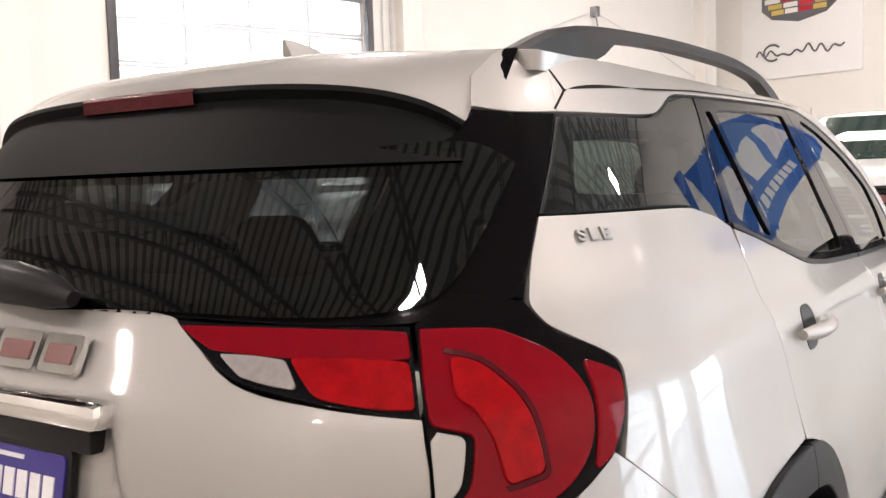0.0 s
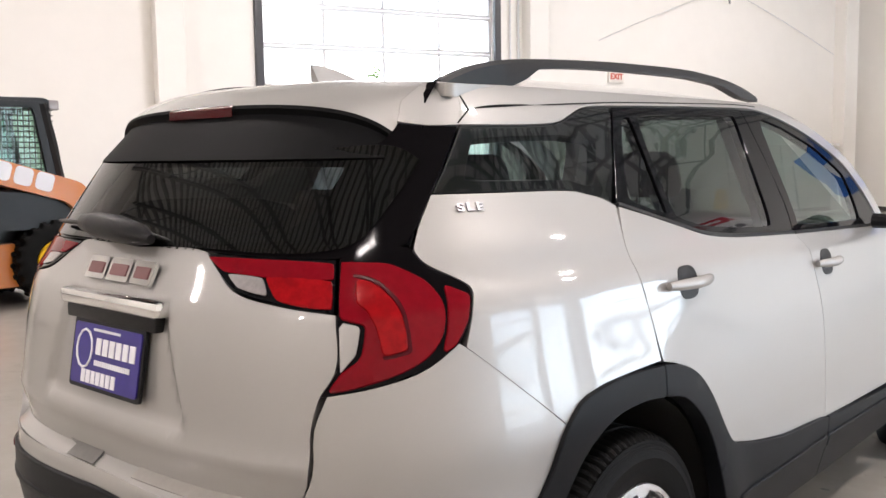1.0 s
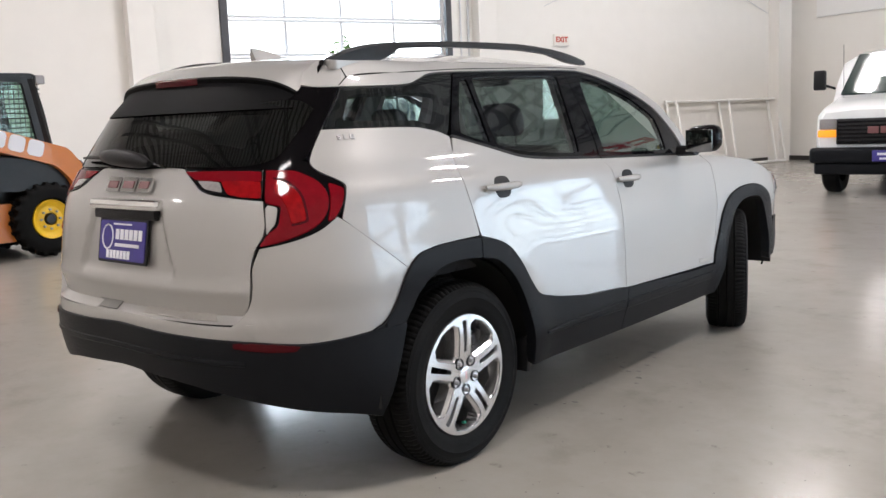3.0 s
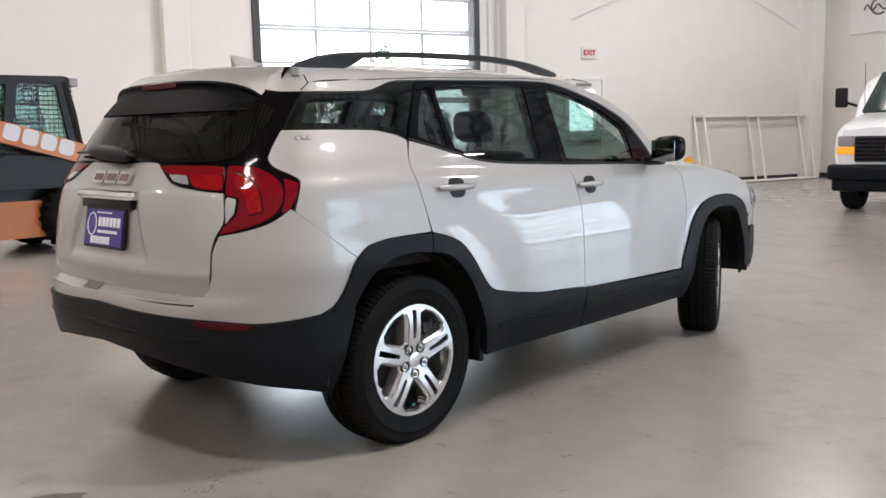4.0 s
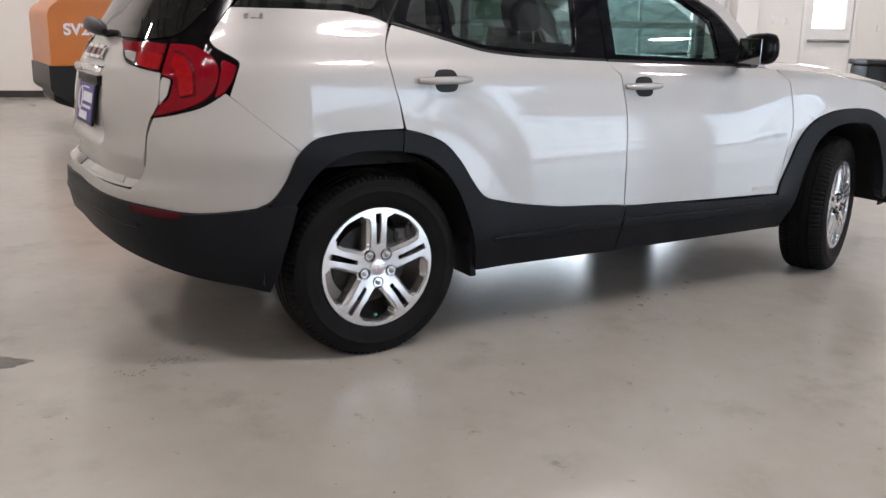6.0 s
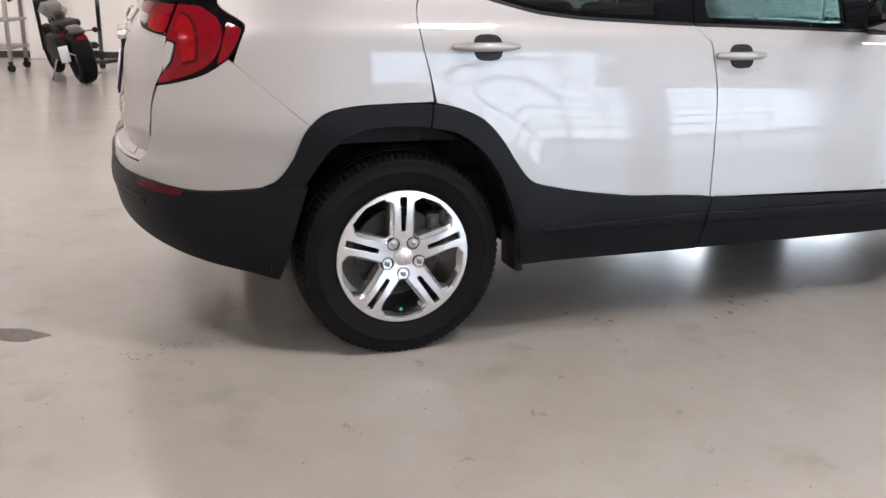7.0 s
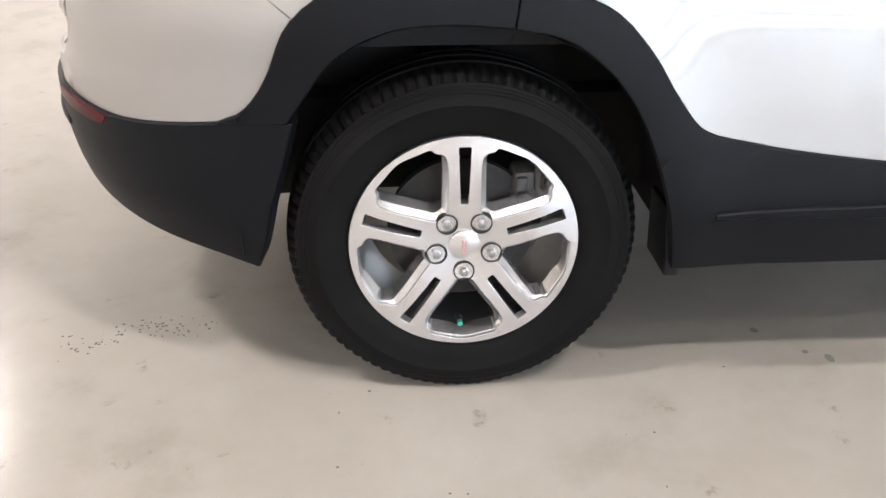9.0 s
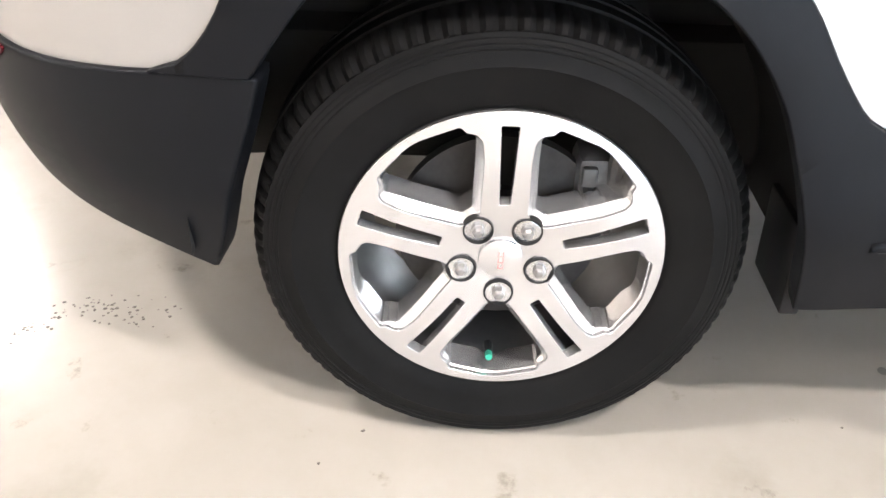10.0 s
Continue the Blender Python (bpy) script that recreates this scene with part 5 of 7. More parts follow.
WEST_DOOR = (3.36, 7.46, 0, 4.3)
EXIT = (9.52, 10.46, 0, 2.23)
setting("wall_west", wall_with_openings(WALL_W - 0.3, WALL_W, [WEST_DOOR, EXIT]), WALL, "cream painted hall wall with a sectional door", "wall", ROOM)
EAST_DOORS = [(4.6, 9.4, 0, 3.6), (10.0, 15.4, 0, 3.6)]
setting("wall_east", wall_with_openings(WALL_E, WALL_E + 0.3, EAST_DOORS), WALL, "cream painted hall wall with glazed doors", "wall", ROOM)
setting("ceiling", slab(WALL_W - 0.3, WALL_E + 0.3, WALL_S - 0.3, WALL_N + 0.3, CEILING, CEILING + 0.2), ROOF_DECK, "white metal roof deck", "ceiling", ROOM)
bm = bmesh.new()
for y0, y1 in ((WALL_S, WEST_DOOR[0] - 0.15), (WEST_DOOR[1] + 0.15, EXIT[0] - 0.09), (EXIT[1] + 0.09, WALL_N)):
    box(bm, WALL_W, WALL_W + 0.015, y0, y1, 0, 0.10, 0.003)
box(bm, WALL_W, NORTH_DOOR[0] - 0.15, WALL_N - 0.015, WALL_N, 0, 0.10, 0.003)
setting("baseboard", bm, BASE, "dark rubber baseboard", "baseboard", ROOM)
for deep, y in ((0.28, 1.75), (0.25, 8.05), (0.30, 16.2), (0.28, -6.0)):
    bm = bmesh.new()
    box(bm, WALL_W, WALL_W + deep, y, y + 0.4, 0, CEILING, 0.01)
    setting("pilaster", bm, WALL, "cream boxed-in column along the wall", "column", ROOM)


def sectional_door(x, opening, name, rows, cols, facing_sign, m=ROOM):
    """A glazed sectional door: frame, rails, stiles and panes."""
    y0, y1, z0, z1 = opening
    d = thing(name, "white glazed sectional overhead door, closed", "door", m, kind="structure")
    bm = bmesh.new()
    for a, b in ((y0 - 0.12, y0), (y1, y1 + 0.12)):
        box(bm, x - 0.06, x + 0.06, a, b, 0, z1 + 0.12, 0.008)
    box(bm, x - 0.06, x + 0.06, y0, y1, z1, z1 + 0.12, 0.008)
    part("door_frame", bm, FRAME_DARK, d)
    h, w = (z1 - z0) / rows, (y1 - y0) / cols
    for r in range(rows):
        bm = bmesh.new()
        za, zb = z0 + r * h, z0 + (r + 1) * h - 0.006
        xs = x - 0.10 * facing_sign
        box(bm, xs - 0.022, xs + 0.022, y0, y1, za, za + 0.05, 0.003)
        box(bm, xs - 0.022, xs + 0.022, y0, y1, zb - 0.05, zb, 0.003)
        for c in range(cols + 1):
            yc = min(max(y0 + c * w, y0 + 0.03), y1 - 0.03)
            box(bm, xs - 0.021, xs + 0.021, yc - 0.03, yc + 0.03, za + 0.05, zb - 0.05, 0.003)
        section = part("door_section", bm, ALU, d)
        for c in range(cols):
            bm = bmesh.new()
            ya, yb = y0 + c * w + 0.03, y0 + (c + 1) * w - 0.03
            box(bm, xs - 0.003, xs + 0.003, ya, yb, za + 0.05, zb - 0.05)
            pane = part("pane", bm, PANE, section, smooth=False)
            pane.visible_shadow = False
    return d


sectional_door(WALL_W, WEST_DOOR, "door_1", 7, 4, 1)
for k, o in enumerate(EAST_DOORS):
    sectional_door(WALL_E, o, "door_%d" % (k + 3), 6, 5, -1)

# a glazed door in the north wall: the same door, turned
sectional_door(-WALL_N, NORTH_DOOR, "door_5", 6, 4, 1, ROOM @ pose(0, 0, 0, 0, 0, -90))

# exit door
d = thing("door_2", "white steel exit door with a glazed upper half", "door", ROOM, kind="structure")
bm = bmesh.new()
for a, b in ((EXIT[0] - 0.07, EXIT[0]), (EXIT[1], EXIT[1] + 0.07)):
    box(bm, WALL_W - 0.05, WALL_W + 0.035, a, b, 0, EXIT[3] + 0.07, 0.004)
box(bm, WALL_W - 0.05, WALL_W + 0.035, EXIT[0], EXIT[1], EXIT[3], EXIT[3] + 0.07, 0.004)
part("door_frame", bm, WHITE_PAINT, d)
bm = bmesh.new()
a, b = EXIT[0] + 0.01, EXIT[1] - 0.01
wa, wb, wz0, wz1 = a + 0.13, b - 0.13, 1.22, 2.04
for q in ((a, wa, 0.01, EXIT[3] - 0.01), (wb, b, 0.01, EXIT[3] - 0.01), (wa, wb, 0.01, wz0), (wa, wb, wz1, EXIT[3] - 0.01)):
    box(bm, WALL_W - 0.045, WALL_W, *q)
leaf = part("door_leaf", bm, WHITE_PAINT, d)
bm = bmesh.new()
box(bm, WALL_W - 0.025, WALL_W - 0.019, wa, wb, wz0, wz1)
pane = part("pane", bm, PANE, leaf)
pane.visible_shadow = False
bm = bmesh.new()
box(bm, WALL_W + 0.03, WALL_W + 0.07, a + 0.05, b - 0.05, 0.98, 1.03, 0.01)
part("panic_bar", bm, STEEL, leaf)
bm = bmesh.new()
box(bm, WALL_W + 0.0, WALL_W + 0.06, a + 0.28, b - 0.28, 2.10, 2.16, 0.008)
tube(bm, [(WALL_W + 0.05, b - 0.35, 2.15), (WALL_W + 0.18, b - 0.55, 2.19), (WALL_W + 0.04, b - 0.75, 2.24)], 0.012, 8)
part("door_closer", bm, STEEL, leaf)

# outside: ground, bank and trees
bm = bmesh.new()
box(bm, -900, 900, -900, 900, -0.5, -0.21)
setting("ground", bm, GRASS, "grass and paving outside the hall", "ground")
bm = bmesh.new()
box(bm, WALL_W - 60, WALL_W - 0.31, -60, 60, -0.2, -0.06)
box(bm, WALL_E + 0.31, WALL_E + 25, -30, 40, -0.2, -0.06)
box(bm, WALL_W - 0.3, WALL_E + 0.3, WALL_N + 0.31, 40, -0.2, -0.06)
setting("pavement", bm, ASPHALT, "light asphalt yard outside", "pavement", ROOM)

# added glowing sheet: makes the sky behind the west door come out white
SKY_GLOW = material("sky_glow", (0.9, 0.9, 0.9), 1.0, emit=(1, 1, 0.98), emit_power=2.2)
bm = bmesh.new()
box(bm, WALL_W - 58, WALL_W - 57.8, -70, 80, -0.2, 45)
setting("backdrop", bm, SKY_GLOW, "glowing white sheet in place of the overexposed sky beyond the trees", "backdrop", ROOM)

# high bay lamps
first = None
for px, py in LAMP_PLACES:
    if first is None:
        first = thing("high_bay_lamp", "white rectangular high bay lamp hung from the ceiling", "ceiling lamp", room(px, py, CEILING - 0.6), "high bay lamps")
        bm = bmesh.new()
        box(bm, -0.18, 0.18, -0.60, 0.60, 0.0, 0.07, 0.01)
        part("housing", bm, ALU, first)
        bm = bmesh.new()
        box(bm, -0.14, 0.14, -0.57, 0.57, -0.012, -0.002, 0.003)
        part("diffuser", bm, LIGHT_FACE, first)
        bm = bmesh.new()
        for dx, dy in ((-0.15, -0.5), (0.15, -0.5), (-0.15, 0.5), (0.15, 0.5)):
            tube(bm, [(dx, dy, 0.07), (dx, dy, 0.6)], 0.004, 6)
        part("hanger", bm, STEEL, first)
    else:
        copy_thing(first, room(px, py, CEILING - 0.6))


# ---------------------------------------------------------------- fittings of the hall
def bars_of_text(bm, x0, x1, y0, y1, m, depth=0.002, fill=0.76):
    """Unreadable lettering as plain bars."""
    n = max(1, round((x1 - x0) / (0.8 * (y1 - y0))))
    w = (x1 - x0) / n
    for k in range(n):
        a, b = x0 + (k + 0.5 - fill / 2) * w, x0 + (k + 0.5 + fill / 2) * w
        prism(bm, [(a, y0), (b, y0), (b, y1), (a, y1)], depth, m)


def letters(name, body, size, m, mat, parent, extrude=0.003, spacing=1.0, bold=0.0):
    """Raised lettering in the built-in font, as a mesh."""
    c = bpy.data.curves.new(name, "FONT")
    c.body, c.size, c.extrude, c.align_x, c.align_y, c.space_character, c.offset = body, size, extrude, "CENTER", "CENTER", spacing, bold
    c.materials.append(mat)
    ob = new(name, c)
    me = bpy.data.meshes.new_from_object(ob.evaluated_get(bpy.context.evaluated_depsgraph_get()))
    bpy.data.objects.remove(ob)
    ob = new(name, me)
    ob.parent, ob.matrix_basis = parent, m
    return ob


ON_WEST = Matrix(((0, 0, 1, 0), (1, 0, 0, 0), (0, 1, 0, 0), (0, 0, 0, 1)))      # text that faces +x, read along +y
# exit sign
sign = thing("exit_sign", "small white exit sign with red letters over the exit door", "sign", ROOM @ Matrix.Translation((WALL_W, 10.12, 2.76)))
bm = bmesh.new()
box(bm, 0.0, 0.05, -0.18, 0.18, -0.11, 0.11, 0.006)
part("case", bm, EXIT_FACE, sign)
letters("exit_letters", "EXIT", 0.145, Matrix.Translation((0.052, 0, 0)) @ ON_WEST, EXIT_RED, sign, 0.002, 1.0, 0.006)

# makers' signs on the north wall: plain shapes in their colours
NORTH = ROOM @ Matrix(((1, 0, 0, 0), (0, 0, -1, 0), (0, 1, 0, 0), (0, 0, 0, 1)))   # x along the wall, y up, z into the hall


def wall_sign(name, label, x0, x1, z0, z1, mat, depth=0.05):
    ob = thing(name, label, "sign", NORTH @ Matrix.Translation(((x0 + x1) / 2, (z0 + z1) / 2, -WALL_N)))
    bm = bmesh.new()
    w, h = (x1 - x0) / 2, (z1 - z0) / 2
    prism(bm, [(-w, -h), (w, -h), (w, h), (-w, h)], depth)
    part("board", bm, mat, ob)
    return ob


SIGN_WHITE = material("sign_white", (0.82, 0.81, 0.79), 0.5, grain=0.01, scale=4)
GOLD = material("sign_gold", (0.62, 0.45, 0.12), 0.4, 0.3, grain=0.05, scale=10)
GREY_INK = material("grey_ink", (0.12, 0.12, 0.13), 0.5)
SIGN_RED = material("sign_red", (0.55, 0.02, 0.04), 0.45)
crest = wall_sign("wall_sign", "white board with a striped crest on the wall", -10.35, -7.62, 3.25, 5.35, SIGN_WHITE)
bm = bmesh.new()
prism(bm, [(-0.86, 0.85), (-0.86, 0.30), (-0.62, 0.10), (0.0, -0.02), (0.62, 0.10), (0.86, 0.30), (0.86, 0.85)], 0.02, pose(0, 0.1, 0.051))
shield = part("crest", bm, GREY_INK, crest)
for r in range(5):
    for c in range(4):
        bm = bmesh.new()
        x0, y0 = -0.78 + 0.40 * c, 0.68 - 0.125 * r
        squeeze = 1 - 0.10 * max(r - 2, 0)
        box(bm, x0 * squeeze, (x0 + 0.36) * squeeze, y0 + 0.1, y0 + 0.20, 0.071, 0.08, 0.002)
        part("crest_bar", bm, (SIGN_RED, GOLD, SIGN_WHITE)[(r * 2 + c + (r // 2)) % 3], shield)
bm = bmesh.new()
pts = []
for k in range(60):
    t = k / 59
    pts.append((-1.0 + 2.0 * t, -0.55 + 0.05 * t + 0.09 * math.sin(t * 44) * (0.6 + 0.4 * math.cos(t * 9)) + 0.04 * math.sin(t * 13), 0.06))
tube(bm, pts, 0.02, 6)
tube(bm, [(-0.62 + 0.2 * math.cos(a / 3), -0.50 + 0.17 * math.sin(a / 3), 0.06) for a in range(2, 17)], 0.022, 6)
part("script_stroke", bm, GREY_INK, crest, "dark stroke in place of script lettering")

banner = wall_sign("wall_banner", "blue banner with white lettering bars", -3.45, -1.10, 3.75, 5.65, BANNER_BLUE, 0.012)
bm = bmesh.new()
bars_of_text(bm, -0.95, 0.95, -0.30, 0.38, pose(0, 0, 0.013))
part("lettering_bar", bm, WHITE_INK, banner)
bm = bmesh.new()
bars_of_text(bm, -0.6, 0.6, -0.70, -0.50, pose(0, 0, 0.013))
part("lettering_bar", bm, WHITE_INK, banner)
makers = wall_sign("wall_sign", "white board with red shapes and a dark ring emblem", 0.6, 4.0, 3.9, 5.9, SIGN_WHITE)
for k in range(3):
    bm = bmesh.new()
    x0 = -1.5 + 0.75 * k
    prism(bm, [(x0, 0.15), (x0 + 0.6, 0.15), (x0 + 0.6, 0.36), (x0 + 0.22, 0.36), (x0 + 0.22, 0.55), (x0 + 0.6, 0.55), (x0 + 0.6, 0.78), (x0, 0.78)], 0.03, pose(0, 0, 0.051))
    part("red_shape", bm, SIGN_RED, makers)
bm = bmesh.new()
tube(bm, [(1.0 + 0.42 * math.cos(math.tau * k / 32), -0.45 + 0.42 * math.sin(math.tau * k / 32), 0.07) for k in range(32)], 0.05, 8, closed=True)
part("ring_emblem", bm, GREY_INK, makers)
bm = bmesh.new()
bars_of_text(bm, -1.4, 0.3, -0.6, -0.3, pose(0, 0, 0.051))
part("lettering_bar", bm, GREY_INK, makers)

# conduits, bracket and slack cables on the west wall
bm = bmesh.new()
tube(bm, [(WALL_W + 0.03, 7.95, 0.4), (WALL_W + 0.03, 7.95, 7.0)], 0.022, 8)
tube(bm, [(WALL_W + 0.03, 7.78, 1.2), (WALL_W + 0.03, 7.78, 7.0)], 0.016, 8)
box(bm, WALL_W, WALL_W + 0.12, 7.88, 8.02, 1.1, 1.45, 0.01)
conduit = tagged(mesh_ob("conduit", bm, ALU), "grey electrical conduit with a box on the wall", "conduit", kind="structure")
conduit.matrix_world = ROOM
hook = thing("wall_bracket", "grey steel bracket with slack cables on the wall", "bracket", ROOM @ Matrix.Translation((WALL_W, 12.9, 4.55)))
bm = bmesh.new()
box(bm, 0, 0.16, -0.06, 0.06, -0.10, 0.10, 0.01)
tube(bm, [(0.1, 0, -0.05), (0.14, 0, -0.3)], 0.02, 8)
part("plate", bm, STEEL, hook)
for d in (-1, 1):
    bm = bmesh.new()
    tube(bm, [(0.06, d * 3.2 * t, -1.15 * t + 0.18 * t * (1 - t)) for t in (0, 0.25, 0.5, 0.75, 1)], 0.008, 6)
    part("cable", bm, ALU, hook)
bm = bmesh.new()
for (y, z) in ((8.9, 1.35), (9.15, 1.35), (11.0, 1.25), (-2.6, 1.0)):
    box(bm, WALL_W, WALL_W + 0.03, y - 0.04, y + 0.04, z - 0.06, z + 0.06, 0.004)
sw = tagged(mesh_ob("wall_switch", bm, WHITE_PAINT), "small white switch plates on the wall", "switch", kind="structure")
sw.matrix_world = ROOM

# roof joists
bm = bmesh.new()
for k in range(16):
    y = WALL_S + 1.0 + 1.9 * k
    for z, r in ((CEILING - 0.08, 0.04), (CEILING - 0.62, 0.035)):
        box(bm, WALL_W, WALL_E, y - r, y + r, z - r, z + r)
    n = 30
    for i in range(n):
        xa, xb = WALL_W + (WALL_E - WALL_W) * i / n, WALL_W + (WALL_E - WALL_W) * (i + 1) / n
        za, zb = (CEILING - 0.08, CEILING - 0.62) if i % 2 else (CEILING - 0.62, CEILING - 0.08)
        tube(bm, [(xa, y, za), (xb, y, zb)], 0.016, 4, caps=False)
for k in range(60):
    x = WALL_W + 0.18 + (WALL_E - WALL_W) * k / 60
    box(bm, x - 0.05, x + 0.05, WALL_S, WALL_N, CEILING - 0.035, CEILING - 0.002)
setting("ceiling_joists", bm, TRUSS, "grey open-web roof joists under a ribbed deck", "joists", ROOM)

# ---- football goal frames of white pipe, leaning on the wall
def goal(y0, y1, lean, label):
    g = thing("goal_frame", label, "goal frame", ROOM, "pipe frames at the wall")
    bottom, top = WALL_W + 0.34 + lean, WALL_W + 0.06 + lean
    for a, b in (((bottom, y0, 0.03), (top, y0, 1.46)), ((bottom, y1, 0.03), (top, y1, 1.46)), ((bottom, y0, 0.03), (bottom, y1, 0.03)), ((top, y0, 1.46), (top, y1, 1.46)),
                 ((bottom, (y0 + y1) / 2, 0.03), (top, (y0 + y1) / 2, 1.46))):
        bm = bmesh.new()
        tube(bm, [a, b], 0.028, 10)
        part("pipe", bm, WHITE_PAINT, g)
    for y in (y0, (y0 + y1) / 2, y1):
        bm = bmesh.new()
        tube(bm, [(top, y - 0.05, 1.46), (top, y + 0.05, 1.46)], 0.036, 10)
        part("elbow", bm, WHITE_PAINT, g)
    return g


goal(12.92, 16.10, 0.0, "white plastic pipe goal frame leaning on the wall")
goal(13.10, 16.28, 0.12, "second white plastic pipe goal frame leaning in front")

# ---- yellow wet floor sign
caution = thing("wet_floor_sign", "yellow folding wet floor sign standing open", "floor sign", pose(-5.95, 15.1, 0, 0, 0, 35))
for sgn in (1, -1):
    bm = bmesh.new()
    prism(bm, [(-0.15, 0.0), (-0.10, 0.0), (-0.08, 0.06), (0.08, 0.06), (0.10, 0.0), (0.15, 0.0), (0.10, 0.60, 0.03), (-0.10, 0.60, 0.03)], 0.015, pose(0, sgn * 0.14, 0.0, 90 + sgn * 12, 0, 0))
    part("board", bm, YELLOW_SIGN, caution)
bm = bmesh.new()
box(bm, -0.06, 0.06, -0.03, 0.03, 0.565, 0.63, 0.012)
part("grip", bm, YELLOW_SIGN, caution)
bm = bmesh.new()
bars_of_text(bm, -0.07, 0.07, 0.38, 0.44, pose(0, -0.14, 0.0, 90 - 12, 0, 0) @ pose(0, 0, 0.016))
part("lettering_bar", bm, GREY_INK, caution)

# ---------------------------------------------------------------- the skid steer loader
loader = thing("skid_steer_loader", "orange and black skid steer loader with yellow wheel rims", "loader", pose(-7.35, 0.0, 0))


def loader_part(name, outline, x0, x1, mat, parent=None, label="", bevel=0.012):
    """A plate of a side outline (y, z) between x0 and x1."""
    bm = bmesh.new()
    prism(bm, outline, x1 - x0, Matrix(((0, 0, 1, x0), (1, 0, 0, 0), (0, 1, 0, 0), (0, 0, 0, 1))))
    if bevel:
        edges = [e for e in bm.edges if e.is_manifold and e.calc_face_angle(0) > 0.5]
        bmesh.ops.bevel(bm, geom=edges, offset=bevel, segments=2, affect="EDGES")
    return part(name, bm, mat, parent or loader, label)


chassis = loader_part("chassis", [(-0.02, 0.32, 0.05), (0.30, 0.20, 0.03), (2.55, 0.19, 0.03), (2.70, 0.45, 0.05), (2.60, 0.75), (0.0, 0.75)], -0.42, 0.42, BLACK_PAINT, label="black lower body")
loader_part("side_panel", [(1.25, 0.19, 0.02), (1.90, 0.19, 0.02), (1.90, 0.60, 0.03), (1.25, 0.60, 0.03)], 0.42, 0.56, ORANGE, chassis)
loader_part("side_panel", [(1.25, 0.19, 0.02), (1.90, 0.19, 0.02), (1.90, 0.60, 0.03), (1.25, 0.60, 0.03)], -0.56, -0.42, ORANGE, chassis)
loader_part("fender", [(0.55, 0.78), (2.65, 0.70), (2.65, 1.02, 0.06), (1.6, 1.10, 0.1), (0.55, 1.15)], 0.30, 0.66, BLACK_PAINT, chassis)
loader_part("fender", [(0.55, 0.78), (2.65, 0.70), (2.65, 1.02, 0.06), (1.6, 1.10, 0.1), (0.55, 1.15)], -0.66, -0.30, BLACK_PAINT, chassis)
tail = loader_part("engine_cover", [(-0.06, 0.72), (0.52, 0.72), (0.60, 1.10, 0.05), (0.80, 1.46), (0.10, 1.42, 0.08), (-0.06, 1.30, 0.08)], -0.72, 0.72, ORANGE, label="orange engine cover")
loader_part("rear_bumper", [(-0.08, 0.45, 0.05), (0.12, 0.32, 0.05), (0.50, 0.34, 0.05), (0.52, 0.72), (-0.08, 0.72)], -0.70, 0.70, BLACK_PAINT, tail)
letters("model_number", "SV280", 0.16, Matrix.Translation((0.723, 0.30, 1.09)) @ ON_WEST, WHITE_INK, tail, 0.002, 1.05, 0.006)
# cab with mesh sides
cab = loader_part("cab_roof", [(0.88, 1.90, 0.02), (0.95, 1.97, 0.03), (2.25, 1.98, 0.03), (2.36, 1.93, 0.03), (2.30, 1.88)], -0.46, 0.46, BLACK_PAINT, label="black cab roof")
for x in (-0.44, 0.44):
    for a, b, r in (((0.92, 1.08), (0.98, 1.92), 0.045), ((2.42, 0.98), (2.24, 1.92), 0.05), ((0.92, 1.10), (2.42, 1.00), 0.04)):
        bm = bmesh.new()
        tube(bm, [(x, *a), (x, *b)], r, 8)
        part("cab_post", bm, BLACK_PAINT, cab)
    sgn = 1 if x > 0 else -1
    plate_map = (lambda u, v, off, at=x + 0.03 * sgn: Vector((abs(at) + off, u, v)))
    panel("cab_side", [(0.88, 1.06, 0.03), (2.44, 0.98, 0.03), (2.36, 1.55, 0.1), (2.27, 1.94, 0.05), (1.04, 1.95, 0.12), (0.92, 1.72, 0.15)], BLACK_PAINT, cab, depth=0.05, side=sgn, mapper=plate_map, step=0.3,
          holes=[[(1.02, 1.40, 0.08), (1.06, 1.87, 0.14), (1.60, 1.89, 0.05), (1.50, 1.20, 0.05), (1.10, 1.22, 0.10)], [(1.60, 1.18, 0.05), (1.71, 1.89, 0.05), (2.14, 1.89, 0.06), (2.27, 1.12, 0.06)]])
    bm = bmesh.new()
    box(bm, x - 0.035 * sgn - 0.003, x - 0.035 * sgn + 0.003, 1.0, 2.28, 1.14, 1.90)
    part("cab_window", bm, CAB_GLASS, cab, "green-tinted cab window")
    bm = bmesh.new()
    for k in range(26):
        y = 0.98 + 1.32 * k / 25
        tube(bm, [(x, y, 1.12), (x, y + 0.02, 1.88)], 0.006, 4, caps=False)
    for k in range(15):
        z = 1.14 + 0.72 * k / 14
        tube(bm, [(x, 0.96, z), (x, 2.34, z)], 0.006, 4, caps=False)
    tagged(part("side_screen", bm, BLACK_PAINT, cab, "black wire mesh screen"), kind="stuff")
loader_part("cab_back", [(0.90, 1.10), (0.96, 1.10), (1.0, 1.88), (0.94, 1.88)], -0.42, 0.42, BLACK_PAINT, cab, bevel=0)
bm = bmesh.new()
box(bm, -0.26, 0.26, 1.35, 1.85, 0.95, 1.12, 0.05)
box(bm, -0.24, 0.24, 1.18, 1.32, 1.0, 1.62, 0.05)
part("operator_seat", bm, BLACK_TRIM, cab)
bm = bmesh.new()
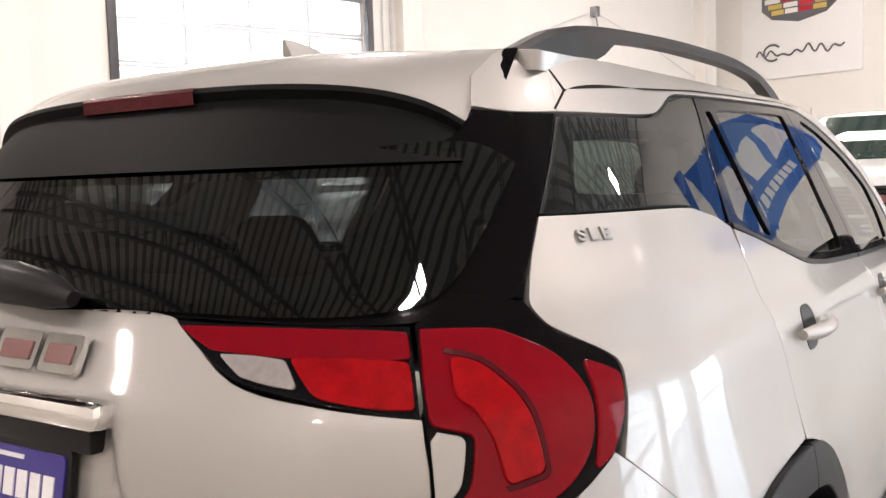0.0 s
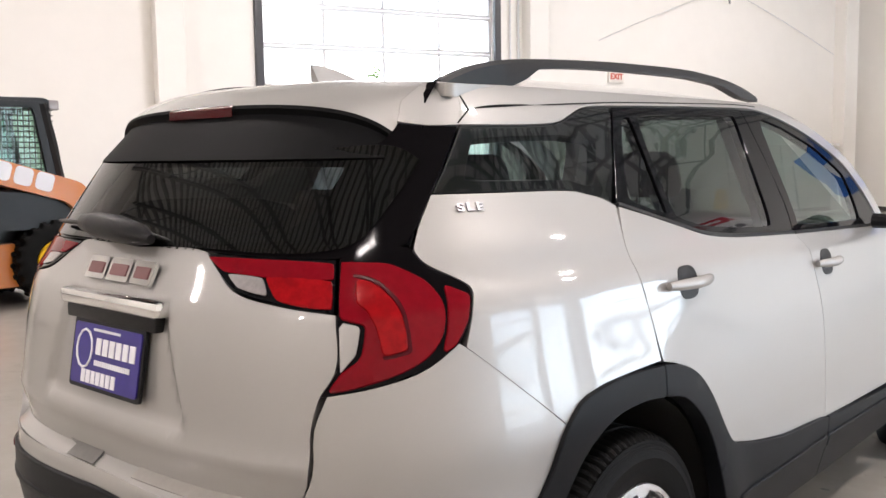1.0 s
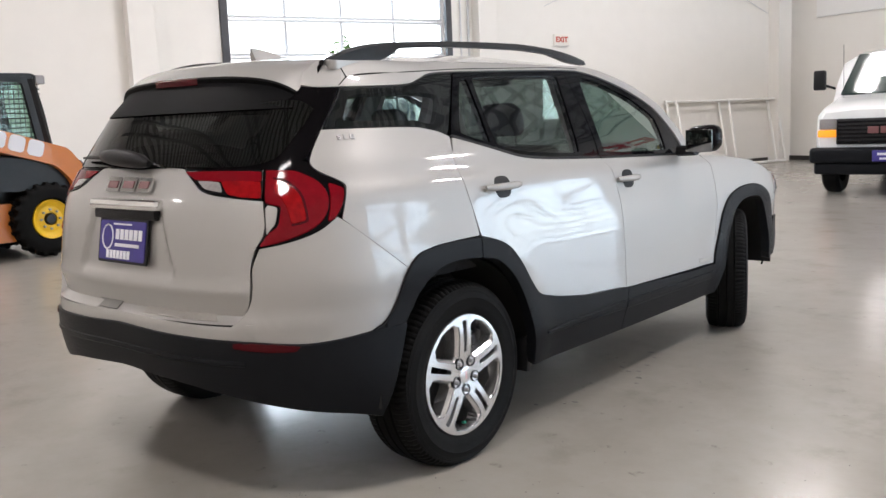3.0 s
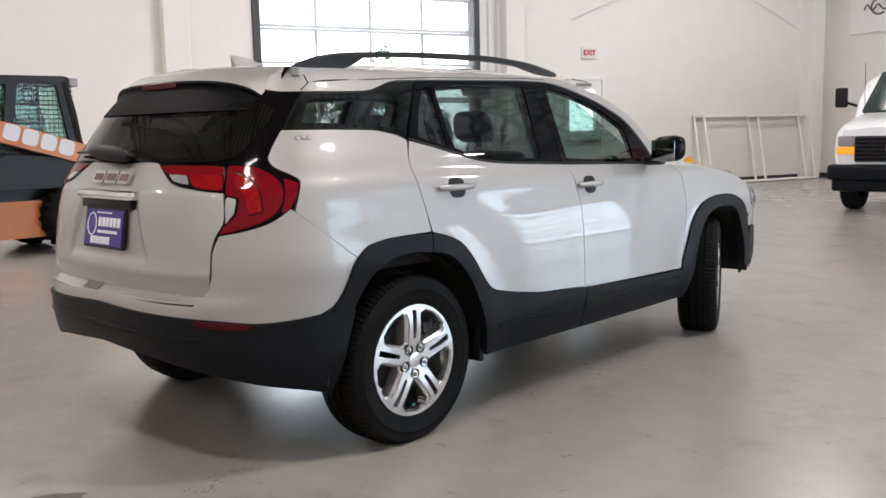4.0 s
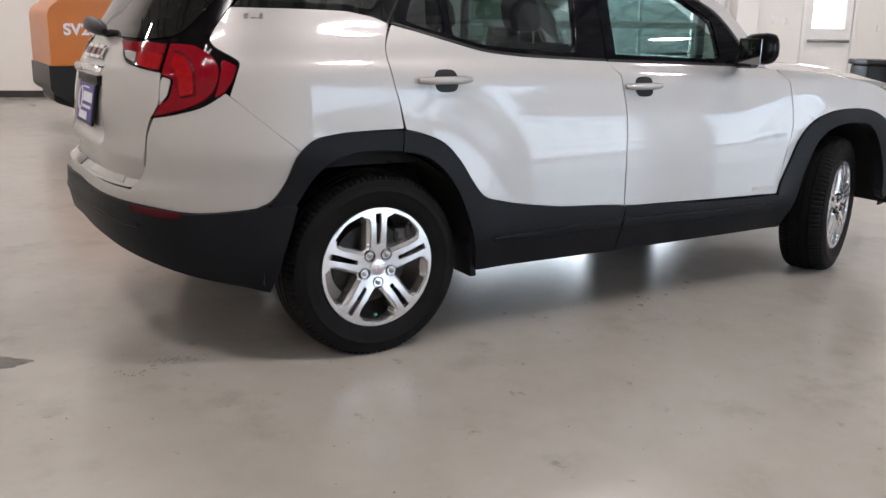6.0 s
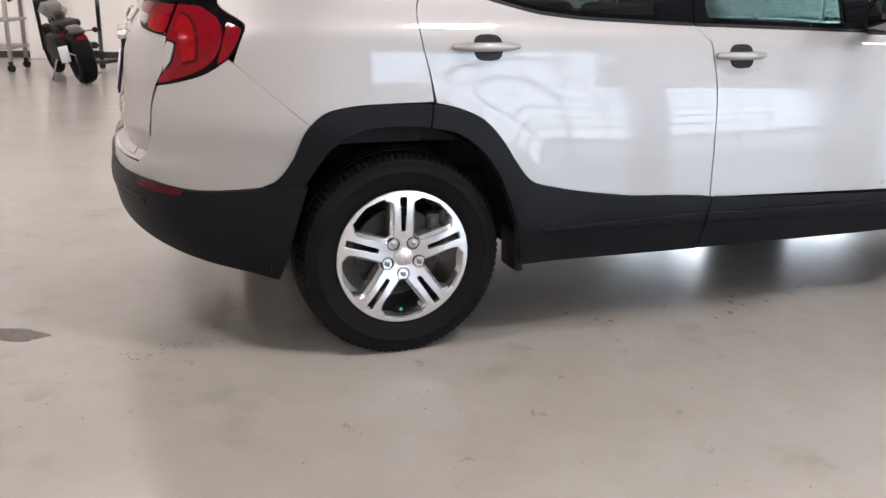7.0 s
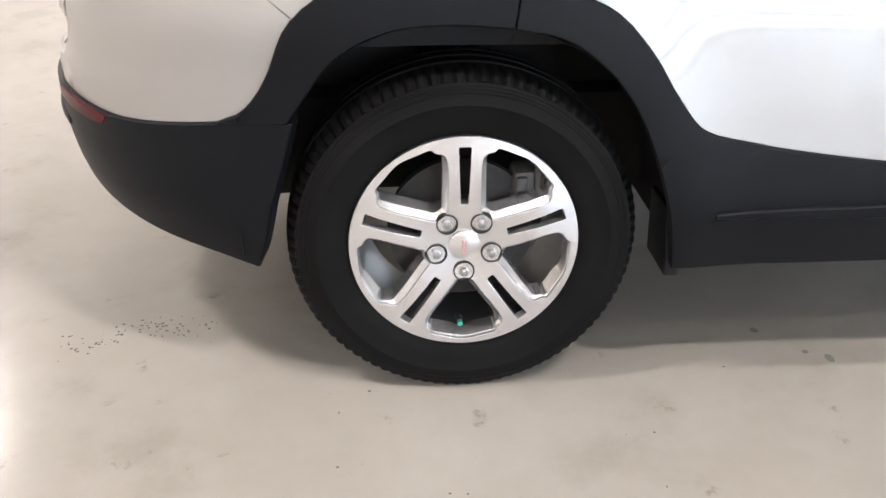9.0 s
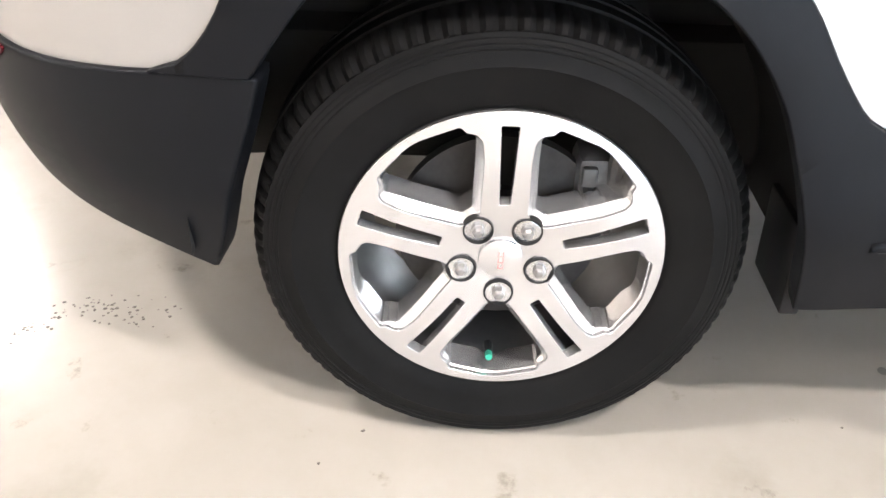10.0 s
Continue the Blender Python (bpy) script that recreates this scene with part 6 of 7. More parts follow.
lathe(bm, [(0.0, 0.12), (0.045, 0.115), (0.052, 0.10), (0.055, 0.02), (0.062, 0.0), (0.0, 0.0)], pose(0.30, 1.47, 1.965) @ Matrix.Rotation(radians(-90), 4, "Y"), 20)
part("beacon", bm, AMBER, cab, "amber warning beacon")
for x in (-0.40, 0.40):
    bm = bmesh.new()
    box(bm, x - 0.07, x + 0.07, 2.30, 2.40, 1.86, 1.96, 0.015)
    part("work_light", bm, WHITE_LENS, cab)
# lift arms
for x0, x1 in ((0.50, 0.74), (-0.74, -0.50)):
    arm = loader_part("lift_arm", [(0.05, 1.36, 0.05), (0.30, 1.58, 0.12), (0.62, 1.66, 0.12), (0.95, 1.58, 0.12), (1.5, 1.45, 0.1), (2.45, 1.16, 0.06), (2.62, 0.95, 0.06), (2.72, 0.45, 0.03), (2.58, 0.42, 0.03), (2.45, 0.82, 0.06), (2.30, 0.98, 0.08), (1.35, 1.26, 0.1),
                                   (0.95, 1.33, 0.08), (0.60, 1.36, 0.05)], x0, x1, ORANGE, label="orange lift arm")
    if x0 > 0:
        m = Matrix.Translation((x1 + 0.001, 1.80, 1.262)) @ Matrix.Rotation(radians(-16.5), 4, "X") @ ON_WEST
        for k in range(4):
            a = -0.40 + 0.205 * k
            bm = bmesh.new()
            prism(bm, [(a, -0.085, 0.05), (a + 0.172, -0.085, 0.05), (a + 0.172, 0.085, 0.05), (a, 0.085, 0.05)], 0.003, m)
            part("brand_bar", bm, WHITE_INK, arm, "white lettering shape")
        bm = bmesh.new()
        prism(bm, [(-0.17, -0.022), (0.17, -0.022), (0.17, 0.022), (-0.17, 0.022)], 0.003, Matrix.Translation((x1 + 0.001, 0.62, 1.52)) @ ON_WEST)
        part("brand_bar", bm, GREY_INK, arm)
    bm = bmesh.new()
    tube(bm, [((x0 + x1) / 2, 0.75, 0.95), ((x0 + x1) / 2, 1.45, 1.10)], 0.045, 10)
    tube(bm, [((x0 + x1) / 2, 1.45, 1.10), ((x0 + x1) / 2, 2.15, 1.08)], 0.025, 10)
    part("lift_cylinder", bm, BLACK_PAINT, loader)
loader_part("quick_coupler", [(2.62, 0.12), (2.74, 0.12), (2.80, 0.62), (2.70, 0.62)], -0.70, 0.70, BLACK_PAINT)
for y in (0.89, 2.20):
    for sgn in (1, -1):
        bm = bmesh.new()
        prof = [(0.205, -0.02, 0), (0.235, 0.012, 0), (0.30, 0.02, 0), (0.345, 0.008, 0), (0.372, -0.004, 1), (0.405, -0.022, 1), (0.405, -0.118, 1), (0.405, -0.122, 2), (0.405, -0.225, 2), (0.372, -0.246, 2), (0.345, -0.255, 0), (0.21, -0.25, 0)]
        rings = []
        for r, h, row in prof:
            ring = []
            for k in range(88):
                low = row and (k // 2 + row) % 2
                q = min(r, 0.372) if low else r
                ring.append(bm.verts.new((h - (0.012 if low and row == 1 and h > -0.03 else 0), q * math.cos(math.tau * k / 88), q * math.sin(math.tau * k / 88))))
            rings.append(ring)
        for ra, rb in zip(rings, rings[1:]):
            for k in range(88):
                bm.faces.new((ra[k], ra[(k + 1) % 88], rb[(k + 1) % 88], rb[k]))
        tyre = part("wheel", bm, RUBBER, loader, "chunky black tyre")
        tyre.matrix_basis = pose(sgn * 0.72, y, 0.405, 0, 0, 0 if sgn > 0 else 180)
        bm = bmesh.new()
        lathe(bm, [(0.0, -0.06), (0.07, -0.06), (0.075, -0.03), (0.14, -0.045), (0.19, -0.02), (0.208, 0.01), (0.214, -0.005), (0.20, -0.10)], steps=36)
        rimp = part("rim", bm, YELLOW, tyre, "yellow steel rim")
        for k in range(8):
            yy, zz = polar(0.105, 45 * k)
            bm = bmesh.new()
            lathe(bm, [(0.0, 0.0), (0.014, -0.004), (0.015, -0.05)], pose(-0.012, yy, zz), 6)
            part("wheel_nut", bm, STEEL, tyre)
        bm = bmesh.new()
        lathe(bm, [(0.0, -0.01), (0.05, -0.012), (0.062, -0.03), (0.064, -0.07)], steps=24)
        part("hub", bm, BLACK_PAINT, tyre)

# ---------------------------------------------------------------- the white van
van = thing("cargo_van", "white full-size cargo van with dark bumper and grille", "van", pose(-0.50, 10.95, 0, 0, 0, 3))


def loft(bm, sections):
    """Joins cross sections (lists of points of equal length) into a skin with end caps."""
    rings = [[bm.verts.new(p) for p in s] for s in sections]
    n = len(rings[0])
    for a, b in zip(rings, rings[1:]):
        for k in range(n):
            bm.faces.new((a[k], a[(k + 1) % n], b[(k + 1) % n], b[k]))
    bm.faces.new(rings[0][::-1])
    bm.faces.new(rings[-1])


def van_section(y, w, z0, z1, top):
    return [(-w, y, z0), (-w - 0.02, y, (z0 + z1) / 2), (-w, y, z1), (-w * top, y, z1 + 0.10), (-w * top * 0.5, y, z1 + 0.14), (w * top * 0.5, y, z1 + 0.14), (w * top, y, z1 + 0.10), (w, y, z1), (w + 0.02, y, (z0 + z1) / 2), (w, y, z0)]


bm = bmesh.new()
loft(bm, [van_section(0.06, 0.88, 0.62, 1.06, 0.93), van_section(0.16, 0.95, 0.50, 1.12, 0.92), van_section(0.6, 0.98, 0.45, 1.20, 0.90), van_section(1.15, 0.99, 0.42, 1.30, 0.90)])
part("bonnet", bm, VAN_WHITE, van)
bm = bmesh.new()
loft(bm, [van_section(1.05, 0.98, 0.42, 1.28, 0.92), van_section(1.35, 0.985, 0.40, 1.62, 0.86), van_section(1.75, 0.99, 0.40, 1.90, 0.82), van_section(2.2, 1.0, 0.40, 1.98, 0.82), van_section(5.5, 1.0, 0.40, 1.98, 0.82), van_section(5.65, 0.97, 0.45, 1.92, 0.80)])
body = part("body", bm, VAN_WHITE, van)
bm = bmesh.new()
for pts in ([(-0.86, 1.02, 1.44), (0.86, 1.02, 1.44), (0.76, 1.66, 2.03), (-0.76, 1.66, 2.03)],):
    vs = [bm.verts.new(p) for p in pts] + [bm.verts.new((p[0], p[1] + 0.03, p[2] - 0.03)) for p in pts]
    bm.faces.new(vs[:4])
    bm.faces.new(vs[7:3:-1])
    for k in range(4):
        bm.faces.new((vs[k], vs[4 + k], vs[4 + (k + 1) % 4], vs[(k + 1) % 4]))
VAN_GLASS = material("van_glass", (0.02, 0.035, 0.03), 0.06, coat=0.5, grain=0.1, scale=4)
part("windscreen", bm, VAN_GLASS, van)
for sgn in (1, -1):
    bm = bmesh.new()
    prism(bm, [(1.25, 1.30, 0.03), (2.15, 1.30, 0.03), (2.12, 1.92, 0.05), (1.75, 1.90, 0.08)], 0.02, Matrix(((0, 0, 1, sgn * 1.005 - 0.01), (1, 0, 0, 0), (0, 1, 0, 0), (0, 0, 0, 1))))
    for v in bm.verts:
        v.co.x -= sgn * 0.15 * max(v.co.z - 1.45, 0)
    part("side_window", bm, VAN_GLASS, van)
    bm = bmesh.new()
    box(bm, sgn * 1.20 - 0.09, sgn * 1.20 + 0.09, 1.10, 1.20, 1.50, 1.80, 0.03)
    tube(bm, [(sgn * 1.0, 1.25, 1.52), (sgn * 1.15, 1.16, 1.58)], 0.02, 8)
    part("door_mirror", bm, BLACK_TRIM, van, "black door mirror")
    bm = bmesh.new()
    box(bm, min(sgn * 0.66, sgn * 0.90), max(sgn * 0.66, sgn * 0.90), 0.02, 0.14, 0.93, 1.08, 0.02)
    part("headlamp", bm, WHITE_LENS, van)
    bm = bmesh.new()
    box(bm, min(sgn * 0.66, sgn * 0.92), max(sgn * 0.66, sgn * 0.92), 0.02, 0.14, 0.82, 0.925, 0.02)
    part("turn_signal", bm, AMBER, van, "amber turn signal")
    for y in (0.62, 4.35):
        bm = bmesh.new()
        lathe(bm, [(0.20, -0.02), (0.22, 0.0), (0.33, 0.0), (0.362, -0.03), (0.365, -0.20), (0.33, -0.24), (0.2, -0.22)], steps=40)
        w = part("wheel", bm, RUBBER, van)
        w.matrix_basis = pose(sgn * 0.93, y, 0.365, 0, 0, 0 if sgn > 0 else 180)
        bm = bmesh.new()
        lathe(bm, [(0.0, -0.01), (0.06, -0.01), (0.08, -0.05), (0.15, -0.03), (0.20, -0.01), (0.205, -0.04)], steps=32)
        part("rim", bm, STEEL, w)
        bm = bmesh.new()
        lathe(bm, [(0.43, 0.075), (0.43, -0.25), (0.0, -0.25)], pose(sgn * 0.93, y, 0.40, 0, 0, 0 if sgn > 0 else 180), 32)
        for v in bm.verts:
            v.co.z = max(v.co.z, 0.41)
        part("wheel_arch", bm, DARK, van)
bm = bmesh.new()
box(bm, -0.66, 0.66, -0.01, 0.10, 0.72, 1.08, 0.02)
grille = part("grille", bm, BLACK_TRIM, van)
for k in range(6):
    bm = bmesh.new()
    box(bm, -0.64, 0.64, -0.022, -0.008, 0.745 + 0.055 * k, 0.770 + 0.055 * k, 0.004)
    part("slat", bm, GLOSS_BLACK, grille)
for k in range(3):
    bm = bmesh.new()
    box(bm, -0.24 + 0.165 * k, -0.10 + 0.165 * k, -0.038, -0.024, 0.87, 0.965, 0.006)
    part("emblem_bar", bm, RED_BADGE, grille, "red emblem")
bm = bmesh.new()
box(bm, -1.0, 1.0, -0.12, 0.25, 0.46, 0.68, 0.05, segments=3)
box(bm, -0.95, 0.95, -0.05, 0.25, 0.30, 0.48, 0.04, segments=3)
part("front_bumper", bm, CLADDING, van, "dark plastic front bumper")
bm = bmesh.new()
box(bm, -0.155, 0.155, -0.135, -0.122, 0.49, 0.64, 0.004)
vp = part("number_plate", bm, PURPLE, van, "purple dealer plate")
bm = bmesh.new()
for x0, x1, y0, y1 in ((-0.09, 0.13, 0.01, 0.04), (-0.06, 0.10, -0.05, -0.025)):
    bars_of_text(bm, x0, x1, y0, y1, pose(0, -0.135, 0.565, 90, 0, 0))
part("lettering_bar", bm, WHITE_INK, vp)
bm = bmesh.new()
tube(bm, [(-0.80, 0.95, 1.33), (-0.82, 0.97, 2.15)], 0.004, 6)
part("antenna", bm, BLACK_TRIM, van)
bm = bmesh.new()
box(bm, -0.85, 0.85, 0.3, 5.4, 0.30, 0.55, 0.03)
part("underbody", bm, DARK, van)

# ---------------------------------------------------------------- motorcycle and cart by the wall
bike = thing("motorcycle", "dark cruiser motorcycle on its side stand", "motorcycle", pose(-8.30, -1.22, 0, 0, -11, 105))
# its own axes: y ahead, the rear wheel over the origin
for y, r, w in ((0.0, 0.315, 0.105), (1.52, 0.325, 0.065)):
    bm = bmesh.new()
    lathe(bm, [(r - 0.10, w * 0.7), (r - 0.06, w), (r - 0.02, w * 0.8), (r, 0.3 * w), (r, -0.3 * w), (r - 0.02, -w * 0.8), (r - 0.06, -w), (r - 0.10, -w * 0.7)], pose(0, y, r + 0.005), 40, close=True)
    wh = part("wheel", bm, RUBBER, bike)
    bm = bmesh.new()
    lathe(bm, [(r - 0.10, 0.04), (r - 0.115, 0.0), (r - 0.10, -0.04)], pose(0, y, r + 0.005), 32, close=True)
    lathe(bm, [(0.0, 0.07), (0.05, 0.06), (0.06, 0.0), (0.05, -0.06), (0.0, -0.07)], pose(0, y, r + 0.005), 16)
    for k in range(9):
        yy, zz = polar(r - 0.11, 40 * k)
        tube(bm, [(0, y, r), (0, y + yy, r + zz)], 0.012, 6)
    part("rim", bm, BLACK_PAINT, wh)
bm = bmesh.new()
arc = [radians(a) for a in range(38, 143, 15)]
secs = [[(0.085, 0.36 * math.cos(a), 0.32 + 0.36 * math.sin(a)), (0.05, 0.385 * math.cos(a), 0.32 + 0.385 * math.sin(a)), (-0.05, 0.385 * math.cos(a), 0.32 + 0.385 * math.sin(a)), (-0.085, 0.36 * math.cos(a), 0.32 + 0.36 * math.sin(a))] for a in arc]
loft(bm, secs)
TANK_PAINT = material("grey_tank_paint", (0.085, 0.078, 0.07), 0.28, 0.5, coat=0.5, grain=0.06, scale=30)
part("rear_fender", bm, TANK_PAINT, bike)
bm = bmesh.new()
loft(bm, [[(0.07 * w, y, z - 0.10), (0.15 * w, y, z), (0.09 * w, y, z + 0.09 * w), (-0.09 * w, y, z + 0.09 * w), (-0.15 * w, y, z), (-0.07 * w, y, z - 0.10)] for y, z, w in ((0.55, 0.80, 0.5), (0.68, 0.83, 1.0), (0.92, 0.87, 1.05), (1.08, 0.88, 0.6))])
part("fuel_tank", bm, TANK_PAINT, bike, "dark grey fuel tank")
bm = bmesh.new()
box(bm, -0.14, 0.14, 0.10, 0.58, 0.66, 0.75, 0.035, segments=3)
part("saddle", bm, BLACK_TRIM, bike, "black leather saddle")
bm = bmesh.new()
box(bm, -0.16, 0.16, 0.45, 1.0, 0.25, 0.58, 0.05)
for d in (-1, 1):
    lathe(bm, [(0.085, -0.15), (0.09, 0.0), (0.085, 0.15)], pose(0, 0.72 + d * 0.10, 0.66) @ Matrix.Rotation(radians(90), 4, "Y"), 16)
part("engine", bm, BRAKE, bike)
bm = bmesh.new()
for x in (-0.10, 0.10):
    tube(bm, [(x, 1.52, 0.33), (x, 1.22, 0.98)], 0.026, 8)
tube(bm, [(-0.38, 0.98, 1.06), (-0.24, 1.10, 1.08), (0, 1.16, 1.02), (0.24, 1.10, 1.08), (0.38, 0.98, 1.06)], 0.014, 8)
part("fork_and_handlebar", bm, BLACK_PAINT, bike)
for x in (-0.40, 0.40):
    bm = bmesh.new()
    tube(bm, [(x * 0.98, 0.99, 1.06), (x * 1.12, 0.92, 1.05)], 0.019, 8)
    part("grip", bm, BLACK_TRIM, bike)
    bm = bmesh.new()
    box(bm, x * 0.9 - 0.05, x * 0.9 + 0.05, 1.02, 1.04, 1.16, 1.23, 0.015)
    tube(bm, [(x * 0.9, 1.03, 1.17), (x * 0.85, 1.02, 1.07)], 0.006, 6)
    part("mirror", bm, CHROME, bike)
    bm = bmesh.new()
    bmesh.ops.create_icosphere(bm, subdivisions=2, radius=0.035, matrix=Matrix.Translation((x * 0.48, -0.24, 0.62)))
    tube(bm, [(x * 0.48, -0.24, 0.62), (x * 0.12, -0.22, 0.63)], 0.008, 6)
    part("indicator", bm, DARK_RED, bike)
bm = bmesh.new()
lathe(bm, [(0.0, 0.10), (0.08, 0.08), (0.095, 0.0), (0.07, -0.06), (0.0, -0.07)], pose(0, 1.32, 0.92, 0, 0, 90), 20)
part("headlamp", bm, BLACK_PAINT, bike)
bm = bmesh.new()
tube(bm, [(0.20, 0.85, 0.35), (0.22, 0.45, 0.28), (0.23, -0.05, 0.30)], [0.03, 0.045, 0.05], 10)
tube(bm, [(0.20, 0.95, 0.50), (0.22, 0.60, 0.38), (0.23, 0.15, 0.40)], [0.03, 0.04, 0.045], 10)
part("exhaust", bm, BLACK_PAINT, bike)
bm = bmesh.new()
box(bm, -0.06, 0.06, -0.315, -0.285, 0.54, 0.59, 0.01)
part("tail_light", bm, RED_LENS, bike)
bm = bmesh.new()
tube(bm, [(0.0, 0.0, 0.32), (-0.17, -0.10, 0.42)], 0.008, 6)
box(bm, -0.255, -0.145, -0.125, -0.115, 0.31, 0.50, 0.004)
part("number_plate", bm, WHITE_INK, bike)
bm = bmesh.new()
tube(bm, [(-0.14, 0.70, 0.28), (-0.30, 0.62, 0.01)], 0.012, 8)
part("side_stand", bm, STEEL, bike)

cart = thing("steel_cart", "grey steel cart on casters by the wall", "cart", room(-8.85, -6.15, 0, 8))
for x in (-0.35, 0.35):
    for y in (-0.8, 0.8):
        bm = bmesh.new()
        box(bm, x - 0.025, x + 0.025, y - 0.025, y + 0.025, 0.14, 0.98, 0.004)
        part("leg", bm, STEEL, cart)
        bm = bmesh.new()
        lathe(bm, [(0.0, 0.018), (0.045, 0.018), (0.055, 0.0), (0.045, -0.018), (0.0, -0.018)], pose(x, y, 0.056), 16)
        box(bm, x - 0.03, x + 0.03, y - 0.025, y + 0.025, 0.10, 0.145, 0.004)
        part("caster", bm, BLACK_TRIM, cart)
for z in (0.30, 0.66, 0.98):
    bm = bmesh.new()
    box(bm, -0.40, 0.40, -0.85, 0.85, z, z + 0.035, 0.004)
    part("shelf", bm, STEEL, cart)
stand = thing("engine_stand", "black steel stand on small wheels", "stand", room(-9.6, -4.45, 0, 20))
bm = bmesh.new()
tube(bm, [(-0.3, -0.35, 0.09), (0.35, 0.0, 0.09), (-0.3, 0.35, 0.09)], 0.03, 8)
tube(bm, [(0.0, 0.0, 0.09), (0.05, 0.0, 0.85), (-0.15, 0.0, 0.95)], 0.03, 8)
tube(bm, [(0.30, 0.0, 0.09), (0.05, 0.0, 0.5)], 0.02, 8)
part("frame", bm, BLACK_PAINT, stand)
for x, y in ((-0.3, -0.35), (0.35, 0.0), (-0.3, 0.35)):
    bm = bmesh.new()
    lathe(bm, [(0.0, 0.015), (0.04, 0.015), (0.045, 0.0), (0.04, -0.015), (0.0, -0.015)], pose(x, y, 0.046), 14)
    part("caster", bm, BLACK_TRIM, stand)

# ---------------------------------------------------------------- in the cargo bay and on the floor
bm = bmesh.new()
nx, ny = 26, 22
grid = [[bm.verts.new((-0.50 + 0.95 * i / nx, -0.70 + 0.62 * j / ny, 0.742 + 0.018 * (noise.noise(Vector((i * 0.35, j * 0.3, 2.0))) + 0.6) + 0.012 * noise.noise(Vector((i * 0.9, j * 0.8, 5.0))))) for j in range(ny + 1)] for i in range(nx + 1)]
for i in range(nx):
    for j in range(ny):
        bm.faces.new((grid[i][j], grid[i + 1][j], grid[i + 1][j + 1], grid[i][j + 1]))
ext = bmesh.ops.extrude_face_region(bm, geom=bm.faces[:])
for v in ext["geom"]:
    if isinstance(v, bmesh.types.BMVert):
        v.co.z = max(v.co.z - 0.010, 0.737)
tagged(mesh_ob("cargo_mat", bm, CARPET), "rumpled black cargo mat lying in the cargo bay", "mat")
bm = bmesh.new()
box(bm, -0.045, 0.045, -0.018, 0.018, 0, 0.002, 0.0005)
for v in bm.verts:
    v.co = pose(-0.415, -0.40, 0.772, 0, 6, 30) @ v.co
tagged(mesh_ob("paper_sheet", bm, WHITE_PAINT), "small white folded paper in the cargo bay", "paper")
bm = bmesh.new()
tube(bm, [(0.36, -0.66, 0.772), (0.40, -0.68, 0.778), (0.44, -0.67, 0.772), (0.46, -0.69, 0.776)], 0.012, 8)
tagged(mesh_ob("tow_strap_end", bm, RED_LENS), "small red strap end on the cargo mat", "strap")

# dried patch and dirt on the floor
bm = bmesh.new()
pts = []
for k in range(40):
    a = math.tau * k / 40
    r = 1 + 0.35 * noise.noise(Vector((math.cos(a) * 1.7, math.sin(a) * 1.7, 3.0))) + 0.15 * noise.noise(Vector((math.cos(a) * 5, math.sin(a) * 5, 8.0)))
    pts.append((0.13 * r * math.cos(a), 0.052 * r * math.sin(a)))
prism(bm, pts, 0.0015, pose(0.31, -1.29, 0.0002, 0, 0, 60))
DIRT = material("dark_stain", (0.12, 0.108, 0.09), 0.6, grain=0.35, scale=40, stain=(0.07, 0.06, 0.05), stain_scale=25, stain_amount=0.8)
tagged(mesh_ob("floor_stain", bm, DIRT), "dark dried stain on the concrete floor", "stain", kind="stuff")
bm = bmesh.new()
rng = random.Random(4)
for k in range(260):
    if k < 110:
        t = rng.random()
        x, y = 0.66 - 0.09 * t + 0.035 * rng.gauss(0, 0.6), -0.92 + 0.36 * t
        x += 0.02 * math.sin(t * 9)
    else:
        x, y = rng.uniform(0.6, 3.2), rng.uniform(-2.6, 2.4)
    s = rng.uniform(0.0012, 0.0036)
    vs = [bm.verts.new((x + s * rng.uniform(0.6, 1.6) * math.cos(a), y + s * rng.uniform(0.6, 1.6) * math.sin(a), 0.0004)) for a in (0, 1.3, 2.6, 3.9, 5.1)]
    top = bm.verts.new((x, y, 0.0004 + s * 0.6))
    for i in range(5):
        bm.faces.new((vs[i], vs[(i + 1) % 5], top))
tagged(mesh_ob("floor_grit", bm, DIRT), "scattered dark grit on the concrete floor", "grit", kind="stuff")
# drips of water under the sill
bm = bmesh.new()
for k in range(16):
    x, y, s = rng.gauss(0.80, 0.06), rng.uniform(0.5, 1.9), rng.uniform(0.003, 0.011)
    stretch, turn = rng.uniform(1, 2.2), rng.random() * 3
    rim = [bm.verts.new((x + s * (1 + 0.3 * rng.random()) * math.cos(math.tau * j / 12) * stretch, y + s * (1 + 0.3 * rng.random()) * math.sin(math.tau * j / 12), 0.0005)) for j in range(12)]
    top = bm.verts.new((x, y, 0.0022))
    for j in range(12):
        bm.faces.new((rim[j], rim[(j + 1) % 12], top))
WET = material("wet_concrete", (0.20, 0.19, 0.175), 0.05, grain=0.1, scale=30)
tagged(mesh_ob("water_drips", bm, WET, angle=80), "small water drips on the concrete floor", "water drips", kind="stuff")

drain = thing("floor_drain", "round dark floor drain grate in the concrete", "drain", pose(-0.30, 5.25, 0.0))
bm = bmesh.new()
lathe(bm, [(0.0, 0.003), (0.17, 0.003), (0.175, 0.006), (0.20, 0.006), (0.205, 0.0005)], Matrix.Rotation(radians(-90), 4, "Y"), 32)
part("frame", bm, BRAKE, drain)
for k in range(7):
    bm = bmesh.new()
    w = math.sqrt(0.165 ** 2 - (0.045 * (k - 3)) ** 2)
    box(bm, -w, w, 0.045 * (k - 3) - 0.012, 0.045 * (k - 3) + 0.012, 0.003, 0.007, 0.001)
    part("grate_bar", bm, IRON, drain)
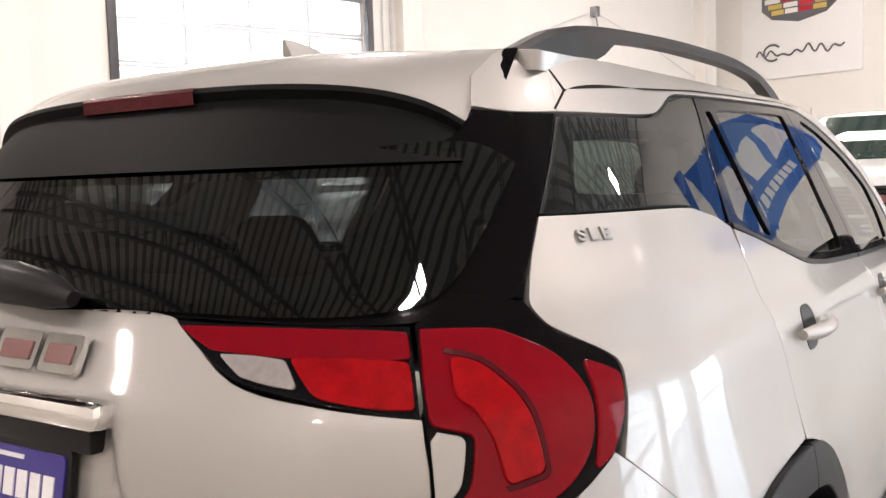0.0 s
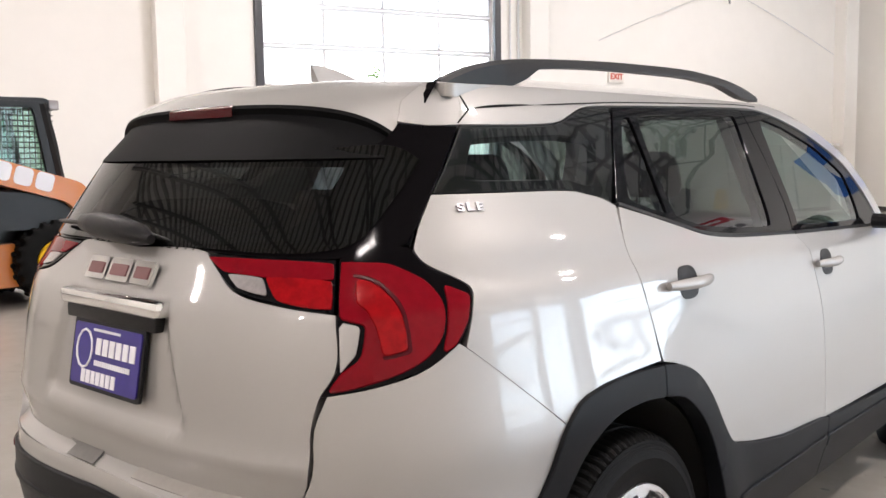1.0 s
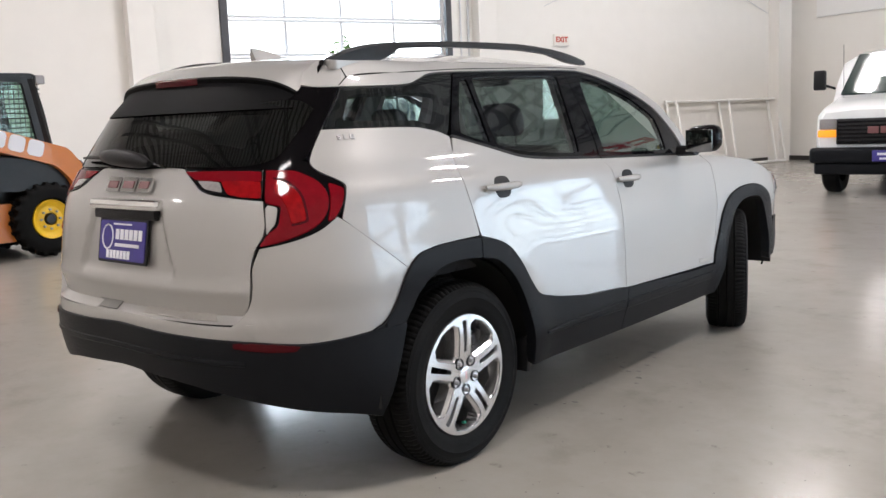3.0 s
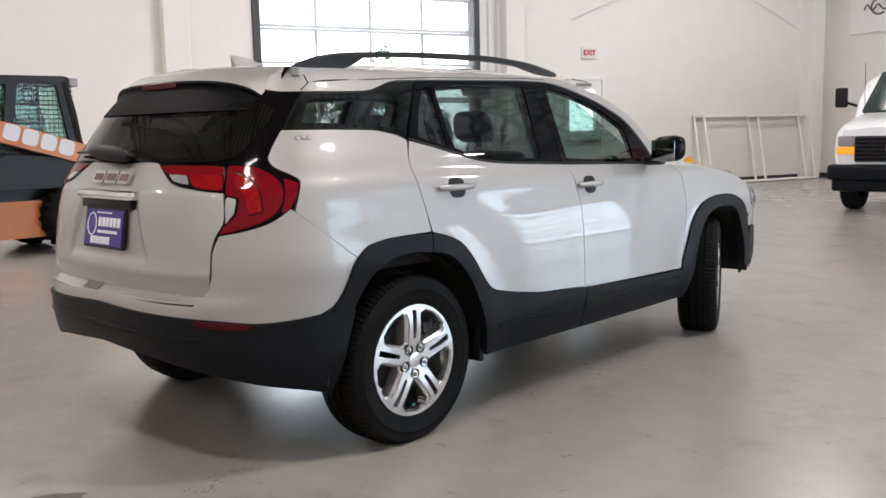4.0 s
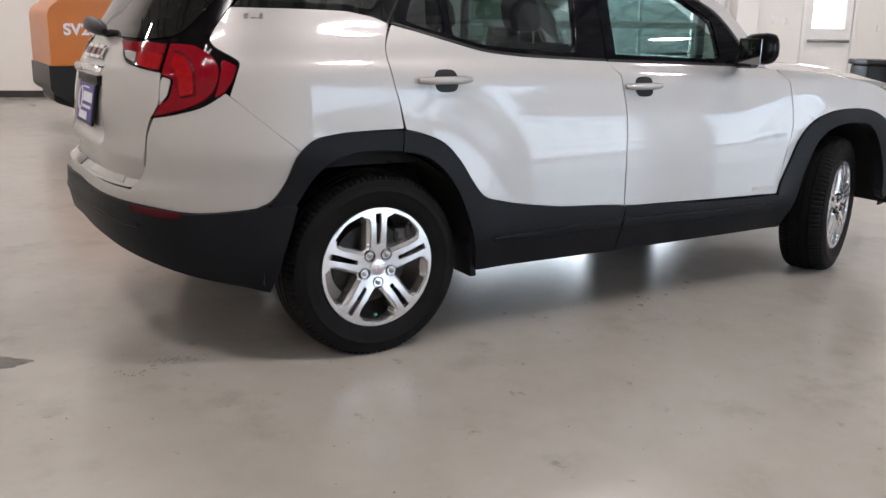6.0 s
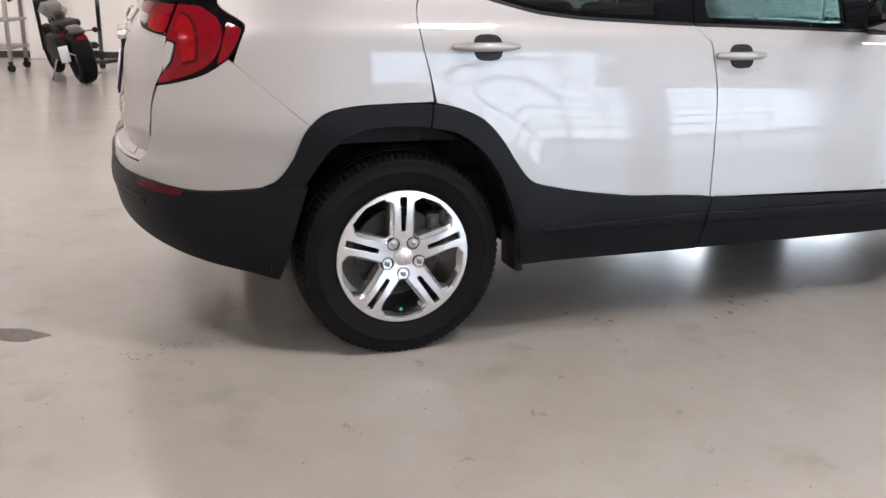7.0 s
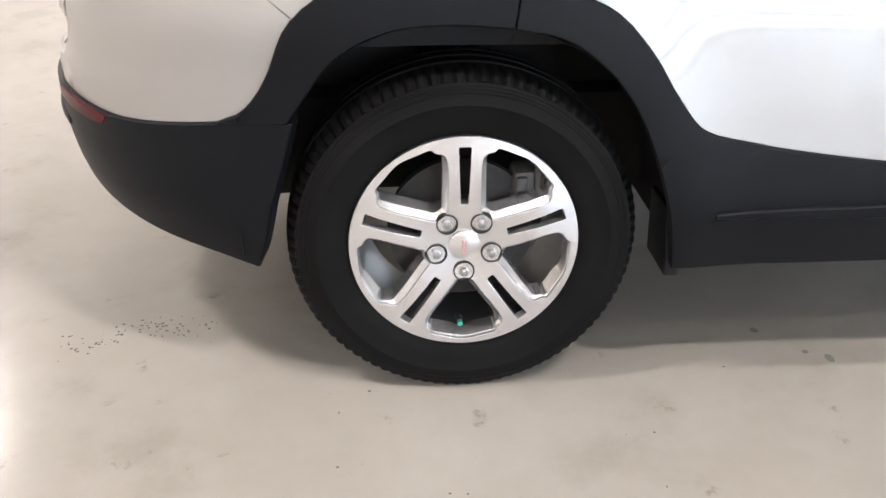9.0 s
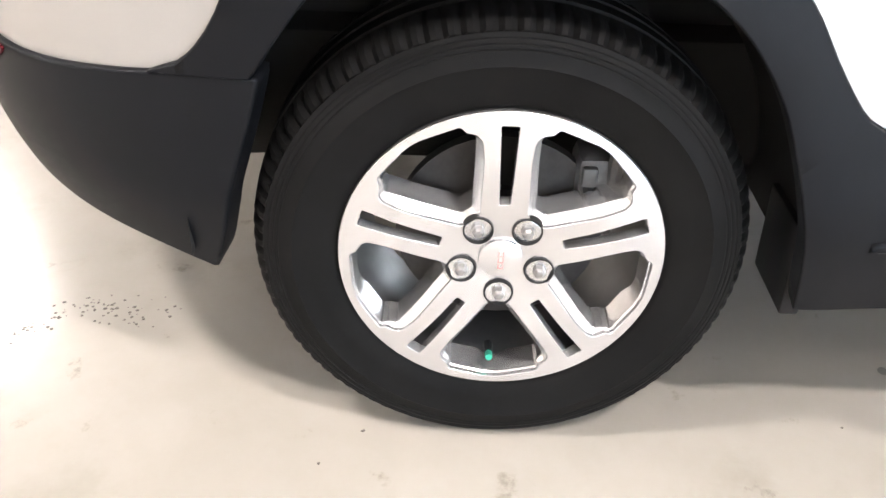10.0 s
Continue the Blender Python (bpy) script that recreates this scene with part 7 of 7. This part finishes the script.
# a low black machine beyond the car
machine = thing("floor_machine", "low black floor machine standing on small wheels", "floor machine", pose(-4.75, 10.9, 0, 0, 0, -25))
bm = bmesh.new()
box(bm, -0.27, 0.27, -0.24, 0.24, 0.72, 0.80, 0.03)
part("lid", bm, BLACK_PAINT, machine)
bm = bmesh.new()
box(bm, -0.24, 0.24, -0.21, 0.21, 0.14, 0.72, 0.04)
part("tank", bm, BLACK_TRIM, machine)
bm = bmesh.new()
box(bm, -0.30, 0.30, -0.28, 0.28, 0.08, 0.16, 0.02)
part("base", bm, DARK, machine)
for x in (-0.24, 0.24):
    for y in (-0.22, 0.22):
        bm = bmesh.new()
        lathe(bm, [(0.0, 0.02), (0.045, 0.02), (0.05, 0.0), (0.045, -0.02), (0.0, -0.02)], pose(x, y, 0.051), 16)
        part("caster", bm, RUBBER, machine)

# ---------------------------------------------------------------- trees outside the west door
def tree(x, y, height, seed, wide=0.36, leaves=2600):
    rng = random.Random(seed)
    ob = thing("tree", "leafy green tree outside the hall", "tree", room(x, y, -0.2), "trees outside")
    bm = bmesh.new()
    tube(bm, [(0, 0, 0), (0.05, 0.02, height * 0.25), (0.0, 0.08, height * 0.5), (0.05, 0.0, height * 0.85)], [0.22, 0.18, 0.12, 0.03], 8)
    for k in range(7):
        a, z = rng.random() * math.tau, height * rng.uniform(0.25, 0.7)
        l = height * 0.3
        tube(bm, [(0, 0, z), (l * 0.5 * math.cos(a), l * 0.5 * math.sin(a), z + l * 0.35), (l * math.cos(a), l * math.sin(a), z + l * 0.6)], [0.08, 0.05, 0.02], 6)
    part("trunk", bm, BARK, ob)
    verts, faces = [], []
    for k in range(leaves):
        while True:
            p = Vector((rng.uniform(-1, 1), rng.uniform(-1, 1), rng.uniform(-1, 1)))
            if p.length < 1 and (p.length > 0.45 or rng.random() < 0.3) and noise.noise(p * 2.6 + Vector((seed, 0, 0))) > -0.18:
                break
        c = Vector((p.x * height * wide, p.y * height * wide, height * 0.6 + p.z * height * 0.42))
        s = rng.uniform(0.08, 0.2)
        u = Vector((rng.gauss(0, 1), rng.gauss(0, 1), rng.gauss(0, 0.6))).normalized()
        v = u.cross(Vector((rng.gauss(0, 1), rng.gauss(0, 1), rng.gauss(0, 1)))).normalized()
        i = len(verts)
        verts += [tuple(c + u * s), tuple(c + v * s * 0.6), tuple(c - u * s), tuple(c - v * s * 0.6)]
        faces.append((i, i + 1, i + 2, i + 3))
    me = bpy.data.meshes.new("crown")
    me.from_pydata(verts, [], faces)
    me.materials.append(LEAVES)
    crown = new("crown", me)
    crown.parent = ob


for k, (x, y, h, wide) in enumerate(((-34, 9.6, 3.0, 0.50), (-35, 12.2, 3.3, 0.48), (-34, 14.8, 3.0, 0.50), (-35, 17.6, 3.2, 0.50), (-36, 16.9, 5.6, 0.10), (-33, 3.0, 3.4, 0.40), (-35, -4.0, 6.5, 0.36))):
    tree(x, y, h, 11 + k, wide, 260 if wide < 0.2 else 2600)
# a van parked in the yard, nose towards the south
copy_thing(van, room(-25.5, 8.6, -0.06))
